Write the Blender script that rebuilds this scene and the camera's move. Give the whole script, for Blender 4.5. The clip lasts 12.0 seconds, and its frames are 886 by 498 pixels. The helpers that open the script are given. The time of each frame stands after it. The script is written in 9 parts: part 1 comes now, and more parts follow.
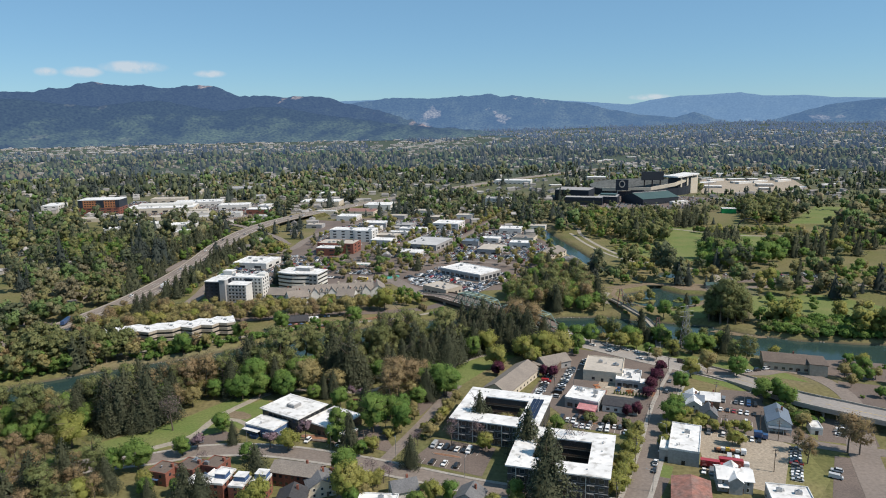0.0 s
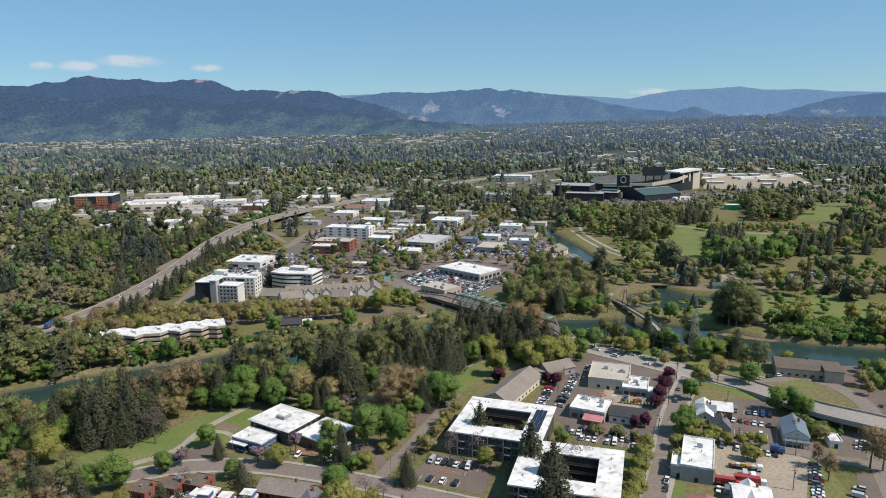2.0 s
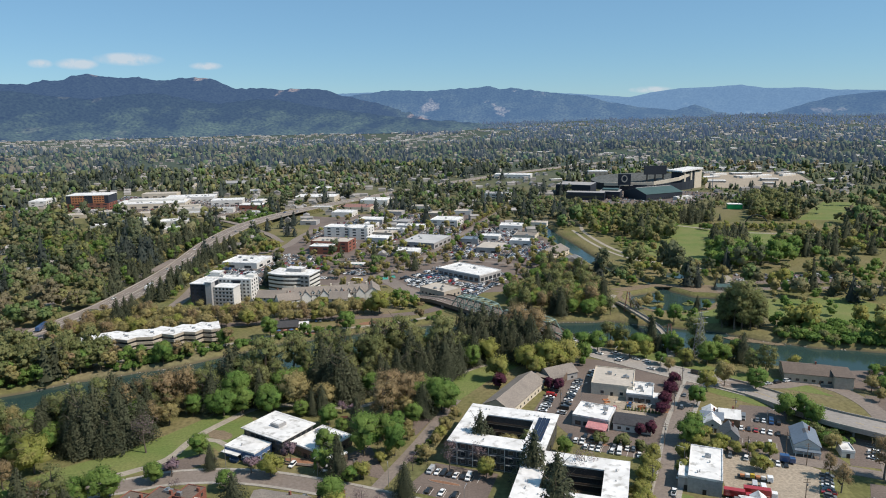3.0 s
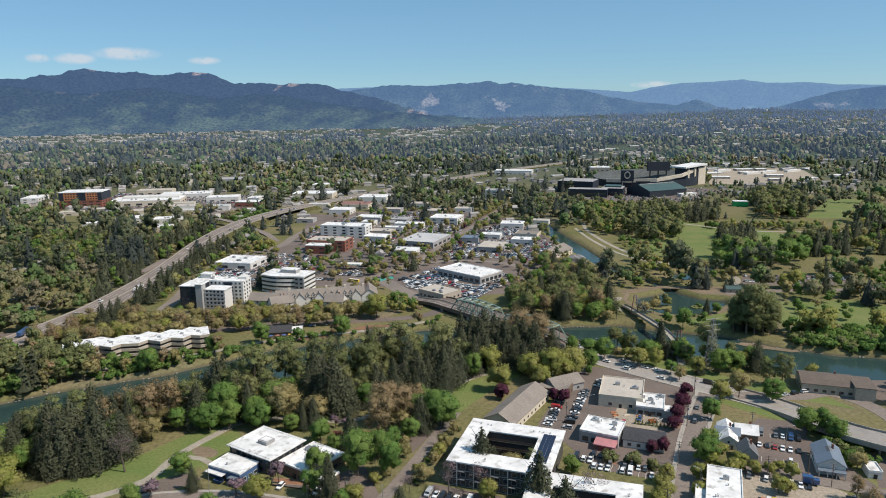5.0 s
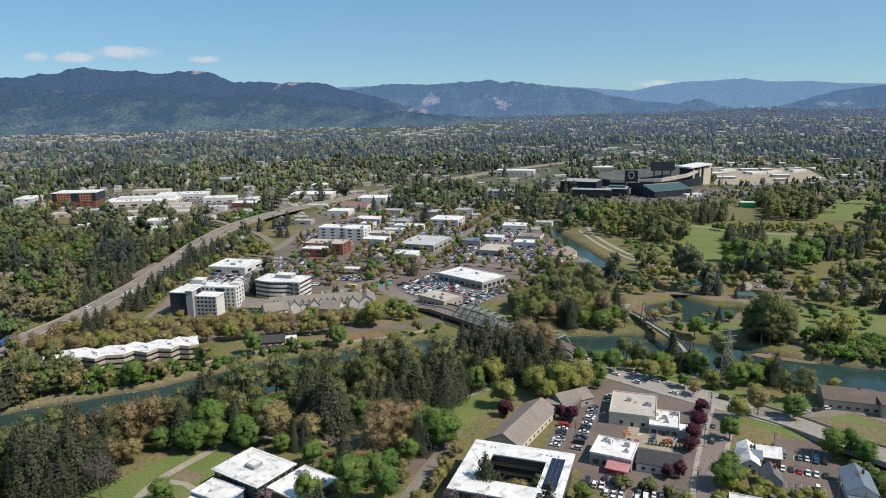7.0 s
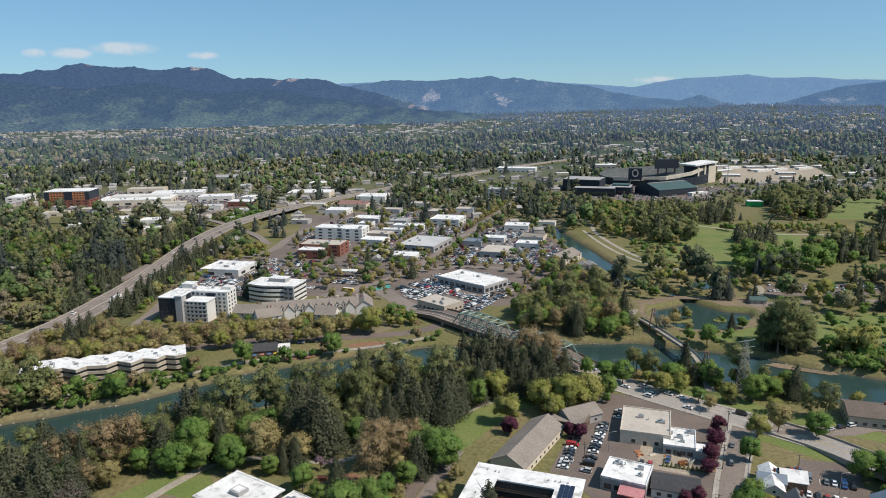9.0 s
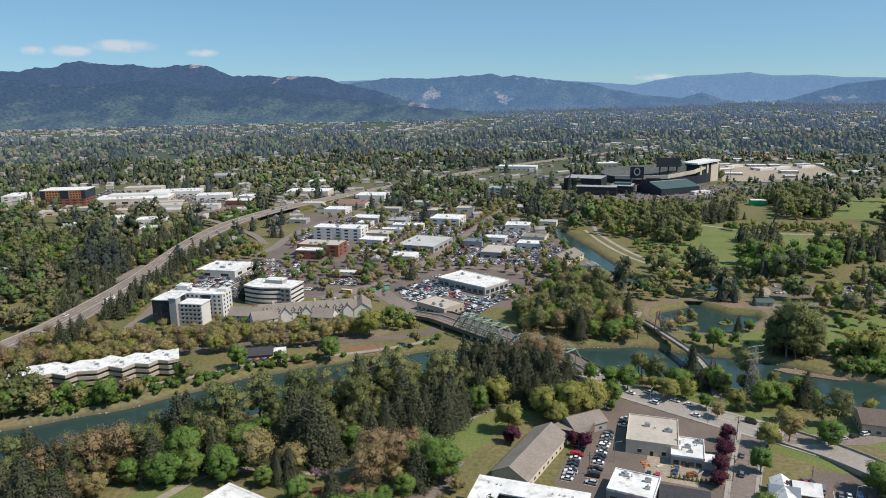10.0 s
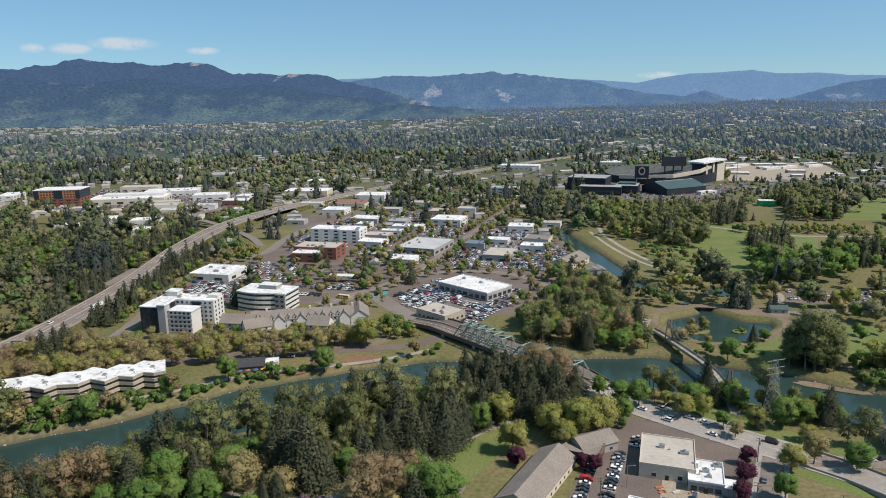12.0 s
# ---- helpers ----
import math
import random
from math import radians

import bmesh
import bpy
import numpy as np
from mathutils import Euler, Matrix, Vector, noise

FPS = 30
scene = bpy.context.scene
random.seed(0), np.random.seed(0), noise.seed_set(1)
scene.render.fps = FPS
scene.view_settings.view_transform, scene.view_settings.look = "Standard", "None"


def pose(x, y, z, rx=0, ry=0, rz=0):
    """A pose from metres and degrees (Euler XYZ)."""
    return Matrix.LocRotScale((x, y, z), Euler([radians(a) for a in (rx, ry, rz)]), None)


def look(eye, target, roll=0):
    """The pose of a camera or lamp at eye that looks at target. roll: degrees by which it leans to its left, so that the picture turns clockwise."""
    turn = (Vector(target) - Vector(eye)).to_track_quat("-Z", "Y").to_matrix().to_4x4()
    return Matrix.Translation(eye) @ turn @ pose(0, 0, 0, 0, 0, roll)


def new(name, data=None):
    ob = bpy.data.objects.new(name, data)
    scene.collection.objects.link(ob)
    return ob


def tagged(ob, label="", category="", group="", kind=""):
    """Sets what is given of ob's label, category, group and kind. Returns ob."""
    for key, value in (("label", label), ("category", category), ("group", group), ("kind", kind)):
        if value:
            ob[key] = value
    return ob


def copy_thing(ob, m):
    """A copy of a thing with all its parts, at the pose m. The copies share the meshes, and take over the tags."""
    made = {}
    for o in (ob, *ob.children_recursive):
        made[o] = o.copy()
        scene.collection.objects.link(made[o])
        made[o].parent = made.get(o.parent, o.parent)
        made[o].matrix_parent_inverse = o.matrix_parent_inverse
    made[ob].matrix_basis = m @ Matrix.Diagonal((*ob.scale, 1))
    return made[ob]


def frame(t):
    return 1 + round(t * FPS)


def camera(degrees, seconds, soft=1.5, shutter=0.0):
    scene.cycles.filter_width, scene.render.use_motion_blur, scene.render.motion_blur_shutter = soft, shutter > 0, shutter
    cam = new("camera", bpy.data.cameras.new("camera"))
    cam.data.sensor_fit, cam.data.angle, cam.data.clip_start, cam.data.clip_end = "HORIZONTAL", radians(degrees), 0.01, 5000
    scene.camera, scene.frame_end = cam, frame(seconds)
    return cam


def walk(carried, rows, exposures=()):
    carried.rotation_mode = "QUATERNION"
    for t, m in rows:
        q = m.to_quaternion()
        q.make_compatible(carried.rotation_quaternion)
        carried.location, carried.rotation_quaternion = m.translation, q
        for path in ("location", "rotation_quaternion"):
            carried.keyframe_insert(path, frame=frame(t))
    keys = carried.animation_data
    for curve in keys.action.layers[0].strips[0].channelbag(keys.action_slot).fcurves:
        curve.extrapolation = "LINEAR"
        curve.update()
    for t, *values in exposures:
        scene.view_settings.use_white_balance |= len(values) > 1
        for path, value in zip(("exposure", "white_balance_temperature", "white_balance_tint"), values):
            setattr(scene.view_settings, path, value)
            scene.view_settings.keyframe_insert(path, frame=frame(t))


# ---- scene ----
cam = camera(65.6, 12.0, soft=1.0)

# seconds, eye, target, roll
PATH = [
    (0, (0.996, 1.371, 145.581), (0.9150, 3.7674, 145.1251), -0.7),
    (0.5, (0.936, 5.821, 145.609), (0.8552, 8.2155, 145.1519), -0.7),
    (1, (0.865, 10.359, 145.679), (0.7869, 12.7539, 145.2178), -0.7),
    (1.5, (0.805, 15.028, 145.797), (0.7271, 17.4216, 145.3288), -0.7),
    (2, (0.760, 19.835, 145.911), (0.6832, 22.2272, 145.4362), -0.7),
    (2.5, (0.693, 24.767, 146.001), (0.6173, 27.1584, 145.5240), -0.7),
    (3, (0.680, 29.742, 146.067), (0.6039, 32.1336, 145.5863), -0.7),
    (5, (0.612, 49.989, 146.423), (0.5356, 52.3770, 145.9254), -0.7),
    (5.5, (0.610, 55.105, 146.465), (0.5319, 57.4925, 145.9657), -0.7),
    (6, (0.467, 60.267, 146.498), (0.3892, 62.6543, 145.9974), -0.6),
    (6.5, (0.238, 65.438, 146.520), (0.1598, 67.8247, 146.0181), -0.6),
    (7, (0.095, 70.644, 146.556), (0.0159, 73.0304, 146.0547), -0.7),
    (9, (-0.329, 91.624, 146.872), (-0.4099, 94.0083, 146.3585), -0.7),
    (9.5, (-0.399, 96.878, 146.889), (-0.4795, 99.2604, 146.3719), -0.7),
    (10, (-0.492, 102.108, 146.901), (-0.5734, 104.4893, 146.3805), -0.7),
    (10.5, (-0.567, 107.234, 146.901), (-0.6503, 109.6158, 146.3793), -0.7),
    (11, (-0.631, 112.269, 146.892), (-0.7149, 114.6507, 146.3671), -0.7),
    (11.5, (-0.614, 117.327, 146.879), (-0.6991, 119.7088, 146.3536), -0.7),
    (12, (-0.523, 122.359, 146.859), (-0.6100, 124.7401, 146.3317), -0.7),
]
walk(cam, [(t, look(eye, target, roll)) for t, eye, target, roll in PATH])

# ---------------------------------------------------------------- light
SUN_EL, SUN_AZ = 50.0, 108.0          # elevation; azimuth clockwise from +y
world = bpy.data.worlds.new("sky")
scene.world = world
world.use_nodes = True
wn = world.node_tree
sky = wn.nodes.new("ShaderNodeTexSky")
sky.sky_type = "NISHITA"
sky.sun_disc = False
sky.sun_elevation, sky.sun_rotation = radians(SUN_EL), radians(SUN_AZ)
sky.altitude, sky.air_density, sky.dust_density, sky.ozone_density = 1200, 1.0, 0.0, 2.2
tint = wn.nodes.new("ShaderNodeMix")
tint.data_type, tint.blend_type = "RGBA", "MULTIPLY"
tint.inputs[0].default_value = 1.0
tint.inputs[7].default_value = (0.77, 1.01, 1.21, 1)
wn.links.new(sky.outputs[0], tint.inputs[6])
thin = wn.nodes.new("ShaderNodeMix")
thin.data_type = "RGBA"
thin.inputs[0].default_value = 0.42
thin.inputs[7].default_value = (3.1, 6.0, 8.3, 1)
wn.links.new(tint.outputs[2], thin.inputs[6])
wn.links.new(thin.outputs[2], wn.nodes["Background"].inputs[0])
wn.nodes["Background"].inputs[1].default_value = 0.084

sun_data = bpy.data.lights.new("sun", "SUN")
sun_data.energy, sun_data.angle, sun_data.color = 5.0, radians(0.53), (1.0, 0.905, 0.80)
sun = new("sun", sun_data)
_a, _e = radians(SUN_AZ), radians(SUN_EL)
sun.matrix_world = look((0, 0, 900), (-1000 * math.sin(_a) * math.cos(_e), -1000 * math.cos(_a) * math.cos(_e), 900 - 1000 * math.sin(_e)))
scene.view_settings.exposure = 0.0

# ---------------------------------------------------------------- materials
MATS = {}


def nodes_of(name):
    m = bpy.data.materials.new(name)
    m.use_nodes = True
    nt = m.node_tree
    return m, nt, nt.nodes["Principled BSDF"]


def noise_fac(nt, scale, lo, hi, detail=4.0, coord=None):
    """Noise over world position, remapped to lo..hi."""
    geo = nt.nodes.new("ShaderNodeNewGeometry")
    tex = nt.nodes.new("ShaderNodeTexNoise")
    tex.inputs["Scale"].default_value, tex.inputs["Detail"].default_value = scale, detail
    nt.links.new(coord or geo.outputs["Position"], tex.inputs["Vector"])
    ramp = nt.nodes.new("ShaderNodeMapRange")
    ramp.inputs["From Min"].default_value, ramp.inputs["From Max"].default_value = 0.3, 0.7
    ramp.inputs["To Min"].default_value, ramp.inputs["To Max"].default_value = lo, hi
    nt.links.new(tex.outputs["Fac"], ramp.inputs["Value"])
    return ramp.outputs[0]


def mix_col(nt, fac, a, b, mode="MIX"):
    n = nt.nodes.new("ShaderNodeMix")
    n.data_type, n.blend_type = "RGBA", mode
    for sock, v in ((n.inputs[0], fac), (n.inputs[6], a), (n.inputs[7], b)):
        if hasattr(v, "is_linked"):
            nt.links.new(v, sock)
        else:
            sock.default_value = (*v, 1) if isinstance(v, tuple) and len(v) == 3 else v
    return n.outputs[2]


def bright(nt, col, fac):
    h = nt.nodes.new("ShaderNodeHueSaturation")
    nt.links.new(col, h.inputs["Color"])
    nt.links.new(fac, h.inputs["Value"])
    return h.outputs[0]


def bump(nt, bsdf, scale, strength, dist=0.1):
    b = nt.nodes.new("ShaderNodeBump")
    b.inputs["Strength"].default_value, b.inputs["Distance"].default_value = strength, dist
    nt.links.new(noise_fac(nt, scale, 0, 1), b.inputs["Height"])
    nt.links.new(b.outputs[0], bsdf.inputs["Normal"])


def surface(name, a, b=None, rough=0.8, metal=0.0, fine=2.0, broad=0.08, spread=0.25, relief=0.0, spec=0.3, each=0.0):
    """Two colours mixed by broad noise, a finer grain in value, optional relief and change from piece to piece."""
    if name in MATS:
        return MATS[name]
    m, nt, bs = nodes_of(name)
    col = mix_col(nt, noise_fac(nt, broad, 0, 1), a, b or tuple(c * 0.8 for c in a))
    col = bright(nt, col, noise_fac(nt, fine, 1 - spread, 1 + spread))
    if each:
        info = nt.nodes.new("ShaderNodeObjectInfo")
        r = nt.nodes.new("ShaderNodeMapRange")
        r.inputs["To Min"].default_value, r.inputs["To Max"].default_value = 1 - each, 1 + each
        nt.links.new(info.outputs["Random"], r.inputs["Value"])
        col = bright(nt, col, r.outputs[0])
    nt.links.new(col, bs.inputs["Base Color"])
    bs.inputs["Roughness"].default_value, bs.inputs["Metallic"].default_value = rough, metal
    bs.inputs["Specular IOR Level"].default_value = spec
    if relief:
        bump(nt, bs, fine, relief)
    MATS[name] = m
    return m


def leafage(name, a, b, island=0.45, glow=0.2, haze_glow=0.0):
    """Foliage: colour varies from tree to tree and from clump to clump; some light passes through. On far backdrop
    stands the haze of distance is put in as a weak blue glow, as on the hills.
    """
    a, b = ((c[0] * 0.92, c[1] * 0.83, c[2] * 1.25 + 0.004) for c in (a, b))
    m, nt, bs = nodes_of(name)
    info = nt.nodes.new("ShaderNodeObjectInfo")
    geo = nt.nodes.new("ShaderNodeNewGeometry")
    patch = noise_fac(nt, 0.045, 0, 1, 2.0)
    add = nt.nodes.new("ShaderNodeMath")
    add.operation = "ADD"
    nt.links.new(info.outputs["Random"], add.inputs[0])
    nt.links.new(patch, add.inputs[1])
    half = nt.nodes.new("ShaderNodeMath")
    half.operation = "FRACT"
    nt.links.new(add.outputs[0], half.inputs[0])
    col = mix_col(nt, half.outputs[0], a, b)
    r = nt.nodes.new("ShaderNodeMapRange")
    r.inputs["To Min"].default_value, r.inputs["To Max"].default_value = 1 - island, 1 + island
    nt.links.new(geo.outputs["Random Per Island"], r.inputs["Value"])
    col = bright(nt, col, r.outputs[0])
    nt.links.new(col, bs.inputs["Base Color"])
    bs.inputs["Roughness"].default_value, bs.inputs["Specular IOR Level"].default_value = 0.7, 0.15
    # haze over far stands, emitted by the leaves themselves
    if haze_glow:
        bs.inputs["Emission Color"].default_value, bs.inputs["Emission Strength"].default_value = (0.27, 0.42, 0.78, 1), haze_glow
    if glow:
        tr = nt.nodes.new("ShaderNodeBsdfTranslucent")
        nt.links.new(col, tr.inputs["Color"])
        mx = nt.nodes.new("ShaderNodeMixShader")
        mx.inputs[0].default_value = glow
        nt.links.new(bs.outputs[0], mx.inputs[1])
        nt.links.new(tr.outputs[0], mx.inputs[2])
        nt.links.new(mx.outputs[0], nt.nodes["Material Output"].inputs["Surface"])
    MATS[name] = m
    return m


M_GRASS = surface("grass", (0.125, 0.140, 0.042), (0.205, 0.175, 0.078), 0.95, fine=0.6, broad=0.03, spread=0.25)
M_LAWN = surface("mown_lawn", (0.110, 0.156, 0.040), (0.168, 0.178, 0.062), 0.95, fine=0.9, broad=0.05, spread=0.2)
M_SOIL = surface("soil", (0.22, 0.165, 0.11), (0.16, 0.125, 0.08), 0.95, fine=0.8, broad=0.06, spread=0.25)
M_LITTER = surface("leaf_litter", (0.215, 0.165, 0.105), (0.170, 0.150, 0.085), 0.95, fine=0.7, broad=0.05, spread=0.3)
M_BARK_DUST = surface("bark_dust", (0.26, 0.13, 0.075), (0.20, 0.11, 0.07), 0.95, fine=1.0)
M_ASPHALT = surface("asphalt", (0.176, 0.138, 0.116), (0.124, 0.099, 0.086), 0.9, fine=1.2, broad=0.05, spread=0.2)
M_ROAD = surface("worn_road", (0.226, 0.187, 0.160), (0.182, 0.152, 0.131), 0.88, fine=0.7, broad=0.04, spread=0.16)
M_PALE_ROAD = surface("pale_boulevard", (0.330, 0.300, 0.272), (0.275, 0.250, 0.228), 0.88, fine=0.7, broad=0.04, spread=0.13)
M_CONCRETE = surface("concrete", (0.36, 0.33, 0.29), (0.29, 0.265, 0.235), 0.85, fine=1.0, broad=0.1, spread=0.15)
M_PATH = surface("path_paving", (0.34, 0.30, 0.24), (0.27, 0.24, 0.195), 0.9, fine=0.8, spread=0.15)
M_GRAVEL = surface("gravel_lot", (0.36, 0.30, 0.23), (0.29, 0.245, 0.19), 0.95, fine=0.9, broad=0.05)
M_LINE = surface("road_paint", (0.72, 0.70, 0.66), None, 0.7, fine=3.0, spread=0.15)
M_YELLOW = surface("yellow_paint", (0.62, 0.42, 0.05), None, 0.7, fine=3.0, spread=0.15)
M_WHITE_ROOF = surface("white_membrane_roof", (0.78, 0.77, 0.75), (0.60, 0.59, 0.57), 0.75, fine=0.35, broad=0.10, spread=0.10)
nt = M_WHITE_ROOF.node_tree
bs = nt.nodes["Principled BSDF"]
clean = bs.inputs["Base Color"].links[0].from_socket
stain = nt.nodes.new("ShaderNodeClamp")
nt.links.new(noise_fac(nt, 0.30, -1.6, 1.1, 5.0), stain.inputs[0])
nt.links.new(mix_col(nt, stain.outputs[0], clean, (0.40, 0.385, 0.36)), bs.inputs["Base Color"])
M_PALE_ROOF = surface("pale_grey_membrane_roof", (0.50, 0.495, 0.485), (0.40, 0.395, 0.385), 0.8, fine=0.4, broad=0.1, spread=0.12)
M_GREY_ROOF = surface("grey_membrane_roof", (0.36, 0.35, 0.34), (0.28, 0.27, 0.265), 0.85, fine=0.5, broad=0.12, spread=0.1)
M_TAN_ROOF = surface("tan_gravel_roof", (0.47, 0.42, 0.36), (0.40, 0.36, 0.31), 0.9, fine=0.5, broad=0.1, spread=0.1)
M_SHINGLE = surface("brown_grey_shingle", (0.250, 0.216, 0.184), (0.205, 0.178, 0.155), 0.9, fine=1.6, broad=0.15, spread=0.2, relief=0.3)
M_SLATE = surface("grey_shingle", (0.165, 0.165, 0.168), (0.125, 0.125, 0.13), 0.88, fine=1.6, broad=0.15, spread=0.2, relief=0.3)
M_BLACK_ROOF = surface("charcoal_roof", (0.045, 0.045, 0.050), (0.06, 0.058, 0.06), 0.85, fine=1.2, spread=0.25)
M_BLUE_METAL = surface("blue_grey_metal_roof", (0.23, 0.27, 0.32), (0.19, 0.225, 0.27), 0.45, 0.3, fine=1.0, spread=0.1)
M_RUST_METAL = surface("rusty_red_metal_roof", (0.30, 0.135, 0.10), (0.20, 0.13, 0.11), 0.7, fine=0.7, broad=0.3, spread=0.3)
M_GREEN_METAL = surface("dark_green_metal_roof", (0.075, 0.125, 0.115), (0.06, 0.10, 0.095), 0.5, 0.2, fine=0.4, spread=0.1)
M_WHITE_WALL = surface("white_wall", (0.64, 0.62, 0.58), (0.54, 0.53, 0.50), 0.8, fine=1.0, spread=0.08)
M_CREAM_WALL = surface("cream_wall", (0.60, 0.53, 0.42), (0.52, 0.46, 0.37), 0.85, fine=1.0, spread=0.1)
M_GREY_WALL = surface("grey_wall", (0.36, 0.355, 0.35), (0.29, 0.285, 0.28), 0.85, fine=1.0, spread=0.12)
M_DARK_WALL = surface("dark_grey_brick", (0.085, 0.080, 0.078), (0.062, 0.058, 0.057), 0.9, fine=2.0, spread=0.25)
M_NAVY_WALL = surface("blue_black_cladding", (0.020, 0.026, 0.038), (0.028, 0.034, 0.045), 0.6, fine=1.0, spread=0.2, spec=0.3)
M_TAN_WALL = surface("tan_concrete", (0.42, 0.37, 0.30), (0.36, 0.315, 0.26), 0.85, fine=0.8, spread=0.12)
M_BROWN_WALL = surface("brown_timber_wall", (0.17, 0.12, 0.085), (0.13, 0.095, 0.07), 0.85, fine=1.5, spread=0.2)
M_BRICK = surface("red_brick", (0.25, 0.098, 0.068), (0.20, 0.080, 0.058), 0.9, fine=2.5, spread=0.25)
M_ORANGE = surface("orange_brick", (0.46, 0.19, 0.085), (0.40, 0.165, 0.08), 0.85, fine=1.5, spread=0.15)
M_BLUE_PAINT = surface("blue_paint", (0.07, 0.13, 0.26), None, 0.6, fine=1.0, spread=0.15)
M_TEAL_PAINT = surface("teal_paint", (0.05, 0.30, 0.24), (0.07, 0.26, 0.22), 0.7, fine=1.0, spread=0.15)
M_PINK = surface("pink_canvas", (0.82, 0.44, 0.44), (0.76, 0.39, 0.40), 0.8, fine=1.0, spread=0.1)
M_GREEN_PAINT = surface("bright_green_panel", (0.02, 0.36, 0.11), None, 0.5, fine=0.6, spread=0.1)
M_TEAL_STEEL = surface("pale_green_steel", (0.235, 0.315, 0.270), (0.170, 0.235, 0.205), 0.6, 0.0, fine=0.8, spread=0.2)
M_RED_STEEL = surface("rust_red_steel", (0.34, 0.16, 0.12), None, 0.6, 0.1, fine=1.0, spread=0.2)
M_STEEL = surface("galvanised_steel", (0.42, 0.43, 0.44), None, 0.45, 0.7, fine=1.2, spread=0.15)
M_DARK_STEEL = surface("dark_steel", (0.04, 0.042, 0.045), None, 0.5, 0.4, fine=1.0, spread=0.2)
M_WOOD_POLE = surface("weathered_pole", (0.16, 0.12, 0.09), None, 0.9, fine=3.0, spread=0.25)
M_BARK = surface("bark", (0.105, 0.082, 0.062), (0.15, 0.13, 0.11), 0.95, fine=2.0, spread=0.3)
M_ROCK = surface("bank_rock", (0.30, 0.27, 0.23), (0.22, 0.20, 0.17), 0.95, fine=1.5, spread=0.3)
M_TYRE = surface("tyre_rubber", (0.02, 0.02, 0.02), None, 0.9, fine=4.0, spread=0.1)


def glass(name, tint):
    m, nt, bs = nodes_of(name)
    bs.inputs["Base Color"].default_value = (*tint, 1)
    bs.inputs["Roughness"].default_value, bs.inputs["Specular IOR Level"].default_value = 0.06, 0.8
    MATS[name] = m
    return m


M_GLASS = glass("window_glass", (0.030, 0.036, 0.042))
M_SOLAR = glass("solar_cell_glass", (0.018, 0.024, 0.050))

# river water
M_WATER, nt, bs = nodes_of("river_water")
nt.links.new(mix_col(nt, noise_fac(nt, 0.02, 0, 1, 2.0), (0.024, 0.050, 0.048), (0.034, 0.060, 0.052)), bs.inputs["Base Color"])
bs.inputs["Roughness"].default_value, bs.inputs["IOR"].default_value = 0.14, 1.33
bs.inputs["Specular IOR Level"].default_value = 0.38
bump(nt, bs, 0.7, 0.12, 0.05)


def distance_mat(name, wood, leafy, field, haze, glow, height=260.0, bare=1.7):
    """Far hills, a plain backdrop: dark firs, paler broadleaf woods low on the slopes, a few clearings. The blue haze
    of distance is put in as a weak glow.
    """
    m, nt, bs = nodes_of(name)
    geo = nt.nodes.new("ShaderNodeNewGeometry")
    flatten = nt.nodes.new("ShaderNodeMapping")
    flatten.inputs["Scale"].default_value = (1.0, 0.35, 1.7)
    nt.links.new(geo.outputs["Position"], flatten.inputs[0])
    sep = nt.nodes.new("ShaderNodeSeparateXYZ")
    nt.links.new(geo.outputs["Position"], sep.inputs[0])
    low = nt.nodes.new("ShaderNodeMapRange")
    low.inputs["From Min"].default_value, low.inputs["From Max"].default_value = 40.0, height
    low.inputs["To Min"].default_value, low.inputs["To Max"].default_value = 0.75, -0.45
    nt.links.new(sep.outputs["Z"], low.inputs["Value"])
    add = nt.nodes.new("ShaderNodeMath")
    add.use_clamp = True
    nt.links.new(low.outputs[0], add.inputs[0])
    nt.links.new(noise_fac(nt, 0.009, -0.7, 0.7, 6.0, flatten.outputs[0]), add.inputs[1])
    col = mix_col(nt, add.outputs[0], wood, leafy)
    clamp = nt.nodes.new("ShaderNodeClamp")
    nt.links.new(noise_fac(nt, 0.0055, -7.5, bare, 5.0, flatten.outputs[0]), clamp.inputs[0])
    col = mix_col(nt, clamp.outputs[0], col, field)
    col = bright(nt, col, noise_fac(nt, 0.075, 0.15, 1.85, 10.0))
    nt.links.new(col, bs.inputs["Base Color"])
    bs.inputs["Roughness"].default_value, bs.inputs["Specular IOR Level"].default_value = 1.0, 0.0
    # distance haze as emission of the hill surface itself
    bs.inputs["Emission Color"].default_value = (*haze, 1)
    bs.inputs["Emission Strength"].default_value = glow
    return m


# the emitted haze is stronger on each farther range
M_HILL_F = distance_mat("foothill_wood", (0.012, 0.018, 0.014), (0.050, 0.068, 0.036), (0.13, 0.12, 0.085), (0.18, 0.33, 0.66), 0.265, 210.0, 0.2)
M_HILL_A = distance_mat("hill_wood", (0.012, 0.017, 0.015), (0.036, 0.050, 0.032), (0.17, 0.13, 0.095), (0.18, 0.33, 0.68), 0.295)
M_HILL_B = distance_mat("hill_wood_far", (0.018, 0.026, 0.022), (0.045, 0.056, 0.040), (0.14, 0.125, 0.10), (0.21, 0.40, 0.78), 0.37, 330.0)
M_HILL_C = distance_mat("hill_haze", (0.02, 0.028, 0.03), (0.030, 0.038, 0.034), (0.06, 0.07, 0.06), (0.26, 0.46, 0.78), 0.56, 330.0)

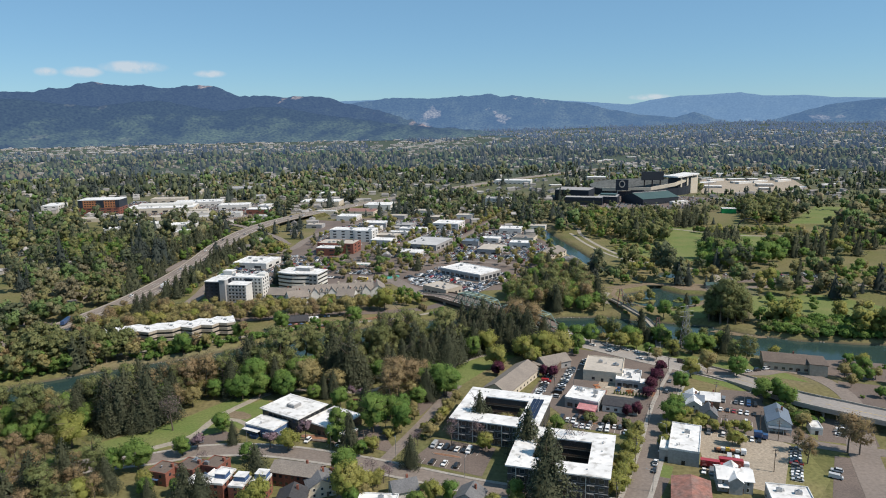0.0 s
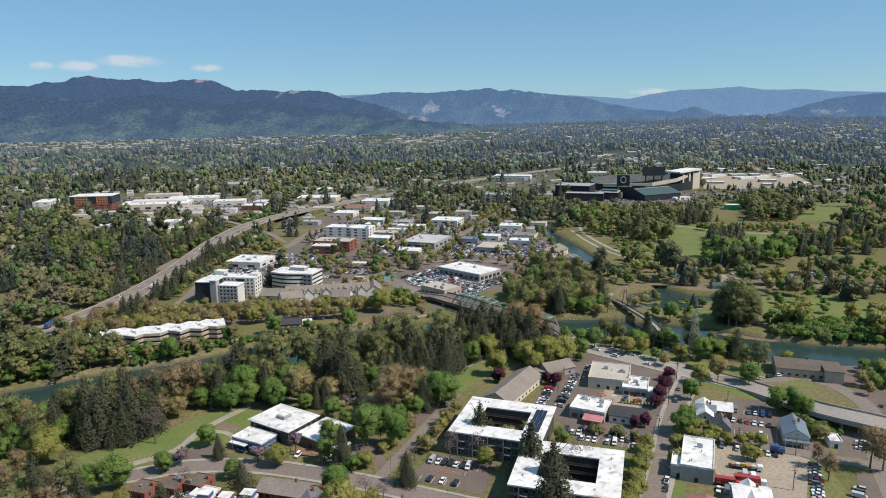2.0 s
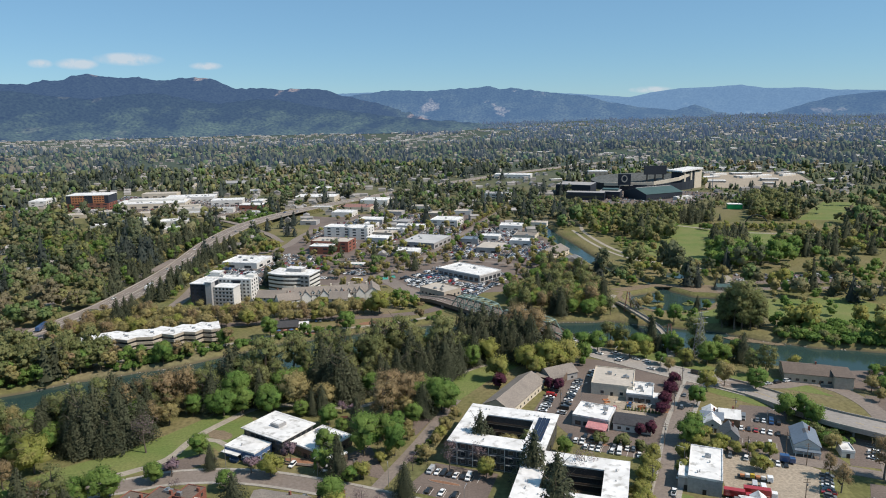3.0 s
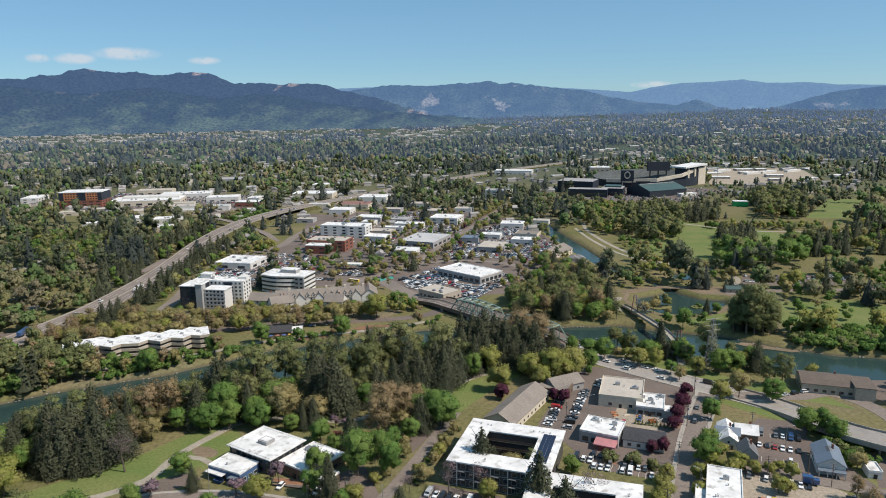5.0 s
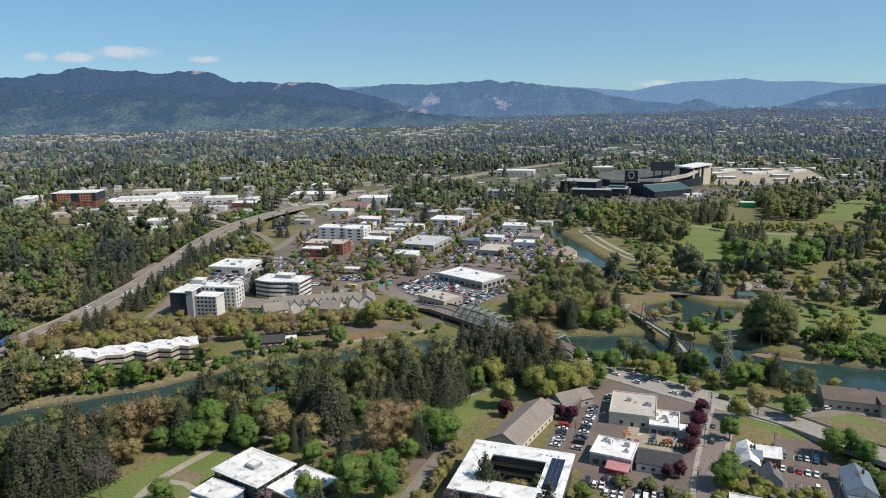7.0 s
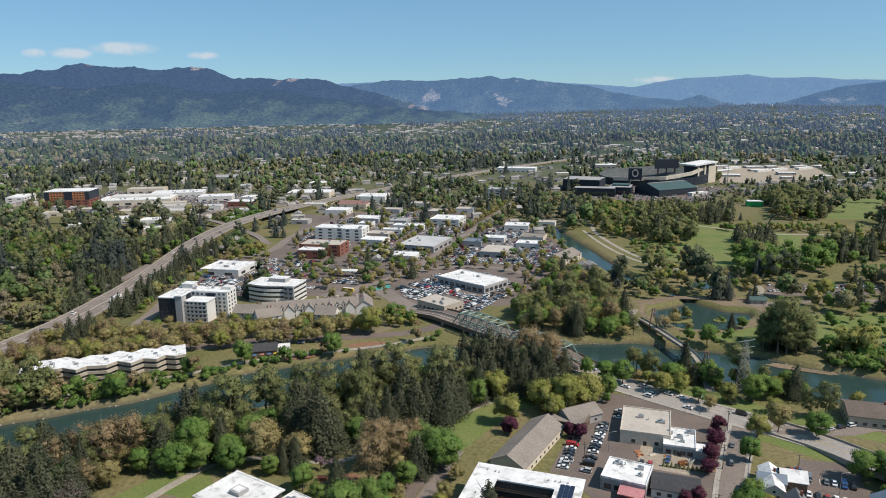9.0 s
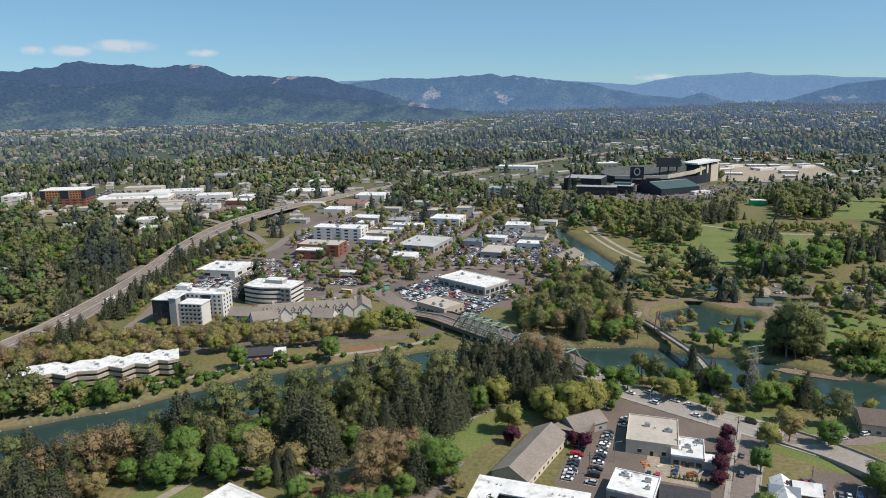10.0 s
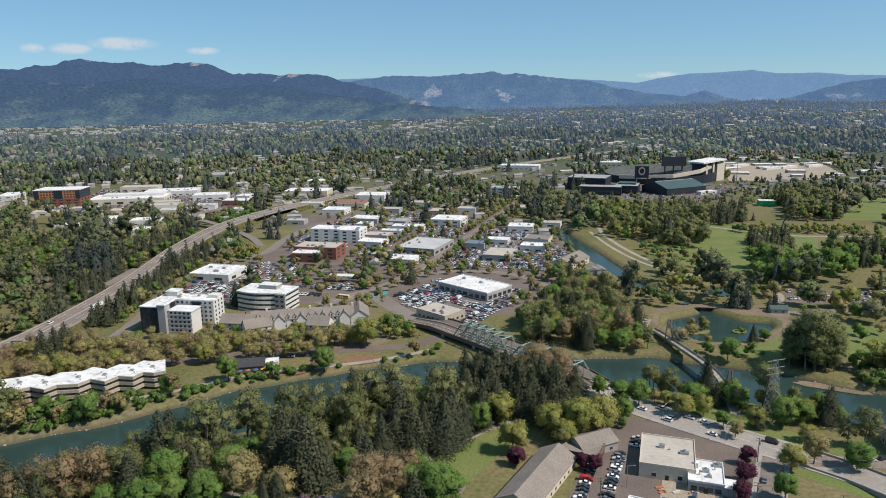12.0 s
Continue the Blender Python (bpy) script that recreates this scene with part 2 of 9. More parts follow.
# foliage: two colours a kind
L_CONIFER = leafage("fir_needles", (0.064, 0.084, 0.030), (0.096, 0.114, 0.040), 0.4, glow=0.3)
L_GREEN = leafage("fresh_leaves", (0.150, 0.290, 0.046), (0.225, 0.345, 0.058), 0.25, glow=0.48)
L_YELLOW = leafage("yellow_green_leaves", (0.310, 0.370, 0.062), (0.370, 0.390, 0.084), 0.25, glow=0.48)
L_OLIVE = leafage("olive_buds", (0.345, 0.350, 0.094), (0.400, 0.372, 0.116), 0.25, glow=0.48)
L_BROWN = leafage("russet_buds", (0.330, 0.295, 0.100), (0.370, 0.305, 0.115), 0.25, glow=0.48)
L_DARK = leafage("deep_green_leaves", (0.210, 0.268, 0.068), (0.265, 0.300, 0.086), 0.3, glow=0.48)
L_PLUM = leafage("plum_leaves", (0.085, 0.026, 0.032), (0.110, 0.040, 0.038), 0.4)
L_BARE = leafage("bare_twigs", (0.18, 0.145, 0.10), (0.21, 0.165, 0.115), 0.3, glow=0)
L_BLOSSOM = leafage("pink_blossom", (0.24, 0.190, 0.145), (0.20, 0.155, 0.115), 0.3)

# stands of the same kinds across the valley
DISTANT = {}
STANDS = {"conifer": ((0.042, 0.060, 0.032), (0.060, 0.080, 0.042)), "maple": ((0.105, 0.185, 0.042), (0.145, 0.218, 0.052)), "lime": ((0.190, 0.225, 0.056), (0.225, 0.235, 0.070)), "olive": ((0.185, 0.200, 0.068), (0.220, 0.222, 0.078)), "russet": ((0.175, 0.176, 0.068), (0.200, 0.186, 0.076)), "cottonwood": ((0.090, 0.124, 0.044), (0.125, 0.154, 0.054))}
# zones 3 to 5 emit blue in place of haze, more the farther off
for zone, haze_glow in ((1, 0.0), (2, 0.0), (3, 0.12), (4, 0.25), (5, 0.40)):
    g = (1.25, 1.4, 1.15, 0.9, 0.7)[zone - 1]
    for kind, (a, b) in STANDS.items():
        DISTANT[kind, zone] = leafage("valley_%s_stand_%d" % (kind, zone), tuple(g * q for q in a), tuple(g * q for q in b), 0.26 - 0.04 * min(zone, 3), glow=0.35, haze_glow=haze_glow)

# ---------------------------------------------------------------- mesh helpers


def np_mesh(name, verts, faces, normals=None):
    """A mesh from arrays: verts n x 3, faces m x k (k corners each), shading normals n x 3 if given."""
    me = bpy.data.meshes.new(name)
    k = faces.shape[1]
    me.vertices.add(len(verts))
    me.vertices.foreach_set("co", np.ascontiguousarray(verts, dtype=np.float32).ravel())
    me.loops.add(faces.size)
    me.loops.foreach_set("vertex_index", np.ascontiguousarray(faces, dtype=np.int32).ravel())
    me.polygons.add(len(faces))
    me.polygons.foreach_set("loop_start", np.arange(0, faces.size, k, dtype=np.int32))
    me.update(calc_edges=True)
    if normals is not None:
        at = me.attributes.new("custom_normal", "FLOAT_VECTOR", "POINT")
        at.data.foreach_set("vector", np.ascontiguousarray(normals, dtype=np.float32).ravel())
    return me


def as_mesh(bm, name):
    bmesh.ops.recalc_face_normals(bm, faces=bm.faces)
    me = bpy.data.meshes.new(name)
    bm.to_mesh(me)
    bm.free()
    return me


def part(name, shape, material, parent, label="", at=None):
    me = as_mesh(shape, name) if isinstance(shape, bmesh.types.BMesh) else shape
    if not me.materials:
        me.materials.append(material)
    ob = new(name, me)
    ob.parent = parent
    if at is not None:
        ob.matrix_basis = at
    if label:
        ob["label"] = label
    return ob


def thing(name, x, y, z=0.0, rz=0.0, label="", category="", group="", kind=""):
    ob = new(name)
    ob.empty_display_size = 0.5
    ob.matrix_basis = pose(x, y, z, 0, 0, rz)
    return tagged(ob, label, category, group, kind)


def solid(name, shape, material, label="", category="", kind="structure", group=""):
    me = as_mesh(shape, name) if isinstance(shape, bmesh.types.BMesh) else shape
    me.materials.append(material)
    return tagged(new(name, me), label, category, group, kind)


def box(bm, x0, x1, y0, y1, z0, z1, bevel=0.0):
    v = [bm.verts.new((x, y, z)) for z in (z0, z1) for x, y in ((x0, y0), (x1, y0), (x1, y1), (x0, y1))]
    for f in ((0, 3, 2, 1), (4, 5, 6, 7), (0, 1, 5, 4), (1, 2, 6, 5), (2, 3, 7, 6), (3, 0, 4, 7)):
        bm.faces.new([v[i] for i in f])
    if bevel:
        es = [e for e in bm.edges if all(w in v for w in e.verts)]
        bmesh.ops.bevel(bm, geom=es, offset=bevel, segments=1, affect="EDGES")
    return bm


def prism(bm, pts, z0, z1):
    lo = [bm.verts.new((x, y, z0)) for x, y in pts]
    hi = [bm.verts.new((x, y, z1)) for x, y in pts]
    n = len(pts)
    bm.faces.new(hi)
    bm.faces.new(lo[::-1])
    for i in range(n):
        bm.faces.new((lo[i], lo[(i + 1) % n], hi[(i + 1) % n], hi[i]))
    return bm


def bar(bm, a, b, r, sides=4, r2=None):
    """A rod from a to b."""
    a, b = Vector(a), Vector(b)
    d = (b - a).normalized()
    s = d.orthogonal().normalized()
    t = d.cross(s)
    rings = []
    for p, rr in ((a, r), (b, r if r2 is None else r2)):
        rings.append([bm.verts.new(p + rr * (math.cos(k * math.tau / sides + 0.785) * s + math.sin(k * math.tau / sides + 0.785) * t)) for k in range(sides)])
    for k in range(sides):
        bm.faces.new((rings[0][k], rings[0][(k + 1) % sides], rings[1][(k + 1) % sides], rings[1][k]))
    bm.faces.new(rings[0][::-1])
    bm.faces.new(rings[1])
    return bm


def smooth_line(pts, step=6.0):
    """Points along a Catmull-Rom curve through pts."""
    p = [Vector(q) for q in pts]
    p = [2 * p[0] - p[1]] + p + [2 * p[-1] - p[-2]]
    out = []
    for i in range(1, len(p) - 2):
        n = max(2, int((p[i + 1] - p[i]).length / step))
        for k in range(n):
            t = k / n
            out.append(0.5 * (2 * p[i] + (p[i + 1] - p[i - 1]) * t + (2 * p[i - 1] - 5 * p[i] + 4 * p[i + 1] - p[i + 2]) * t * t + (3 * p[i] - p[i - 1] - 3 * p[i + 1] + p[i + 2]) * t ** 3))
    out.append(p[-2])
    return out


def offset_line(line, off):
    out = []
    for i, q in enumerate(line):
        d = line[min(i + 1, len(line) - 1)] - line[max(i - 1, 0)]
        n = Vector((d.y, -d.x, 0) if len(d) == 3 else (d.y, -d.x)).normalized()
        out.append(q + n * off)
    return out


def ribbon(bm, line, lo, hi, z0, z1):
    """A strip along a line between two sideways offsets (positive to the right), with thickness."""
    a, b = offset_line(line, lo), offset_line(line, hi)
    rows = []
    for q, p, c in zip(a, b, line):
        zc = c.z if len(c) == 3 else 0.0
        rows.append([bm.verts.new((q.x, q.y, zc + z0)), bm.verts.new((p.x, p.y, zc + z0)), bm.verts.new((p.x, p.y, zc + z1)), bm.verts.new((q.x, q.y, zc + z1))])
    for r, s in zip(rows, rows[1:]):
        for k in range(4):
            bm.faces.new((r[k], r[(k + 1) % 4], s[(k + 1) % 4], s[k]))
    bm.faces.new(rows[0][::-1])
    bm.faces.new(rows[-1])
    return bm


def seg_dist(px, py, line):
    """Distance of points (arrays) from a polyline."""
    best = np.full(np.shape(px), 1e9)
    for a, b in zip(line, line[1:]):
        dx, dy = b[0] - a[0], b[1] - a[1]
        t = np.clip(((px - a[0]) * dx + (py - a[1]) * dy) / (dx * dx + dy * dy + 1e-9), 0, 1)
        best = np.minimum(best, np.hypot(px - a[0] - t * dx, py - a[1] - t * dy))
    return best


def inside(px, py, poly):
    r = np.zeros(np.shape(px), bool)
    for (x0, y0), (x1, y1) in zip(poly, poly[1:] + poly[:1]):
        cut = (y0 > py) != (y1 > py)
        r ^= cut & (px < (x1 - x0) * (py - y0) / (y1 - y0 + 1e-12) + x0)
    return r

# ---------------------------------------------------------------- plan of the ground
RIVER = [(-420, 235), (-330, 296), (-250, 345), (-198, 376), (-148, 406), (-105, 437), (-60, 461), (-18, 472), (20, 477), (57, 479), (98, 480), (130, 467), (158, 460), (185, 440), (215, 427), (270, 414), (360, 408), (520, 440), (700, 520)]
RIVER_HALF = 23.0
LAGOON = [(135, 572), (151, 580), (163, 588), (170, 587), (175, 581), (183, 569), (200, 565), (197, 553), (189, 545), (170, 527), (153, 526), (143, 527), (134, 542), (130, 557)]
POND = [(178, 641), (183, 627), (202, 621), (216, 637), (208, 659), (186, 652)]
CREEK = [(100, 900), (106, 850), (117, 780), (126, 716), (128, 690), (140, 655), (157, 622), (164, 605), (167, 585)]
CREEK_HALF = 9.0


def water_depth(px, py):
    """How far inside the water (metres, positive inside)."""
    d = RIVER_HALF - seg_dist(px, py, RIVER) + 1.6 * np.sin(px * 0.045 + py * 0.03) + 0.8 * np.sin(px * 0.19)
    d = np.maximum(d, CREEK_HALF * np.where(py < 700, 0.5, 1.0) - seg_dist(px, py, CREEK))
    for poly in (LAGOON, POND):
        s = seg_dist(px, py, poly + poly[:1])
        d = np.maximum(d, np.where(inside(px, py, poly), s, -s))
    return d


def plain_height(px, py):
    """The valley floor: flat, rising slowly far off, more to the east."""
    r = np.hypot(px, py - 60)
    az = np.degrees(np.arctan2(px, py - 60))
    g = np.clip((az + 60) / 80, 0.7, 1.0)
    return 100 * g * np.clip((r - 1900) / 2600, 0, 1.2) ** 1.1


def ground_height(px, py):
    d = water_depth(px, py)
    dip = np.clip((d + 4.0) / 8.5, 0, 1)
    return plain_height(px, py) - 6.5 * dip * dip * (3 - 2 * dip)


def graded(lo, fine_lo, fine_hi, hi, step, growth=1.16):
    mid = list(np.arange(fine_lo, fine_hi, step))
    up, s = [mid[-1]], step
    while up[-1] < hi:
        s *= growth
        up.append(up[-1] + s)
    down, s = [mid[0]], step
    while down[-1] > lo:
        s *= growth
        down.append(down[-1] - s)
    return np.array(down[:0:-1] + mid + up[1:])


gx = graded(-4700, -340, 380, 4700, 3.0)
gy = graded(-2500, 215, 690, 4750, 3.0)
GX, GY = np.meshgrid(gx, gy)
GZ = ground_height(GX, GY)
nx, ny = len(gx), len(gy)
idx = np.arange(nx * ny).reshape(ny, nx)
quads = np.stack([idx[:-1, :-1], idx[:-1, 1:], idx[1:, 1:], idx[1:, :-1]], -1).reshape(-1, 4)
ground = np_mesh("ground", np.stack([GX, GY, GZ], -1).reshape(-1, 3), quads)
# ground cover: grass, bare soil and town grey in patches; stony on the banks
M_GROUND, nt, bs = nodes_of("valley_ground")
col = mix_col(nt, noise_fac(nt, 0.02, 0, 1, 5.0), (0.115, 0.122, 0.044), (0.195, 0.160, 0.085))
col = mix_col(nt, noise_fac(nt, 0.006, -1.0, 0.6, 4.0), col, (0.145, 0.135, 0.110))
col = bright(nt, col, noise_fac(nt, 0.5, 0.75, 1.25))
geo = nt.nodes.new("ShaderNodeNewGeometry")
sep = nt.nodes.new("ShaderNodeSeparateXYZ")
nt.links.new(geo.outputs["Position"], sep.inputs[0])
bank = nt.nodes.new("ShaderNodeMapRange")
bank.inputs["From Min"].default_value, bank.inputs["From Max"].default_value = -1.6, -2.8
nt.links.new(sep.outputs["Z"], bank.inputs["Value"])
col = mix_col(nt, bank.outputs[0], col, (0.105, 0.092, 0.060))
outer = nt.nodes.new("ShaderNodeMapRange")
outer.inputs["From Min"].default_value, outer.inputs["From Max"].default_value = 900, 1900
nt.links.new(sep.outputs["Y"], outer.inputs["Value"])
col = mix_col(nt, outer.outputs[0], col, (0.066, 0.086, 0.068))
nt.links.new(col, bs.inputs["Base Color"])
bs.inputs["Roughness"].default_value, bs.inputs["Specular IOR Level"].default_value = 0.95, 0.1
ground.materials.append(M_GROUND)
tagged(new("ground", ground), "valley floor of grass, bare soil and river banks", "ground", kind="structure")

bm = bmesh.new()
prism(bm, [(-520, 180), (780, 180), (780, 960), (-520, 960)], -7.0, -3.2)
solid("water", bm, M_WATER, "slow dark teal river and lagoon water", "river")


def sheet(name, pts, material, label, category, z=0.06, thick=0.5):
    bm = bmesh.new()
    prism(bm, pts, z - thick, z)
    return solid(name, bm, material, label, category)


def round_poly(cx, cy, rx, ry, rz=0, n=24, wob=0.08, seed=0):
    rnd = random.Random(seed)
    c, s = math.cos(radians(rz)), math.sin(radians(rz))
    out = []
    for k in range(n):
        a = k * math.tau / n
        f = 1 + rnd.uniform(-wob, wob)
        x, y = rx * f * math.cos(a), ry * f * math.sin(a)
        out.append((cx + x * c - y * s, cy + x * s + y * c))
    return out


# roads: centre line, half width
ROADS = {}


def road(name, pts, half, material, label, z=0.10, category="road", walk_w=0.0, centre=None, edge=False, thick=0.5):
    line = smooth_line([Vector((x, y, 0)) for x, y in pts], 6.0)
    ROADS[name + str(len(ROADS))] = ([(q.x, q.y) for q in line], half + walk_w)
    bm = bmesh.new()
    ribbon(bm, line, -half, half, z - thick, z)
    ob = solid(name, bm, material, label, category)
    if walk_w:
        for s in (-1, 1):
            bm = bmesh.new()
            ribbon(bm, line, *sorted((s * half, s * (half + walk_w))), z - thick, z + 0.14)
            solid("pavement", bm, M_CONCRETE, "pale concrete pavement with a raised kerb", "pavement")
    if centre:
        bm = bmesh.new()
        if centre is M_YELLOW:
            for o in (-0.2, 0.2):
                ribbon(bm, line, o - 0.07, o + 0.07, z - 0.02, z + 0.006)
        else:
            for i in range(0, len(line) - 1, 2):
                ribbon(bm, line[i:i + 2], -0.09, 0.09, z - 0.02, z + 0.006)
        solid("trim", bm, centre, "painted road line", "road marking")
    if edge:
        for s in (-1, 1):
            bm = bmesh.new()
            ribbon(bm, line, s * (half - 0.9) - 0.08, s * (half - 0.9) + 0.08, z - 0.02, z + 0.006)
            solid("trim", bm, M_LINE, "white edge line of the road", "road marking")
    return line

# ---------------------------------------------------------------- roads, lots, lawns
road("street", [(45, 200), (66, 247), (82, 285), (101, 334), (119, 372), (128, 391)], 4.2, M_ROAD, "worn grey two-lane street", walk_w=2.0)
road("street", [(-260, 232), (-200, 256), (-168, 268), (-137, 277), (-118, 284), (-89, 285), (-55, 277), (-29, 268), (8, 254), (50, 243), (90, 232)], 4.6, M_ROAD, "worn asphalt cross street", z=0.104, walk_w=1.6)
road("street", [(-56, 225), (-47, 248), (-38, 268), (-22, 310), (-10, 346), (-4, 362)], 2.7, M_ROAD, "narrow asphalt lane", z=0.108)
boulevard = road("street", [(60, 462), (74, 440), (94, 421), (115, 403), (138, 385), (152, 373)], 7.5, M_PALE_ROAD, "wide pale concrete boulevard", z=0.112, walk_w=2.0, centre=M_LINE)
road("street", [(138, 382), (155, 382), (170, 381), (186, 386), (197, 374), (201, 356), (198, 336), (190, 316)], 4.5, M_ROAD, "asphalt slip road", z=0.116)
road("street", [(113, 309), (136, 302), (152, 295), (168, 288), (186, 284), (210, 280)], 3.6, M_ROAD, "asphalt back street", z=0.12)
road("street", [(150, 215), (163, 255), (176, 290), (190, 318)], 6.0, M_ROAD, "asphalt street under the viaduct", z=0.124)
road("street", [(-420, 474), (-300, 480), (-225, 487), (-156, 491), (-122, 505), (-77, 507), (-31, 519), (-10, 545)], 4.5, M_ASPHALT, "riverside asphalt street", z=0.104)
road("street", [(-225, 505), (-226, 560), (-236, 640), (-232, 710), (-200, 770), (-196, 830), (-185, 900), (-159, 955), (-110, 1040)], 5.0, M_ROAD, "frontage road beside the highway", z=0.108)
road("street", [(-110, 600), (-82, 628), (-59, 661), (-35, 718), (-14, 790), (8, 866), (37, 966), (70, 1090)], 7.0, M_ROAD, "wide commercial street", z=0.112, centre=M_LINE)
road("street", [(-36, 566), (-52, 590), (-70, 622), (-82, 628)], 7.0, M_ROAD, "street at the bridge end", z=0.116)
road("street", [(-82, 628), (-30, 690), (30, 690), (60, 650), (50, 610), (36, 590)], 4.5, M_ROAD, "asphalt street round the shopping lots", z=0.12)
road("street", [(-180, 640), (-130, 660), (-80, 690), (-45, 700)], 4.5, M_ASPHALT, "asphalt commercial side street", z=0.126)
road("street", [(-95, 730), (-70, 800), (-50, 900), (-20, 1000)], 4.0, M_ASPHALT, "asphalt side street between shops", z=0.13)
road("street", [(205, 575), (253, 584), (300, 585), (420, 600), (560, 640)], 4.0, M_ROAD, "park road", z=0.10)
road("pavement", [(-330, 395), (-235, 408), (-178, 435), (-154, 447), (-131, 463), (-103, 475), (-73, 484), (-45, 495), (-23, 508)], 1.8, M_PATH, "pale riverside footpath", category="path", z=0.09)
road("pavement", [(-190, 262), (-160, 278), (-141, 287), (-128, 299), (-124, 318), (-114, 338), (-104, 352), (-80, 356)], 2.0, M_PATH, "pale park footpath", category="path", z=0.10)
road("pavement", [(-124, 318), (-112, 316), (-104, 309)], 1.5, M_PATH, "short footpath to the hall", category="path", z=0.104)
road("pavement", [(-80, 356), (-55, 352), (-34, 370), (-14, 385), (8, 408), (30, 420)], 1.6, M_PATH, "footpath through the park trees", category="path", z=0.108)
road("pavement", [(150, 910), (146, 850), (156, 765), (175, 701), (200, 672), (224, 652), (232, 625), (222, 600)], 2.2, M_PATH, "park footpath beside the pond", category="path", z=0.10)
road("pavement", [(134, 870), (140, 800), (151, 740), (166, 702), (186, 676)], 1.8, M_PATH, "second footpath along the creek", category="path", z=0.104)
road("pavement", [(258, 912), (285, 884), (334, 845), (380, 838), (430, 837), (520, 850)], 2.6, M_PATH, "pale gravel drive behind the park lawn", category="path", z=0.106)
road("pavement", [(120, 566), (112, 545), (113, 530)], 2.4, M_PATH, "footpath beside the lagoon", category="path", z=0.10)
road("pavement", [(123, 574), (142, 587), (158, 596), (178, 594), (190, 577), (208, 570), (210, 556)], 1.6, M_SOIL, "earthen path round the lagoon", category="path", z=0.104)

# elevated highway on its bank
hw = smooth_line([Vector(q) for q in ((-330, 330, 3), (-292, 440, 3), (-277, 497, 3), (-271, 548, 3), (-272, 652, 3), (-284, 780, 4), (-280, 880, 5.5), (-262, 960, 6), (-230, 1050, 5), (-180, 1160, 3), (-60, 1380, 2), (120, 1640, 2), (420, 1980, 3))], 12)
ROADS["highway"] = ([(q.x, q.y) for q in hw], 13.5)
bm = bmesh.new()
ribbon(bm, hw, -11.5, 11.5, -0.8, 0.0)
solid("road", bm, M_ROAD, "grey elevated highway deck", "highway")
bm = bmesh.new()
for s in (-1, 1):
    a, b = offset_line(hw, s * 11.4), offset_line(hw, s * 19.0)
    va = [bm.verts.new((q.x, q.y, q.z - 0.4)) for q in a]
    vb = [bm.verts.new((q.x, q.y, -0.3)) for q in b]
    for i in range(len(hw) - 1):
        if not (46 < i < 54):
            bm.faces.new((va[i], va[i + 1], vb[i + 1], vb[i]))
bmesh.ops.solidify(bm, geom=bm.faces[:], thickness=0.4)
solid("ground", bm, M_GRASS, "grassy bank of the highway", "bank")
for off in (-11.3, -0.35, 0.35, 11.3):
    bm = bmesh.new()
    ribbon(bm, hw, off - 0.15, off + 0.15, -0.02, 0.8 if abs(off) > 5 else 0.5)
    solid("trim", bm, M_CONCRETE, "concrete highway barrier", "barrier")
for off in (-8.3, -4.6, 4.6, 8.3):
    bm = bmesh.new()
    for i in range(0, len(hw) - 1, 2):
        ribbon(bm, hw[i:i + 2], off - 0.09, off + 0.09, -0.02, 0.008)
    solid("trim", bm, M_LINE, "broken white lane line", "road marking")
for i, q in enumerate(hw):
    if 46 <= i <= 54 and i % 2 == 0:
        t = thing("highway_pier", q.x, q.y, 0, 0, "concrete pier under the highway deck", "pier", "highway piers")
        for dx in (-6, 6):
            part("column", bar(bmesh.new(), (dx, 0, -0.5), (dx, 0, q.z - 1.6), 0.7, 8), M_CONCRETE, t)
        part("crossbeam", box(bmesh.new(), -8.5, 8.5, -0.8, 0.8, q.z - 1.6, q.z - 0.8), M_CONCRETE, t)

# curved ramp that passes under the highway
rp = smooth_line([Vector(q) for q in ((-210, 800, 0.2), (-240, 850, 1.5), (-300, 905, 6.5), (-330, 930, 7), (-345, 985, 5), (-330, 1040, 2))], 10)
bm = bmesh.new()
ribbon(bm, rp, -4, 4, -0.9, 0.15)
solid("road", bm, M_ROAD, "curving concrete ramp", "ramp")
ROADS["ramp"] = ([(q.x, q.y) for q in rp], 5.0)
rp = smooth_line([Vector(q) for q in ((-330, 540, 0.2), (-312, 580, 0.3), (-296, 640, 1.0), (-292, 700, 2.6))], 10)
bm = bmesh.new()
ribbon(bm, rp, -4, 4, -0.9, 0.1)
solid("road", bm, M_ROAD, "asphalt slip road beside the highway", "ramp")
ROADS["ramp2"] = ([(q.x, q.y) for q in rp], 5.0)

# viaduct to the east
vd = smooth_line([Vector(q) for q in ((138, 385, 0.02), (151, 373, 0.05), (159, 359, 1.2), (165, 344, 3), (172, 330, 5), (184, 318, 6), (198, 308, 6), (232, 291, 6), (310, 258, 6))], 8)
VIADUCT = [(q.x, q.y) for q in vd]
ROADS["viaduct"] = (VIADUCT, 9.0)
bm = bmesh.new()
ribbon(bm, vd, -8, 8, -1.4, 0.1)
solid("road", bm, M_PALE_ROAD, "pale concrete viaduct deck", "viaduct")
for off in (-7.8, 7.8):
    bm = bmesh.new()
    ribbon(bm, vd, off - 0.2, off + 0.2, 0.0, 1.0)
    solid("trim", bm, M_CONCRETE, "concrete viaduct parapet", "barrier")
bm = bmesh.new()
ribbon(bm, vd, -0.1, 0.1, 0.08, 0.108)
solid("trim", bm, M_YELLOW, "painted centre line", "road marking")
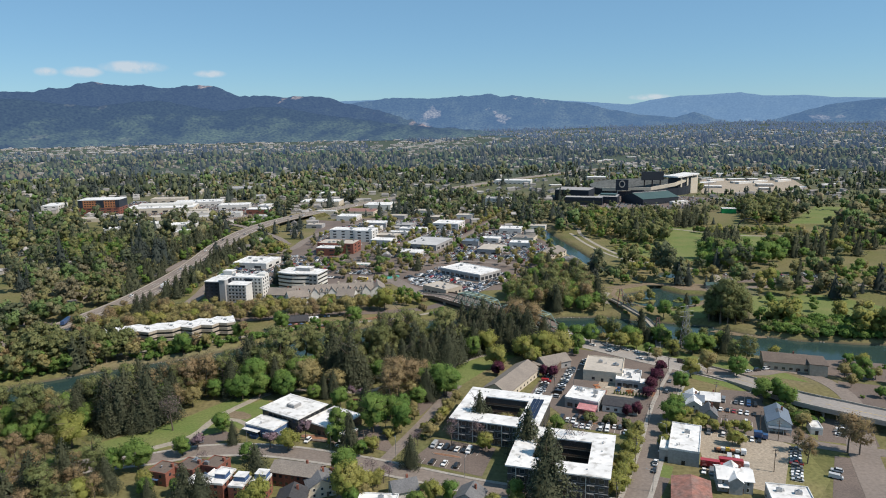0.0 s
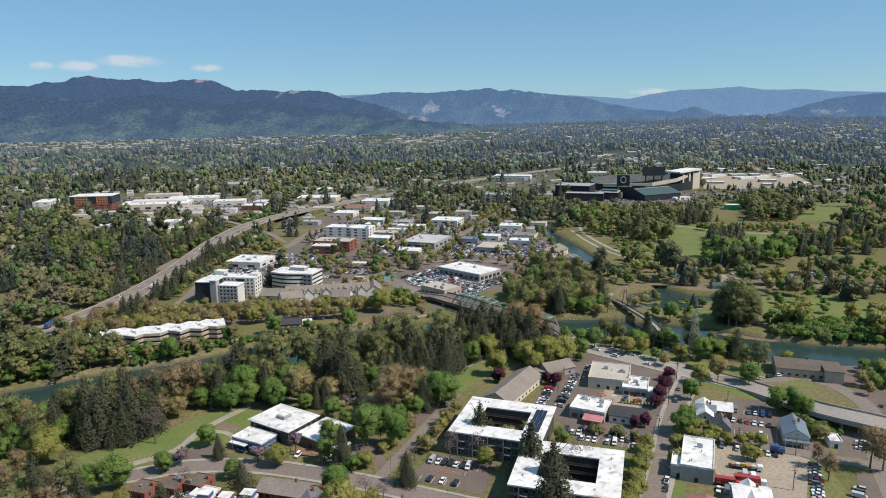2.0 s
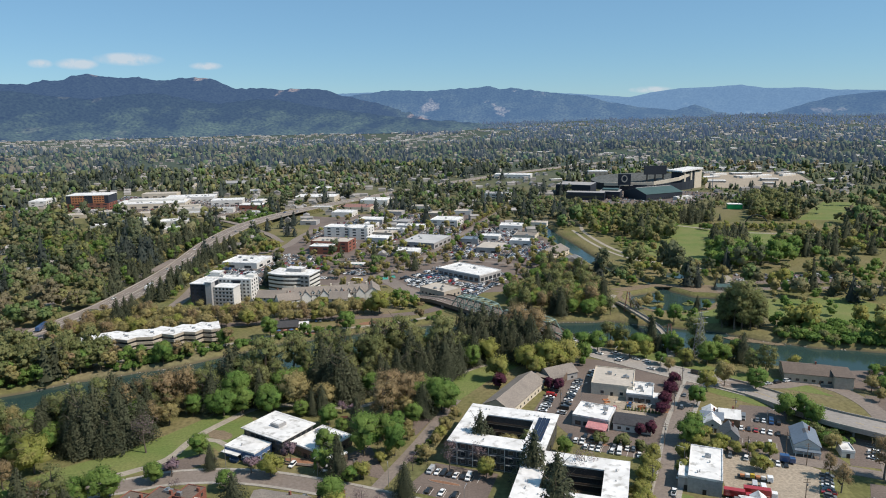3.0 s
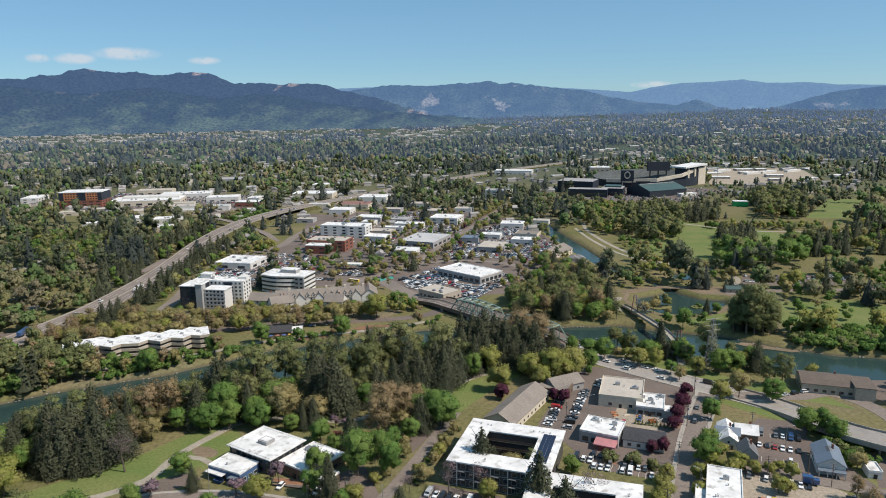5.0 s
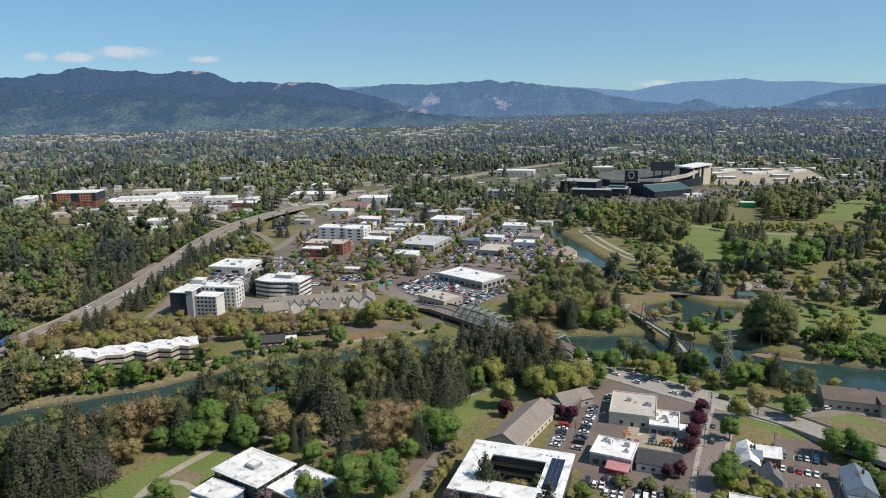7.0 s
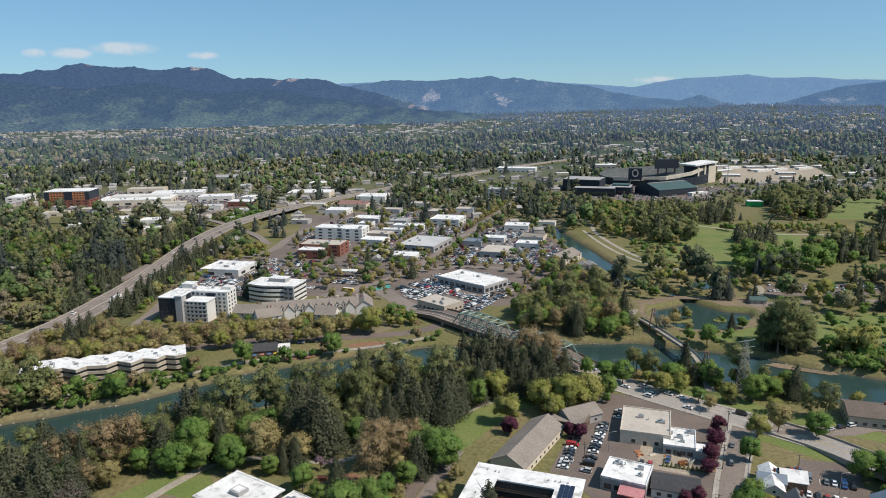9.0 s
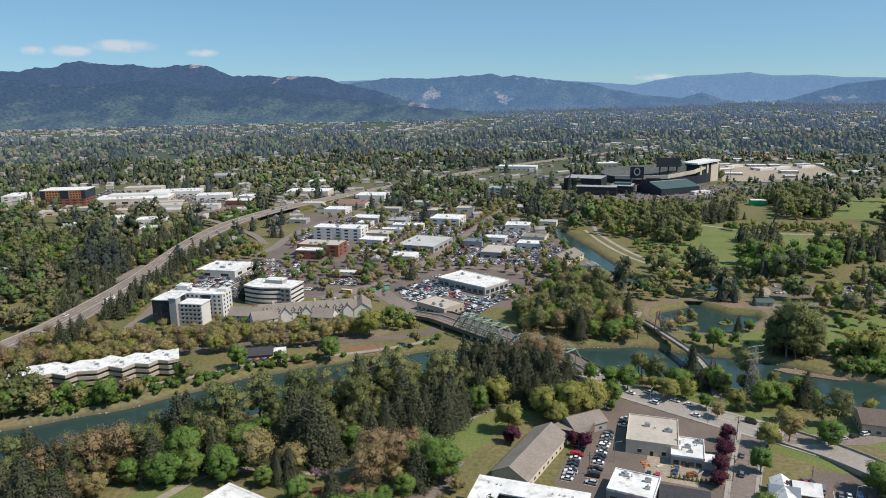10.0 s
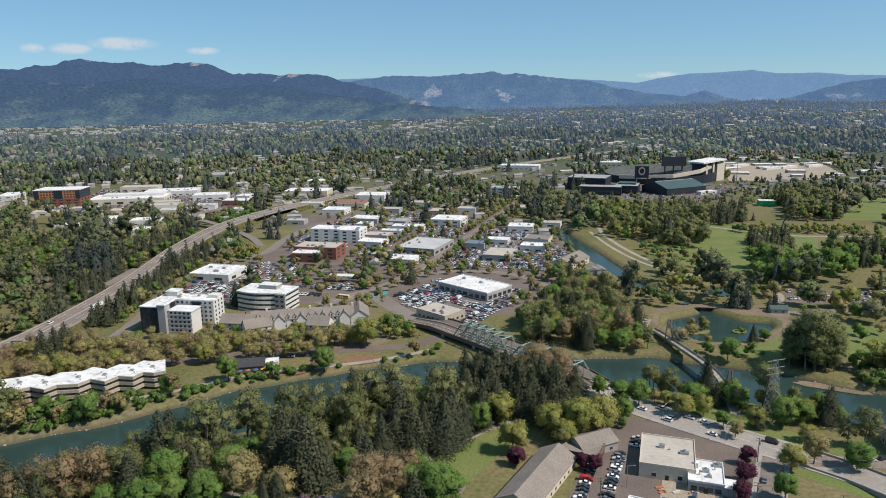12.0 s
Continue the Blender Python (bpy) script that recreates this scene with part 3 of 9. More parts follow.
for x, y in ((176, 325), (190, 314), (206, 304), (224, 295), (244, 286)):
    t = thing("viaduct_pier", x, y, 0, -20, "concrete pier under the viaduct", "pier", "viaduct piers")
    for dy in (-5, 0, 5):
        part("column", bar(bmesh.new(), (0, dy, -0.3), (0, dy, 4.0), 0.5, 8), M_CONCRETE, t)
    part("crossbeam", box(bmesh.new(), -0.6, 0.6, -7, 7, 4.0, 4.7), M_CONCRETE, t)

LOTS = []


def lot(pts, material=M_ASPHALT, label="dark asphalt car park", z=0.05, category="car park", name="pavement"):
    LOTS.append(pts)
    sheet(name, pts, material, label, category, z)


lot([(50, 318), (84, 300), (100, 338), (116, 372), (122, 388), (104, 402), (84, 418), (66, 424), (56, 404), (36, 352)], label="asphalt forecourts between the shops", z=0.042)
lot([(112, 313), (140, 301), (160, 296), (152, 338), (160, 352), (138, 356)], label="asphalt back lots behind the houses", z=0.044)
lot([(-24, 276), (-12, 297), (14, 288), (7, 263)])
lot([(33, 345), (48, 337), (66, 384), (76, 396), (66, 404), (52, 394)])
lot([(44, 322), (54, 309), (84, 298), (97, 330), (80, 322), (62, 326)], label="patched asphalt car park", z=0.054)
lot([(69, 350), (88, 343), (96, 360), (76, 370)], M_GRAVEL, "bare builders' yard", 0.058)
lot([(100, 352), (112, 368), (108, 388), (97, 382)], z=0.06)
lot([(135, 353), (156, 346), (139, 308), (119, 316)], z=0.062)
lot([(108, 314), (136, 303), (146, 292), (124, 250), (100, 262)], M_GRAVEL, "pale gravel storage yard", 0.05)
lot([(-98, 301), (-45, 289), (-30, 282), (-42, 312), (-60, 296), (-86, 297)], z=0.058)
lot([(-22, 322), (-14, 342), (-28, 350), (-36, 330)], z=0.07)
lot([(140, 245), (154, 245), (172, 278), (160, 282)], z=0.066)
lot([(160, 296), (184, 290), (192, 312), (172, 322)], z=0.05)
lot([(75, 246), (86, 266), (72, 270), (64, 250)], z=0.068)
lot([(-132, 286), (-118, 288), (-106, 300), (-114, 304), (-136, 292)], z=0.07)
lot([(-60, 630), (-26, 664), (28, 640), (40, 625), (24, 588), (2, 550), (-24, 548), (-48, 590)], label="asphalt lot of a car dealer", z=0.055)
lot([(-160, 640), (-90, 625), (-80, 655), (-130, 650), (-140, 720), (-240, 735), (-236, 640), (-175, 600)], label="asphalt car park behind offices", z=0.06)
lot([(-110, 715), (-40, 725), (-4, 850), (10, 900), (-60, 930), (-100, 880)], label="asphalt of the shopping district", z=0.05)
lot([(-180, 800), (-120, 790), (-110, 860), (-150, 880), (-180, 870)], label="asphalt car park of the hotel", z=0.064)
lot([(-150, 920), (-60, 935), (-30, 1010), (-150, 1000)], label="asphalt behind the shops", z=0.052)
lot([(-30, 715), (0, 700), (95, 690), (95, 780), (70, 890), (20, 900)], label="asphalt of car dealers' lots", z=0.058)
lot([(226, 600), (300, 600), (330, 612), (330, 632), (240, 634)], M_ASPHALT, "park car park", 0.05)
lot([(560, 1310), (450, 1320), (550, 1640), (750, 1610), (680, 1380)], M_GRAVEL, "bare earth lot", 0.06)
lot([(-560, 1060), (-340, 1000), (-300, 1200), (-620, 1260)], M_ASPHALT, "asphalt of a shopping centre", 0.05)
lot([(190, 1120), (330, 1080), (450, 1230), (330, 1330), (190, 1260)], M_ASPHALT, "asphalt round the stadium", 0.05)
lot([(202, 378), (232, 366), (262, 374), (258, 392), (226, 402), (208, 402)], M_ASPHALT, "worn asphalt forecourt by the river", 0.056)
lot([(178, 262), (206, 256), (226, 290), (200, 304), (188, 290)], M_ASPHALT, "patched asphalt lot", 0.057)
lot([(-205, 735), (-112, 712), (-98, 880), (-118, 965), (-215, 1000), (-192, 850)], label="asphalt between the offices and the hotel", z=0.036)
lot([(-130, 602), (-62, 602), (-86, 640), (-104, 690), (-64, 712), (-112, 722), (-142, 650)], label="asphalt round the bowed office", z=0.034)
lot([(196, 338), (240, 322), (264, 350), (206, 368)], M_ASPHALT, "worn asphalt plot inside the ramp", 0.048)

sheet("pavement", [(-232, 640), (-200, 604), (-62, 600), (-38, 566), (38, 578), (64, 640), (98, 690), (98, 800), (72, 905), (30, 1000), (-40, 1030), (-178, 1010), (-196, 850), (-200, 735)], M_ASPHALT, "worn asphalt between the shops", "pavement", 0.028)
LAWNS = []


def lawn(pts, label="mown green lawn", material=M_LAWN, z=0.04):
    LAWNS.append(pts)
    sheet("ground", pts, material, label, "lawn", z)


lawn([(-196, 262), (-150, 272), (-138, 286), (-120, 298), (-108, 300), (-116, 320), (-112, 340), (-104, 356), (-122, 346), (-138, 322), (-152, 305), (-172, 290)])
lawn([(-108, 306), (-100, 318), (-98, 330), (-106, 344), (-118, 330), (-118, 316)], z=0.045)
lawn([(-30, 350), (-8, 352), (12, 385), (36, 415), (26, 420), (0, 404), (-20, 378)], "grass under the park trees")
lawn([(96, 424), (140, 396), (165, 378), (190, 366), (180, 388), (150, 400), (128, 424), (104, 436)])
lawn([(126, 382), (160, 364), (166, 352), (150, 352), (128, 372)], "grass verge of the boulevard")
lawn([(150, 505), (166, 515), (184, 524), (205, 530), (205, 500), (170, 490)], "lawn beside the lagoon")
lawn([(214, 500), (225, 552), (300, 556), (330, 500), (260, 470)], "wide park lawn")
lawn([(150, 300), (168, 292), (178, 322), (160, 330)], "overgrown grass plot", M_GRASS)
lawn([(124, 256), (140, 290), (150, 284), (148, 262), (134, 244)], "overgrown grass plot", M_GRASS)
lawn([(70, 268), (84, 262), (88, 272), (74, 279)], z=0.07)
lawn([(205, 690), (300, 700), (360, 830), (300, 930), (220, 860), (170, 760)], "park meadow")
lawn([(436, 935), (500, 931), (610, 1100), (560, 1112)], "park meadow", z=0.046)
lawn([(-491, 734), (-446, 718), (-395, 648), (-414, 624), (-459, 675)], "green lawn among houses")
lawn([(150, 1130), (185, 1095), (235, 1080), (215, 1120)], "turf beside the stadium", z=0.07)
sheet("ground", [(-262, 462), (-215, 470), (-160, 486), (-60, 510), (-44, 530), (-60, 548), (-110, 541), (-160, 536), (-228, 532), (-268, 512)], M_LITTER, "brown leaf-littered ground under the street trees", "ground", 0.03)
sheet("ground", [(120, 584), (136, 592), (156, 600), (205, 596), (222, 584), (214, 566), (203, 573), (187, 576), (178, 590), (158, 593), (147, 586), (130, 579)], M_SOIL, "bare brown earth beside the lagoon", "ground", 0.045)
sheet("ground", round_poly(-113, 322, 7, 4, -30, seed=3), M_SOIL, "bare earth play patch", "ground", 0.052)
sheet("ground", round_poly(-52, 337, 10, 5, 30, seed=4), M_BARK_DUST, "red bark-covered play area", "ground", 0.05)
sheet("ground", round_poly(-98, 474, 13, 4, 22, seed=5), M_BARK_DUST, "bark dust bank", "ground", 0.05)
sheet("ground", round_poly(-62, 494, 12, 4, 15, seed=6), M_BARK_DUST, "bark dust bank", "ground", 0.05)

shore = smooth_line([Vector((x, y, 0)) for x, y in LAGOON + LAGOON[:1]], 4.0)
solid("pavement", ribbon(bmesh.new(), shore, -9.0, -5.5, -0.4, 0.07), M_SOIL, "bare earth path round the lagoon", "path")

# ---------------------------------------------------------------- buildings
FOOT = []          # centre, half diagonal of every building, to keep trees clear
WINDOW_MESH = {}


def window_meshes(w, h, lean):
    key = (round(w, 2), round(h, 2), lean)
    if key not in WINDOW_MESH:
        f = bmesh.new()
        for b in ((-w / 2 - 0.1, -w / 2, 0, h), (w / 2, w / 2 + 0.1, 0, h), (-w / 2 - 0.1, w / 2 + 0.1, -0.12, 0), (-w / 2 - 0.1, w / 2 + 0.1, h, h + 0.1)):
            box(f, b[0], b[1], -0.10, 0.02, b[2], b[3])
        p = bmesh.new()
        box(p, -w / 2, w / 2, -0.035, 0.0, 0, h)
        WINDOW_MESH[key] = (as_mesh(f, "window_frame"), as_mesh(p, "pane"))
    return WINDOW_MESH[key]


def windows_on(parent, side, length, depth, floors, floor_h, bay, ww, wh, sill=0.9, frames=True, frame_mat=None, margin=0.8, z0=0.0, skip=0.0, rnd=None):
    """Rows of windows on one side ('f' front, 'b' back, 'l', 'r') of a box of w=length, d=depth."""
    n = max(1, int((length - 2 * margin) / bay))
    fr, pane = window_meshes(ww, wh, 0)
    if frame_mat is None:
        frame_mat = M_WHITE_WALL
    key = (fr.name, frame_mat.name)
    if key not in WINDOW_MESH:
        c = fr.copy()
        c.materials.clear()
        c.materials.append(frame_mat)
        WINDOW_MESH[key] = c
    if not pane.materials:
        pane.materials.append(M_GLASS)
    for k in range(floors):
        for i in range(n):
            if rnd and rnd.random() < skip:
                continue
            u = (i + 0.5 - n / 2) * (length - 2 * margin) / n
            z = z0 + k * floor_h + sill
            m = {"f": pose(u, -depth / 2, z), "b": pose(-u, depth / 2, z, 0, 0, 180), "r": pose(depth / 2, u, z, 0, 0, 90), "l": pose(-depth / 2, -u, z, 0, 0, -90)}[side]
            if frames:
                o = part("window", WINDOW_MESH[key], frame_mat, parent, at=m)
                part("pane", pane, M_GLASS, o)
            else:
                part("window", pane, M_GLASS, parent, at=m)


def rooftop(parent, w, d, z, n, rnd):
    """Air handlers, vents and hatches on a flat roof."""
    for i in range(n):
        x, y = rnd.uniform(-w * 0.36, w * 0.36), rnd.uniform(-d * 0.36, d * 0.36)
        if rnd.random() < 0.6:
            s = rnd.uniform(0.9, 1.8)
            bm = box(bmesh.new(), x - s, x + s, y - s * 0.6, y + s * 0.6, z, z + rnd.uniform(0.9, 1.6), 0.08)
            bar(bm, (x, y, z + 0.8), (x, y, z + 1.75), s * 0.4, 10)
            part("rooftop_unit", bm, M_STEEL, parent, "galvanised rooftop air unit")
        else:
            bm = bar(bmesh.new(), (x, y, z), (x, y, z + rnd.uniform(0.6, 1.1)), 0.25, 8)
            bar(bm, (x, y, z + 0.9), (x, y, z + 1.1), 0.42, 8, 0.1)
            part("vent", bm, M_STEEL, parent, "small roof vent")


def flat(label, cx, cy, w, d, h, rz, wall=M_WHITE_WALL, roof=M_WHITE_ROOF, floors=1, wins="frl", bay=4.0, ww=2.2, wh=1.4, frames=False, units=2, fmat=None, name="commercial_building", category="building", parapet=0.5, seed=None, group="", z=0.0, sill=0.9):
    """A flat-roofed building: walls, parapet, roof, windows, door and rooftop units."""
    rnd = random.Random(seed if seed is not None else int(abs(cx) * 31 + abs(cy) * 17))
    FOOT.append((cx, cy, w / 2, d / 2, rz))
    if len(label.split()) < 4:
        label += " with a flat roof"
    if cy > 650 and roof is M_WHITE_ROOF and "white" not in label:
        roof = rnd.choice((M_WHITE_ROOF, M_PALE_ROOF, M_PALE_ROOF, M_TAN_ROOF))
    t = thing(name, cx, cy, z, rz, label, category, group)
    part("wall", box(bmesh.new(), -w / 2, w / 2, -d / 2, d / 2, -0.6, h), wall, t)
    part("roof", box(bmesh.new(), -w / 2 + 0.25, w / 2 - 0.25, -d / 2 + 0.25, d / 2 - 0.25, h - 0.1, h + 0.06), roof, t)
    bm = bmesh.new()
    for b in ((-w / 2 - 0.05, w / 2 + 0.05, -d / 2 - 0.05, -d / 2 + 0.25), (-w / 2 - 0.05, w / 2 + 0.05, d / 2 - 0.25, d / 2 + 0.05), (-w / 2 - 0.05, -w / 2 + 0.25, -d / 2 + 0.25, d / 2 - 0.25), (w / 2 - 0.25, w / 2 + 0.05, -d / 2 + 0.25, d / 2 - 0.25)):
        box(bm, *b, h - 0.35, h + parapet)
    part("parapet", bm, roof if roof is M_WHITE_ROOF else wall, t)
    fh = (h - 0.2) / floors
    if cx < -40:
        wins = wins.replace("l", "")
    if cy > 650:
        wins, bay, ww = wins.replace("l", ""), bay * 2.4, ww * 2.2
    for s in wins:
        windows_on(t, s, w if s in "fb" else d, d if s in "fb" else w, floors, fh, bay, ww, min(wh, fh - 1.2), sill, frames, fmat)
    if cy < 650:
        part("door", box(bmesh.new(), -0.7, 0.7, -d / 2 - 0.16, -d / 2 - 0.11, 0, 2.1), M_DARK_STEEL, t, "dark metal door")
    rooftop(t, w, d, h + 0.06, units, rnd)
    return t


def gable_roof(bm, w, d, z, rise, over=0.5, thick=0.25, along="y"):
    """A pitched roof whose ridge runs along local y (or x)."""
    def P(a, b, c):
        return (a, b, c) if along == "y" else (b, a, c)
    hw, hd = (w / 2 + over, d / 2 + over) if along == "y" else (d / 2 + over, w / 2 + over)
    e = z - rise * over / (hw - over)
    prof = [(-hw, e), (0, z + rise), (hw, e), (hw, e + thick), (0, z + rise + thick), (-hw, e + thick)]
    a = [bm.verts.new(P(x, -hd, q)) for x, q in prof]
    b = [bm.verts.new(P(x, hd, q)) for x, q in prof]
    for i in range(6):
        bm.faces.new((a[i], a[(i + 1) % 6], b[(i + 1) % 6], b[i]))
    for r in (a, b):
        bm.faces.new((r[0], r[1], r[4], r[5]))
        bm.faces.new((r[1], r[2], r[3], r[4]))
    return bm


def gable_wall(bm, w, d, z, rise, along="y"):
    def P(a, b, c):
        return (a, b, c) if along == "y" else (b, a, c)
    hw, hd = (w / 2, d / 2) if along == "y" else (d / 2, w / 2)
    prof = [(-hw, -0.5), (hw, -0.5), (hw, z), (0, z + rise), (-hw, z)]
    a = [bm.verts.new(P(x, -hd, q)) for x, q in prof]
    b = [bm.verts.new(P(x, hd, q)) for x, q in prof]
    for i in range(5):
        bm.faces.new((a[i], a[(i + 1) % 5], b[(i + 1) % 5], b[i]))
    bm.faces.new(a)
    bm.faces.new(b)
    return bm


def house(label, cx, cy, w, d, eave, rise, rz, wall=M_WHITE_WALL, roof=M_SLATE, along="y", floors=1, wins="frl", bay=3.0, ww=1.1, wh=1.3, frames=True, chimney=True, name="house", category="house", group="", over=0.5):
    FOOT.append((cx, cy, w / 2, d / 2, rz))
    if len(label.split()) < 4:
        label += " and timber gables"
    t = thing(name, cx, cy, 0, rz, label, category, group)
    part("wall", gable_wall(bmesh.new(), w, d, eave, rise, along), wall, t)
    part("roof", gable_roof(bmesh.new(), w, d, eave, rise, over, 0.22, along), roof, t)
    fh = eave / floors
    if cy > 300:
        frames, bay = False, bay * 1.25
    if cx < -40:
        wins = wins.replace("l", "")
    for s in wins:
        windows_on(t, s, w if s in "fb" else d, d if s in "fb" else w, floors, fh, bay, ww, min(wh, fh - 1.2), 0.9, frames)
    part("door", box(bmesh.new(), w * 0.2 - 0.5, w * 0.2 + 0.5, -d / 2 - 0.16, -d / 2 - 0.11, 0, 2.1), M_BROWN_WALL, t)
    if chimney:
        part("chimney", box(bmesh.new(), w * 0.18 - 0.4, w * 0.18 + 0.4, d * 0.15 - 0.4, d * 0.15 + 0.4, eave, eave + rise + 1.0), M_BRICK, t)
    return t


M_BROWN_ROOF = surface("dark_brown_roofing", (0.150, 0.118, 0.096), (0.115, 0.092, 0.078), 0.9, fine=1.2, broad=0.12, spread=0.2)
# courtyard apartments: a square ring of three storeys with a white roof
def ring_block(label, cx, cy, w, d, h, rz, wing, solar=False):
    FOOT.append((cx, cy, w / 2, d / 2, rz))
    t = thing("apartment_building", cx, cy, 0, rz, label, "apartments", "courtyard apartments")
    iw, idp = w / 2 - wing, d / 2 - wing

    def ring(bm, grow, z0, z1, shrink=0.0):
        box(bm, -w / 2 - grow, w / 2 + grow, -d / 2 - grow, -idp + shrink, z0, z1)
        box(bm, -w / 2 - grow, w / 2 + grow, idp - shrink, d / 2 + grow, z0, z1)
        box(bm, -w / 2 - grow, -iw + shrink, -idp + shrink, idp - shrink, z0, z1)
        box(bm, iw - shrink, w / 2 + grow, -idp + shrink, idp - shrink, z0, z1)
        return bm
    part("wall", ring(bmesh.new(), 0, -0.6, h), M_DARK_WALL, t)
    part("roof", ring(bmesh.new(), 0.9, h, h + 0.55, 0.9), M_WHITE_ROOF, t)
    fh = h / 3
    for k in range(3):
        bm = bmesh.new()
        box(bm, -w / 2 - 0.15, w / 2 + 0.15, -d / 2 - 0.15, -d / 2 - 0.01, k * fh - 0.15, k * fh + 0.15)
        part("floor_band", bm, M_GREY_WALL, t, "pale concrete floor band")
    for side, ln, dp in (("f", w, d), ("r", d, w), ("l", d, w)):
        windows_on(t, side, ln, dp, 3, fh, 3.4, 1.9, 1.7, 0.8, side == "f", M_GREY_WALL)
    for i in range(int(w / 6.8)):
        x = -w / 2 + 3.4 + i * 6.8
        part("fin", box(bmesh.new(), x - 0.14, x + 0.14, -d / 2 - 0.7, -d / 2 - 0.16, 0, h), M_WHITE_WALL, t, "white vertical fin")
        for k in range(1, 3):
            o = part("balcony", box(bmesh.new(), x + 0.4, x + 3.2, -d / 2 - 1.2, -d / 2 - 0.16, k * fh - 0.1, k * fh + 0.08), M_GREY_WALL, t)
            bm = bmesh.new()
            box(bm, x + 0.4, x + 3.2, -d / 2 - 1.22, -d / 2 - 1.16, k * fh + 0.9, k * fh + 1.0)
            for q in range(8):
                box(bm, x + 0.42 + q * 0.38, x + 0.48 + q * 0.38, -d / 2 - 1.21, -d / 2 - 1.17, k * fh + 0.08, k * fh + 0.9)
            part("railing", bm, M_DARK_STEEL, o)
    for k in range(3):       # gallery slabs round the court
        part("gallery", box(bmesh.new(), -iw + 0.02, iw - 0.02, idp - 1.5, idp - 0.02, k * fh - 0.1, k * fh + 0.1), M_TAN_WALL, t)
        part("gallery_rail", box(bmesh.new(), -iw + 0.1, iw - 0.1, idp - 1.5, idp - 1.44, k * fh + 0.1, k * fh + 1.0), M_BROWN_WALL, t)
    rnd = random.Random(int(cx))
    for i in range(14):
        a = rnd.choice("fblr")
        u = rnd.uniform(-0.42, 0.42)
        x, y = {"f": (u * w, -d / 2 + wing / 2), "b": (u * w, d / 2 - wing / 2), "l": (-w / 2 + wing / 2, u * d), "r": (w / 2 - wing / 2, u * d)}[a]
        if solar and a == "r":
            continue
        bm = bar(bmesh.new(), (x, y, h + 0.5), (x, y, h + 1.1), 0.2, 8)
        bar(bm, (x, y, h + 1.0), (x, y, h + 1.2), 0.34, 8, 0.1)
        part("vent", bm, M_STEEL, t, "small roof vent")
    if solar:
        for i in range(12):
            for j in range(3):
                x, y = w / 2 - wing / 2 - 2.3 + j * 1.75, -d / 2 + wing + 1.0 + i * 1.95
                bm = bmesh.new()
                box(bm, x - 0.8, x + 0.8, y - 0.9, y + 0.9, h + 0.75, h + 0.82)
                bmesh.ops.rotate(bm, verts=bm.verts[:], cent=(x, y, h + 0.78), matrix=Matrix.Rotation(radians(8), 3, "X"))
                o = part("solar_panel", bm, M_SOLAR, t, "dark blue solar panel")
    turn = Matrix.Rotation(radians(rz), 2)
    court = [turn @ Vector(q) + Vector((cx, cy)) for q in ((-iw, -idp), (iw, -idp), (iw, idp), (-iw, idp))]
    sheet("ground", [(q.x, q.y) for q in court], M_SOIL, "bark-mulched courtyard floor", "courtyard", 0.05)
    return t


ring_block("dark brick apartments round a planted court, white roof, solar panels", 18, 309, 39, 37, 10.2, -17, 8.0, True)
ring_block("three-storey dark brick apartments round a court, flat white roof", 40.5, 266, 39, 36, 10.2, -15, 7.5)
t = thing("roof_stair", 29, 289, 10.2, -17, "white stair penthouse joining two apartment roofs", "stair housing")
part("wall", box(bmesh.new(), -3, 3, -3, 2.4, -10.6, 2.2), M_WHITE_WALL, t)
part("roof", box(bmesh.new(), -3.3, 3.3, -3.3, 2.7, 2.2, 2.5), M_WHITE_ROOF, t)

# community hall: a low pitched square hall with a lantern, and two wings
t = flat("square hall with broad white roof and raised lantern", -84, 317, 24, 19, 7.2, -31, M_DARK_WALL, M_WHITE_ROOF, 2, "frl", 3.0, 2.2, 1.5, units=0, name="community_hall", parapet=0.25)
part("roof_edge", box(bmesh.new(), -13, 13, -10.5, 10.5, 6.9, 7.3), M_WHITE_ROOF, t)
o = part("roof_lantern", box(bmesh.new(), -2.6, 2.6, -2.4, 2.4, 7.2, 8.7), M_GREY_WALL, t, "grey louvred roof lantern")
part("lantern_cap", box(bmesh.new(), -1.9, 1.9, -1.7, 1.7, 8.7, 8.9), M_WHITE_ROOF, o)
t = flat("low wing with white roof and blue porch", -94, 304, 17, 11, 4.6, -26, M_BLUE_PAINT, M_WHITE_ROOF, 1, "frl", 3.0, 2.0, 1.4, True, 1, name="community_hall_wing", parapet=0.3)
part("porch_roof", box(bmesh.new(), 4, 11, -8, -5.5, 3.0, 3.25), M_BLUE_METAL, t, "blue porch roof")
for x in (4.4, 10.6):
    part("porch_post", box(bmesh.new(), x - 0.12, x + 0.12, -7.8, -7.56, 0, 3.0), M_BROWN_WALL, t)
part("canopy", box(bmesh.new(), -8.4, 1, -8, -5.5, 2.9, 3.15), M_WHITE_ROOF, t)
flat("long classroom wing with flat white roof", -63, 309, 18, 20, 4.8, -33, M_BROWN_WALL, M_WHITE_ROOF, 1, "frl", 3.0, 2.0, 1.4, False, 7, name="community_hall_wing", parapet=0.35)
flat("small classroom wing with white roof", -57, 299, 12, 8, 3.6, -33, M_BROWN_WALL, M_WHITE_ROOF, 1, "frl", 3.0, 2.0, 1.2, False, 1, name="community_hall_wing", parapet=0.3)

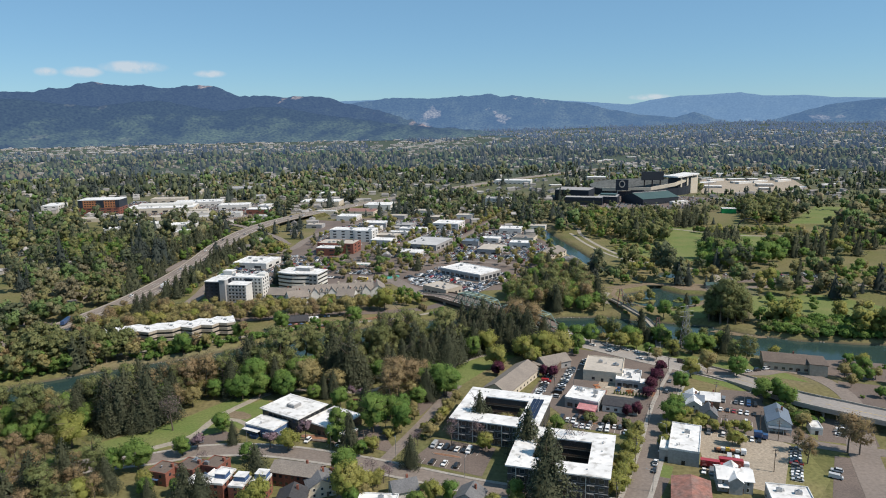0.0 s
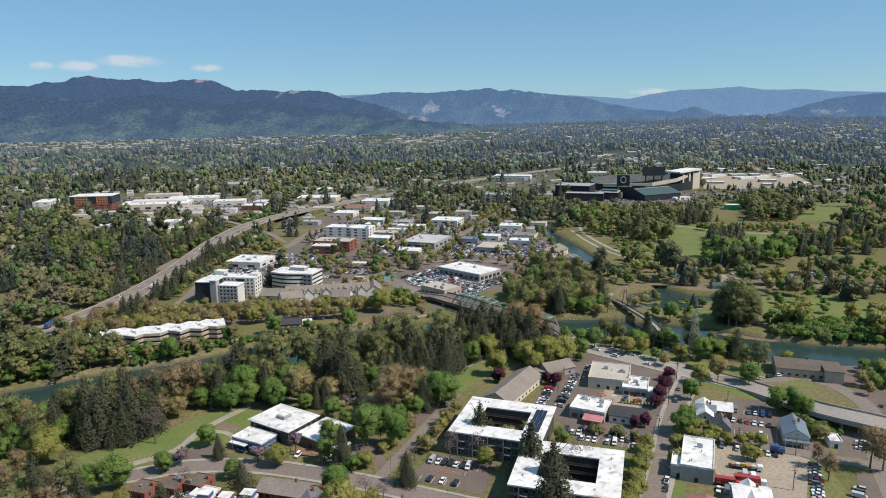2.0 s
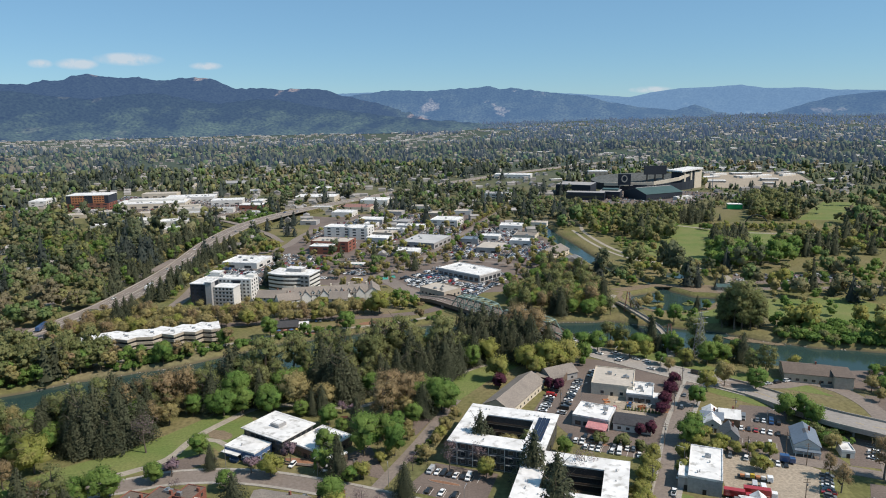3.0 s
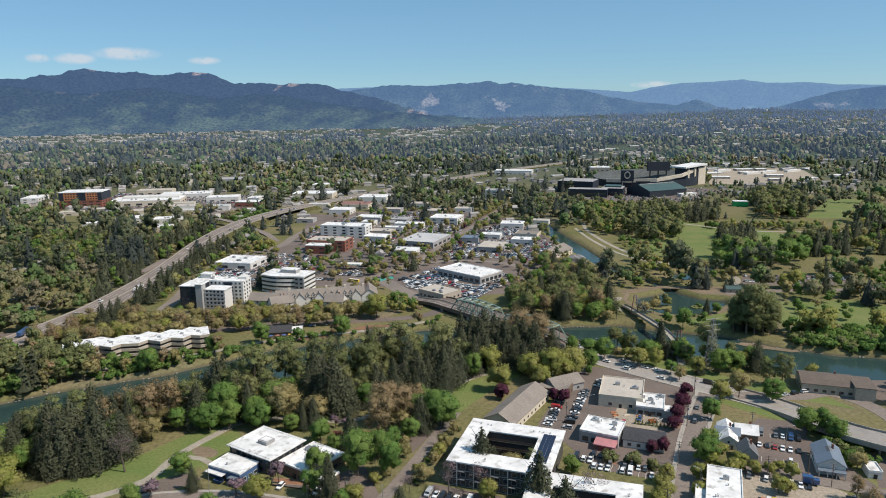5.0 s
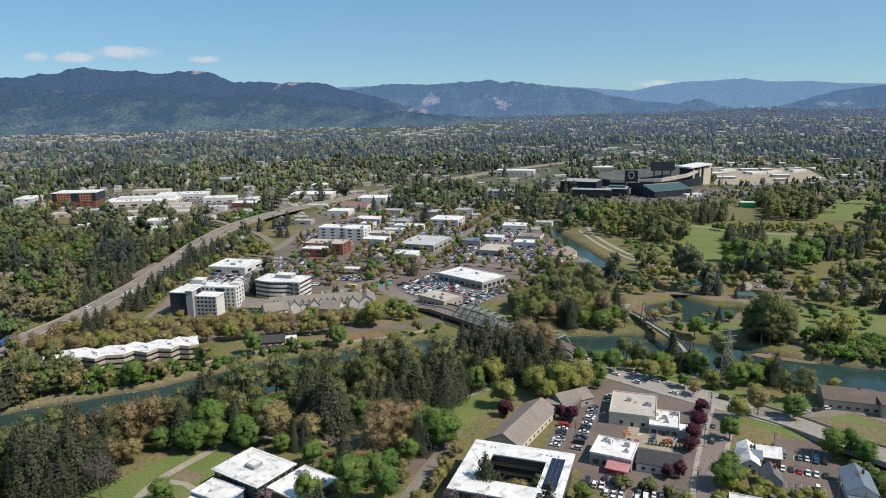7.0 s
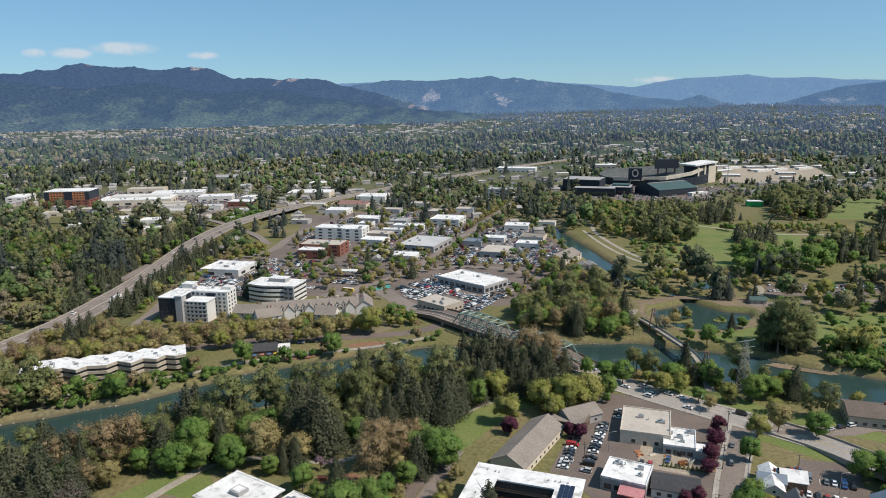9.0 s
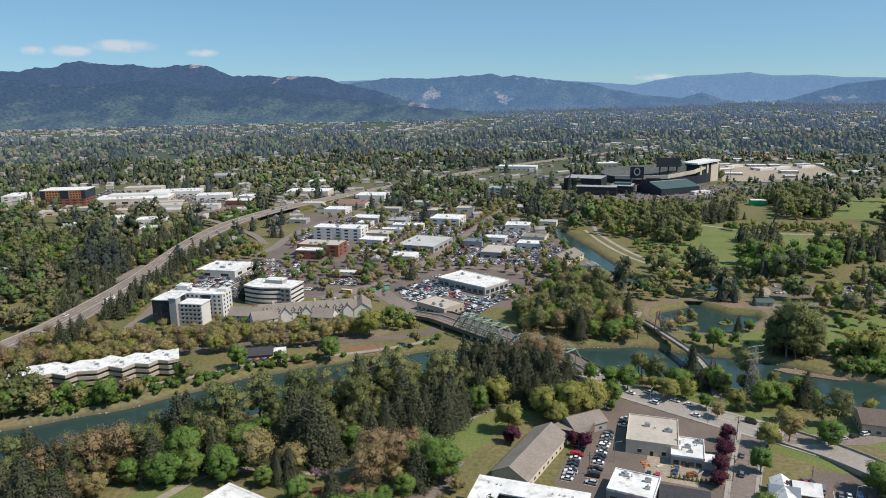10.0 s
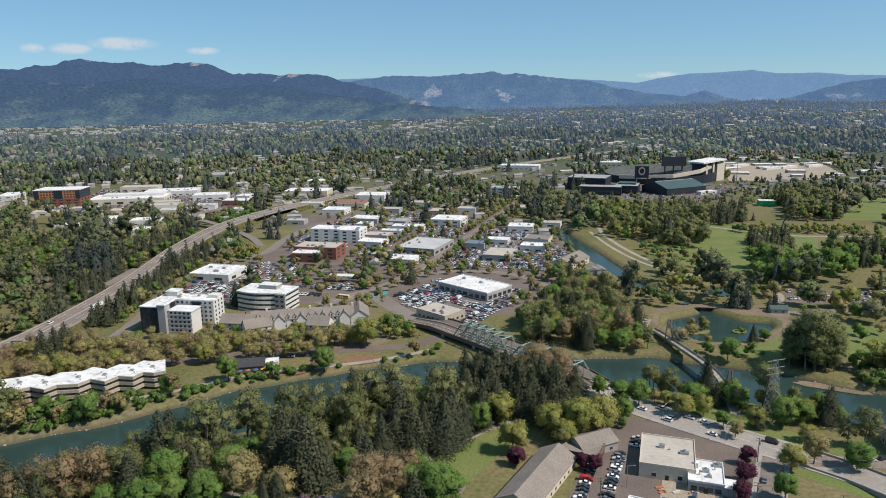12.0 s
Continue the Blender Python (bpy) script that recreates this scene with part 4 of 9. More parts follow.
# shops and offices by the boulevard
t = flat("single-storey shop with white roof", 62, 337, 17, 16, 5.2, -24, M_GREY_WALL, M_WHITE_ROOF, 1, "fl", 3.2, 2.4, 1.8, True, 6, M_DARK_STEEL, name="shop")
bm = bmesh.new()
v = [bm.verts.new(q) for q in ((-1, -8.1, 3.8), (8.3, -8.1, 3.8), (8.3, -13.4, 2.8), (-1, -13.4, 2.8), (-1, -13.4, 2.3), (8.3, -13.4, 2.3), (-1, -8.1, 2.3), (8.3, -8.1, 2.3))]
for f in ((0, 1, 2, 3), (3, 2, 5, 4), (0, 3, 4, 6), (1, 7, 5, 2)):
    bm.faces.new([v[i] for i in f])
bmesh.ops.solidify(bm, geom=bm.faces[:], thickness=0.06)
part("awning", bm, M_PINK, t, "faded pink canvas awning")
house("dark-roofed shop with white gable parapet", 79, 331, 17, 12, 3.6, 1.2, -18, M_WHITE_WALL, M_BLACK_ROOF, "x", 1, "frl", 3.0, 1.6, 1.4, True, False, "shop", "shop")
flat("pale tan concrete workshop with grey roof", 80, 379, 21, 25, 5.8, -16, M_CREAM_WALL, M_TAN_ROOF, 1, "f", 7.0, 1.6, 1.6, True, 4, M_GREY_WALL, name="workshop")
t = flat("low white-roofed office", 91, 366, 13, 17, 4.4, -17, M_GREY_WALL, M_WHITE_ROOF, 1, "frl", 2.6, 2.0, 1.6, True, 7, M_DARK_STEEL, name="office_building")
part("side_wing", box(bmesh.new(), 6.5, 10.5, -8.5, -2, -0.5, 3.6), M_GREY_WALL, t)
part("side_roof", box(bmesh.new(), 6.3, 10.8, -8.8, -1.8, 3.6, 3.9), M_WHITE_ROOF, t)
house("long brown-shingled timber barn of a building", 26, 362, 15, 42, 4.2, 4.0, -29, M_CREAM_WALL, M_SHINGLE, "y", 1, "rl", 3.4, 1.4, 1.2, True, False, "office_building", "building")
flat("low brown-roofed link building", 46, 386, 18, 12, 4.0, -25, M_BROWN_WALL, M_SHINGLE, 1, "fr", 3.4, 1.6, 1.2, False, 0, name="office_building")
house("brown-shingled pavilion with deep eaves", 52, 392, 12, 18, 4.0, 3.0, -62, M_GREY_WALL, M_SHINGLE, "y", 1, "frl", 3.4, 1.4, 1.2, True, False, "office_building", "building")
flat("plain grey warehouse with white roof", 97, 286, 12.5, 27, 6.6, -20, M_GREY_WALL, M_WHITE_ROOF, 1, "", units=6, name="warehouse")
flat("low front bay of the warehouse", 88.2, 282, 6, 11, 5.4, -20, M_GREY_WALL, M_WHITE_ROOF, 1, "", units=0, name="warehouse")
t = house("white wooden house with metal roof and gabled dormers", 116, 334, 7, 17, 4.2, 2.2, -16, M_WHITE_WALL, M_WHITE_ROOF, "y", 2, "frl", 2.4, 0.9, 1.3)
part("cross_wing", gable_wall(bmesh.new(), 10, 5.4, 4.2, 2.2, "x"), M_WHITE_WALL, t)
part("cross_roof", gable_roof(bmesh.new(), 10, 5.4, 4.2, 2.3, 0.4, 0.2, "x"), M_BLUE_METAL, t)
house("small white house with pale roof", 125, 336, 9, 9, 4.2, 2.6, -16, M_BROWN_WALL, M_WHITE_ROOF, "x", 1, "fr", 2.4, 0.9, 1.2)
house("grey shingled house with steep roof", 118, 317, 7, 9, 4.6, 3.2, -14, M_GREY_WALL, M_SLATE, "y", 2, "frl", 2.2, 0.9, 1.1)
t = house("grey-blue bungalow with metal roof and white porch", 149, 313, 10, 17, 4.4, 3.0, -18, M_WHITE_WALL, M_BLUE_METAL, "y", 1, "frl", 2.4, 1.0, 1.2)
part("dormer", gable_wall(bmesh.new(), 3.4, 3.0, 6.3, 1.2), M_GREY_WALL, t)
part("dormer_roof", gable_roof(bmesh.new(), 3.6, 3.6, 6.3, 1.3, 0.3, 0.15), M_SLATE, t)
part("porch", box(bmesh.new(), -5, 5, -11.5, -8.6, 2.6, 2.9), M_BLUE_METAL, t)
for x in (-4.6, -1.6, 1.6, 4.6):
    part("porch_post", box(bmesh.new(), x - 0.15, x + 0.15, -11.3, -11.0, 0, 2.6), M_WHITE_WALL, t)
flat("small white shed by a parking lot", 163, 306, 5, 8, 3.2, -12, M_WHITE_WALL, M_WHITE_ROOF, 1, "", units=0, name="shed")
t = house("brown-roofed riverside restaurant with tan walls", 188, 392, 25, 18, 5.0, 2.6, -16, M_TAN_WALL, M_BROWN_ROOF, "x", 1, "frl", 3.0, 1.8, 1.4, False, True, "restaurant", "restaurant")
part("side_hall", box(bmesh.new(), 11, 20, -13, 3, -0.5, 6.5), M_TAN_WALL, t)
part("side_hall_roof", box(bmesh.new(), 10.6, 20.4, -13.4, 3.4, 6.5, 6.9), M_BROWN_ROOF, t)
house("long shed with rusty red metal roof", 87, 246, 14, 20, 3.6, 1.6, -16, M_BROWN_WALL, M_RUST_METAL, "y", 1, "f", 3.4, 1.2, 1.2, True, False, "shed", "shed")
t = house("two-storey grey Victorian house with bays", 107, 257, 13, 11, 5.4, 2.0, -12, M_GREY_WALL, M_WHITE_ROOF, "x", 2, "frl", 2.0, 0.9, 1.4)
part("bay_wing", gable_wall(bmesh.new(), 5, 14, 5.4, 1.7, "y"), M_GREY_WALL, t)
part("bay_roof", gable_roof(bmesh.new(), 5, 14, 5.4, 1.8, 0.4, 0.2, "y"), M_WHITE_ROOF, t)
part("porch_roof", box(bmesh.new(), -6.6, -2.6, -8.2, -5.6, 3.0, 3.2), M_WHITE_ROOF, t)
flat("flat white-roofed office by the yard", 122, 240, 15, 17, 5.2, -12, M_GREY_WALL, M_WHITE_ROOF, 1, "fl", 3.2, 1.8, 1.4, False, 6, name="office_building")

# houses and brick flats at the near left
house("grey hip-roofed house", -24, 248, 10, 9, 4.4, 2.8, 20, M_WHITE_WALL, M_SLATE, "x", 1, "frl", 2.4, 1.0, 1.2)
flat("white flat-roofed house", -33, 238, 15, 9, 4.0, -4, M_WHITE_WALL, M_WHITE_ROOF, 1, "frl", 3.0, 1.4, 1.2, True, 1, name="house", category="house")
house("cream house with grey roof", -58, 252, 11, 12, 4.6, 3.0, 22, M_CREAM_WALL, M_SLATE, "y", 2, "frl", 2.4, 0.9, 1.1)
house("house with black roof and timber gable", -66, 240, 11, 10, 4.4, 2.8, 2, M_BROWN_WALL, M_BLACK_ROOF, "y", 1, "frl", 2.4, 1.0, 1.2)
house("grey-roofed cottage", 2, 243, 10, 10, 3.6, 3.0, -20, M_GREY_WALL, M_SLATE, "y", 1, "frl", 2.4, 1.0, 1.2)
rnd = random.Random(7)
for i, (x, y, w, d, h) in enumerate(((-96, 247, 6, 8, 7.4), (-88, 246, 6, 8, 6.8), (-80, 247, 6, 8, 7.4))):
    t = flat("tall red brick town house with white roof and blue upper storey", x, y, w, d, h, -8, M_BRICK, M_WHITE_ROOF, 3, "fr", 2.6, 1.2, 1.3, False, 0, name="town_house", category="house", group="brick town houses")
    part("upper_storey", box(bmesh.new(), -2.2, 2.2, 0, 4, h, h + 2.0), M_BLUE_PAINT, t, "blue roof storey")
    part("upper_roof", box(bmesh.new(), -2.4, 2.4, -0.2, 4.2, h + 2.0, h + 2.2), M_WHITE_ROOF, t)
house("red brick flats with brown shingled roof and blue balconies", -68, 258, 20, 10, 6.0, 2.4, -14, M_BRICK, M_SHINGLE, "x", 2, "fr", 2.6, 1.2, 1.2, False, True, "town_house", "house", "brick town houses")
for x, y, w in ((-124, 259, 9), (-114, 262, 9), (-104, 264, 8), (-50, 262, 8)):
    t = flat("two-storey red brick flats with flat brown roof", x, y, w, 9, 5.6, -16, M_BRICK, M_BROWN_ROOF, 2, "fr", 2.6, 1.2, 1.2, False, 1, name="town_house", category="house", group="brick town houses", parapet=0.35)
    part("chimney", box(bmesh.new(), w * 0.3, w * 0.3 + 1.0, 1.0, 2.0, 5.5, 7.2), M_BRICK, t)
    part("balcony", box(bmesh.new(), -w * 0.3, w * 0.1, -5.6, -4.56, 2.7, 2.9), M_BLUE_PAINT, t, "blue painted balcony")
for x, y in ((-106, 250), (-99, 256)):
    flat("low brick house with white roof", x, y, 9, 8, 5.0, -16, M_BRICK, M_WHITE_ROOF, 2, "fr", 2.6, 1.2, 1.2, False, 1, name="town_house", category="house", group="brick town houses")
flat("low house with flat white roof", -88, 232, 14, 8, 3.6, -6, M_CREAM_WALL, M_WHITE_ROOF, 1, "f", units=1, name="house", category="house")

# ---------------------------------------------------------------- across the river
# stepped office of pale bands, in a zigzag along the bank
TERRACE = [(-236, 424), (-228, 426), (-221, 429), (-217, 432), (-208, 429), (-205, 434.5), (-195, 436), (-192, 442), (-183, 439), (-179.5, 446), (-171.5, 445), (-169, 451), (-163, 450), (-158, 453)]
t = thing("terraced_office", 0, 0, 0, 0, "three-storey office of pale concrete bands stepping along the river", "office")
FOOT.extend((x - 4, y + 9, 8, 9, 25) for x, y in TERRACE)
front = [Vector((x, y)) for x, y in TERRACE]
back = [p + Vector((-7, 16)) for p in front]


def band(inset, z0, z1):
    """One storey's outline, set back from the front by inset."""
    pts = [tuple(p + Vector((-0.4, 1)) * inset) for p in front] + [tuple(p) for p in back[::-1]]
    return prism(bmesh.new(), pts, z0, z1)


for k in range(3):
    part("glazing", band(1.1, k * 3.1 - 0.4, k * 3.1 + 1.5), M_GLASS, t, "dark recessed window band")
    part("wall", band(0.0, k * 3.1 + 1.5, k * 3.1 + 3.1), M_TAN_WALL, t, "pale concrete band")
part("roof", band(0.5, 9.28, 9.42), M_WHITE_ROOF, t)
for q in front[2::2]:
    part("rooftop_unit", box(bmesh.new(), q.x - 5, q.x - 3, q.y + 7, q.y + 8.6, 9.42, 10.3, 0.06), M_STEEL, t)
    part("vent", bar(bmesh.new(), (q.x - 1.5, q.y + 5, 9.3), (q.x - 1.5, q.y + 5, 10.1), 0.3, 8), M_STEEL, t)
    part("hatch", box(bmesh.new(), q.x - 8, q.x - 7, q.y + 11, q.y + 12, 9.42, 9.8), M_GREY_WALL, t)

# white and dark apartment block: a long bar with two wings
t = flat("six-storey white and navy apartment block with flat white roofs", -187, 560, 41, 14, 17.6, -8, M_WHITE_WALL, M_WHITE_ROOF, 6, "fr", 3.2, 1.6, 1.5, False, 4, name="apartment_building", category="apartments")
o = part("wing", box(bmesh.new(), -21.5, -7, -24, -7.05, -0.5, 17.2), M_NAVY_WALL, t, "navy clad wing")
part("wing_roof", box(bmesh.new(), -21.8, -6.7, -24.3, -7.0, 17.2, 17.75), M_WHITE_ROOF, o)
part("stair_tower", box(bmesh.new(), -8.4, -3.4, -25, -19, -0.5, 19.0), M_GREY_WALL, o, "pale grey stair tower")
part("tower_cap", box(bmesh.new(), -8.9, -2.9, -25.5, -18.5, 19.0, 19.5), M_WHITE_ROOF, o)
for k in range(6):
    for x in (-19.5, -15.5, -11.5):
        part("window", box(bmesh.new(), x - 0.9, x + 0.9, -24.08, -23.98, 1.0 + k * 2.8, 2.5 + k * 2.8), M_GLASS, o)
o = part("wing", box(bmesh.new(), -3.3, 13, -22, -10, -0.5, 14.6), M_WHITE_WALL, t, "white front wing")
part("wing_roof", box(bmesh.new(), -3.6, 13.6, -22.5, -9.6, 14.6, 15.1), M_WHITE_ROOF, o)
for k in range(5):
    part("balcony_band", box(bmesh.new(), -3.2, 13.3, -22.6, -22.05, k * 2.9 + 0.1, k * 2.9 + 1.1), M_GREY_WALL, o)
    for x in range(-1, 13, 3):
        part("window", box(bmesh.new(), x - 0.8, x + 0.8, -22.06, -21.98, k * 2.9 + 1.2, k * 2.9 + 2.6), M_GLASS, o)
part("roof_housing", box(bmesh.new(), -17, -9, 0, 6.6, 17.7, 20.8), M_WHITE_WALL, t)
part("housing_roof", box(bmesh.new(), -17.6, -8.4, -0.6, 7.2, 20.8, 21.2), M_WHITE_ROOF, t)
part("roof_housing", box(bmesh.new(), 13, 20, 0, 6.6, 17.7, 19.6), M_WHITE_WALL, t)
part("navy_bay", box(bmesh.new(), 5.5, 11.5, -7.25, -7.0, 0, 17.0), M_NAVY_WALL, t)
# curved white office: a bowed front of ribbon windows
t = thing("office_building", -144, 594, 0, -14, "four-storey white office with a bowed front and ribbon windows", "office")
FOOT.append((-144, 594, 20, 14, -14))
bow = [(-19, 10)] + [(-19 + 30 * k / 10, -10 - 3.2 * math.sin(math.pi * k / 10)) for k in range(11)] + [(19, -10), (19, 10)]
for k in range(4):
    part("wall", prism(bmesh.new(), bow, k * 3.4 - (0.5 if k == 0 else 0), k * 3.4 + 1.2), M_WHITE_WALL, t)
    part("glazing", prism(bmesh.new(), [(x * 0.988, y * 0.985) for x, y in bow], k * 3.4 + 1.2, k * 3.4 + 2.7), M_GLASS, t, "dark ribbon window")
    part("spandrel", prism(bmesh.new(), bow, k * 3.4 + 2.7, k * 3.4 + 3.4), M_WHITE_WALL, t)
    part("end_bay", box(bmesh.new(), 11.5, 19.3, -11.2, -9.9, k * 3.4, k * 3.4 + 3.4), M_GREY_WALL, t)
    for x in (13, 17):
        part("window", box(bmesh.new(), x - 1.1, x + 1.1, -11.28, -11.2, k * 3.4 + 1.0, k * 3.4 + 2.5), M_GLASS, t)
part("roof", prism(bmesh.new(), [(x * 1.02, y * 1.03) for x, y in bow], 13.6, 14.1), M_WHITE_ROOF, t)
part("roof_housing", box(bmesh.new(), -6, 8, -2, 6, 14.1, 16.8), M_GREY_WALL, t)
part("housing_roof", box(bmesh.new(), -6.3, 8.3, -2.3, 6.3, 16.8, 17.1), M_WHITE_ROOF, t)
flat("low showroom with bright white roof", -212, 683, 36, 34, 5.6, -10, M_WHITE_WALL, M_WHITE_ROOF, 1, "fr", 5, 3.2, 2.4, False, 5, name="showroom")

# inn: long shingled row with gables and chimneys
t = thing("inn", -110, 556, 0, 13, "long two-storey inn with brown shingled roofs and white gables", "hotel")
FOOT.append((-110, 556, 38, 9, 13))
part("wall", gable_wall(bmesh.new(), 66, 13, 6.4, 4.4, "x"), M_WHITE_WALL, t)
part("roof", gable_roof(bmesh.new(), 66, 13, 6.4, 4.6, 0.6, 0.25, "x"), M_SHINGLE, t)
for i, x in enumerate((-29, -15, -1, 13, 27)):
    o = part("gable_wing", box(bmesh.new(), x - 3.4, x + 3.4, -9.0, 0, -0.5, 5.9), M_WHITE_WALL, t)
    bm = bmesh.new()
    gable_wall(bm, 6.8, 9, 5.9, 3.6, "y")
    bmesh.ops.translate(bm, verts=bm.verts[:], vec=(x, -4.6, 0))
    part("gable", bm, M_WHITE_WALL, o)
    bm = gable_roof(bmesh.new(), 6.8, 9, 5.9, 3.8, 0.4, 0.22, "y")
    bmesh.ops.translate(bm, verts=bm.verts[:], vec=(x, -4.6, 0))
    part("gable_roof", bm, M_SHINGLE, o)
    part("chimney", box(bmesh.new(), x + 5, x + 6.4, -0.7, 0.7, 8, 12.6), M_CREAM_WALL, t, "pale chimney stack")
for x in (-24, -19.5, -9.5, -5, 4, 8.5, 18.5, 23):
    bm = gable_wall(bmesh.new(), 2.4, 3.2, 8.0, 1.2, "y")
    bmesh.ops.translate(bm, verts=bm.verts[:], vec=(x, -5.2, 0))
    o = part("dormer", bm, M_WHITE_WALL, t)
    bm = gable_roof(bmesh.new(), 2.4, 3.4, 8.0, 1.25, 0.3, 0.15, "y")
    bmesh.ops.translate(bm, verts=bm.verts[:], vec=(x, -5.1, 0))
    part("dormer_roof", bm, M_SHINGLE, o)
    part("window", box(bmesh.new(), x - 0.5, x + 0.5, -6.86, -6.8, 6.6, 7.7), M_GLASS, o)
windows_on(t, "f", 66, 13, 2, 3.1, 4.6, 1.1, 1.4, 0.9, True)
for x, y, l, rz in ((-150, 547, 22, -6), (-136, 538, 16, 30), (-74, 566, 22, 100), (-96, 543, 14, -8)):
    house("inn wing with brown shingled roof and white gables", x, y, l, 12, 5.6, 4.4, rz, M_WHITE_WALL, M_SHINGLE, "x", 2, "frl", 3.2, 1.1, 1.3, False, True, "inn_wing", "hotel", "inn wings")
house("dark-roofed river pavilion with deep eaves", -124, 479, 20, 11, 3.2, 2.8, 12, M_BROWN_WALL, M_BLACK_ROOF, "x", 1, "frl", 3.4, 1.6, 1.2, False, False, "pavilion", "restaurant")

flat("low white terrace roof beside the pavilion", -112, 484, 9, 7, 3.0, 12, M_WHITE_WALL, M_WHITE_ROOF, 1, "", units=0, name="terrace_roof", category="roof", parapet=0.15)
for x, y, m, c in ((-121, 471.5, M_RED_STEEL, "red"), (-117, 472.5, M_BLUE_PAINT, "blue"), (-113, 473.5, M_YELLOW, "yellow"), (-125, 470.5, M_BLUE_PAINT, "blue")):
    t = thing("parasol_table", x, y, 0, 0, "terrace table under a %s parasol by the pavilion" % c, "table", "terrace tables")
    part("pole", bar(bmesh.new(), (0, 0, -0.1), (0, 0, 2.4), 0.05, 6), M_STEEL, t)
    part("tabletop", bar(bmesh.new(), (0, 0, 0.7), (0, 0, 0.76), 0.6, 12), M_BROWN_WALL, t)
    part("parasol", bar(bmesh.new(), (0, 0, 2.1), (0, 0, 2.7), 1.6, 8, 0.1), m, t)

# filling station, school bus and teal crossing lanes at the street junction
t = thing("filling_station", -104, 664, 0, -6, "filling station canopy with teal and white stripes", "filling station")
FOOT.append((-104, 664, 11, 5, -6))
part("canopy", box(bmesh.new(), -10, 10, -4, 4, 4.6, 5.6), M_WHITE_WALL, t)
for k in range(5):
    part("stripe", box(bmesh.new(), -9.6 + 4 * k, -7.8 + 4 * k, -4.06, -4.0, 4.7, 5.5), M_TEAL_PAINT, t, "teal stripe")
for x in (-7, 0, 7):
    part("column", box(bmesh.new(), x - 0.3, x + 0.3, -0.3, 0.3, -0.2, 4.6), M_WHITE_WALL, t)
    part("pump", box(bmesh.new(), x - 0.5, x + 0.5, -1.3, -0.7, 0, 1.7, 0.05), M_RED_STEEL, t)
flat("low brown-roofed shop of the filling station", -114, 684, 20, 10, 4.0, -6, M_TAN_WALL, M_BROWN_ROOF, 1, "f", 3.4, 2.2, 1.6, False, 1, name="shop")
for pts in ([(-73, 629), (-69, 632), (-67, 622), (-72, 619)], [(-66, 633), (-63, 636), (-61, 627), (-65, 624)]):
    sheet("trim", pts, M_TEAL_PAINT, "teal painted crossing lane on the street", "road marking", 0.15, 0.1)

# commercial district: label, centre, size, height, turn, wall, roof, storeys
W, G, C, T = M_WHITE_WALL, M_GREY_WALL, M_CREAM_WALL, M_TAN_WALL
WR, GR, TR = M_WHITE_ROOF, M_GREY_ROOF, M_TAN_ROOF
flat("large car showroom with bright white roof", 5, 634, 49, 30, 6.2, -41, M_GREY_WALL, WR, 1, "fr", 5.5, 4.0, 2.8, False, 8, name="showroom")
flat("low tan shop with grey roof by the bridge", -19, 571, 27, 20, 5.4, -42, T, TR, 1, "frl", 4.0, 2.0, 1.6, False, 5, name="shop")
flat("pale grey car showroom with framed glass front", -42, 786, 40, 52, 6.0, -20, G, M_PALE_ROOF, 1, "fr", 5.0, 3.6, 2.6, False, 5, name="showroom")
flat("small white-roofed shop", -58, 727, 26, 20, 5.5, -12, W, WR, 1, "fr", 4.0, 2.4, 1.6, name="shop")
flat("small flat-roofed shop", -82, 748, 14, 13, 4.5, -20, T, GR, name="shop")
flat("grey metal showroom", 30, 748, 26, 34, 5.5, -16, G, WR, 1, "fr", 4.0, 2.6, 1.8, name="showroom")
flat("brown-roofed shop", 72, 815, 25, 22, 5.5, -18, C, M_SHINGLE, name="shop")
flat("white-roofed workshop", 64, 780, 24, 18, 5.5, -14, W, WR, name="workshop")
flat("grey metal workshop", 8, 792, 20, 18, 5.5, -14, G, M_BLUE_METAL, name="workshop")
flat("long low white shop", 31, 812, 22, 16, 5.0, -14, W, WR, name="shop")
flat("white-roofed shop row", 60, 884, 28, 24, 5.5, -10, W, WR, name="shop")
flat("white-walled warehouse shop", -22, 920, 36, 34, 8.0, -14, W, WR, 2, "fr", name="shop")
flat("low tan shop", -40, 998, 26, 24, 5.0, -14, T, TR, name="shop")
flat("low flat-roofed shop", -81, 922, 22, 24, 5.5, -12, G, GR, name="shop")
flat("long white-roofed shop row", -66, 885, 37, 16, 5.5, -10, W, WR, name="shop")
flat("low white-roofed shop", -84, 864, 24, 12, 4.5, -10, W, WR, name="shop")
flat("tan shop with grey roof", -95, 838, 26, 20, 5.5, -14, T, TR, name="shop")
flat("white-roofed workshop", -97, 806, 26, 20, 5.0, -16, W, WR, name="workshop")
flat("four-storey white hotel wing with green glass", -146, 832, 34, 22, 13.6, -10, W, WR, 4, "fr", 4.0, 1.8, 1.6, units=3, name="hotel", category="hotel")
flat("four-storey white hotel wing", -120, 826, 22, 26, 13.6, -10, W, WR, 4, "fr", 4.0, 1.8, 1.6, units=2, name="hotel", category="hotel")
flat("three-storey red brick office", -141, 757, 42, 26, 11.0, -10, M_BRICK, WR, 3, "fr", 3.6, 2.2, 1.5, units=5, name="office_building")
flat("red brick office wing with white roof", -149, 738, 24, 14, 8.5, -10, M_BRICK, WR, 2, "fr", 3.6, 2.2, 1.5, units=1, name="office_building")
flat("white-roofed shop", -171, 1004, 30, 28, 6.5, -8, W, WR, name="shop")
flat("brown-roofed shopping block", -163, 1065, 52, 40, 6.0, -8, C, M_RUST_METAL, name="shop")
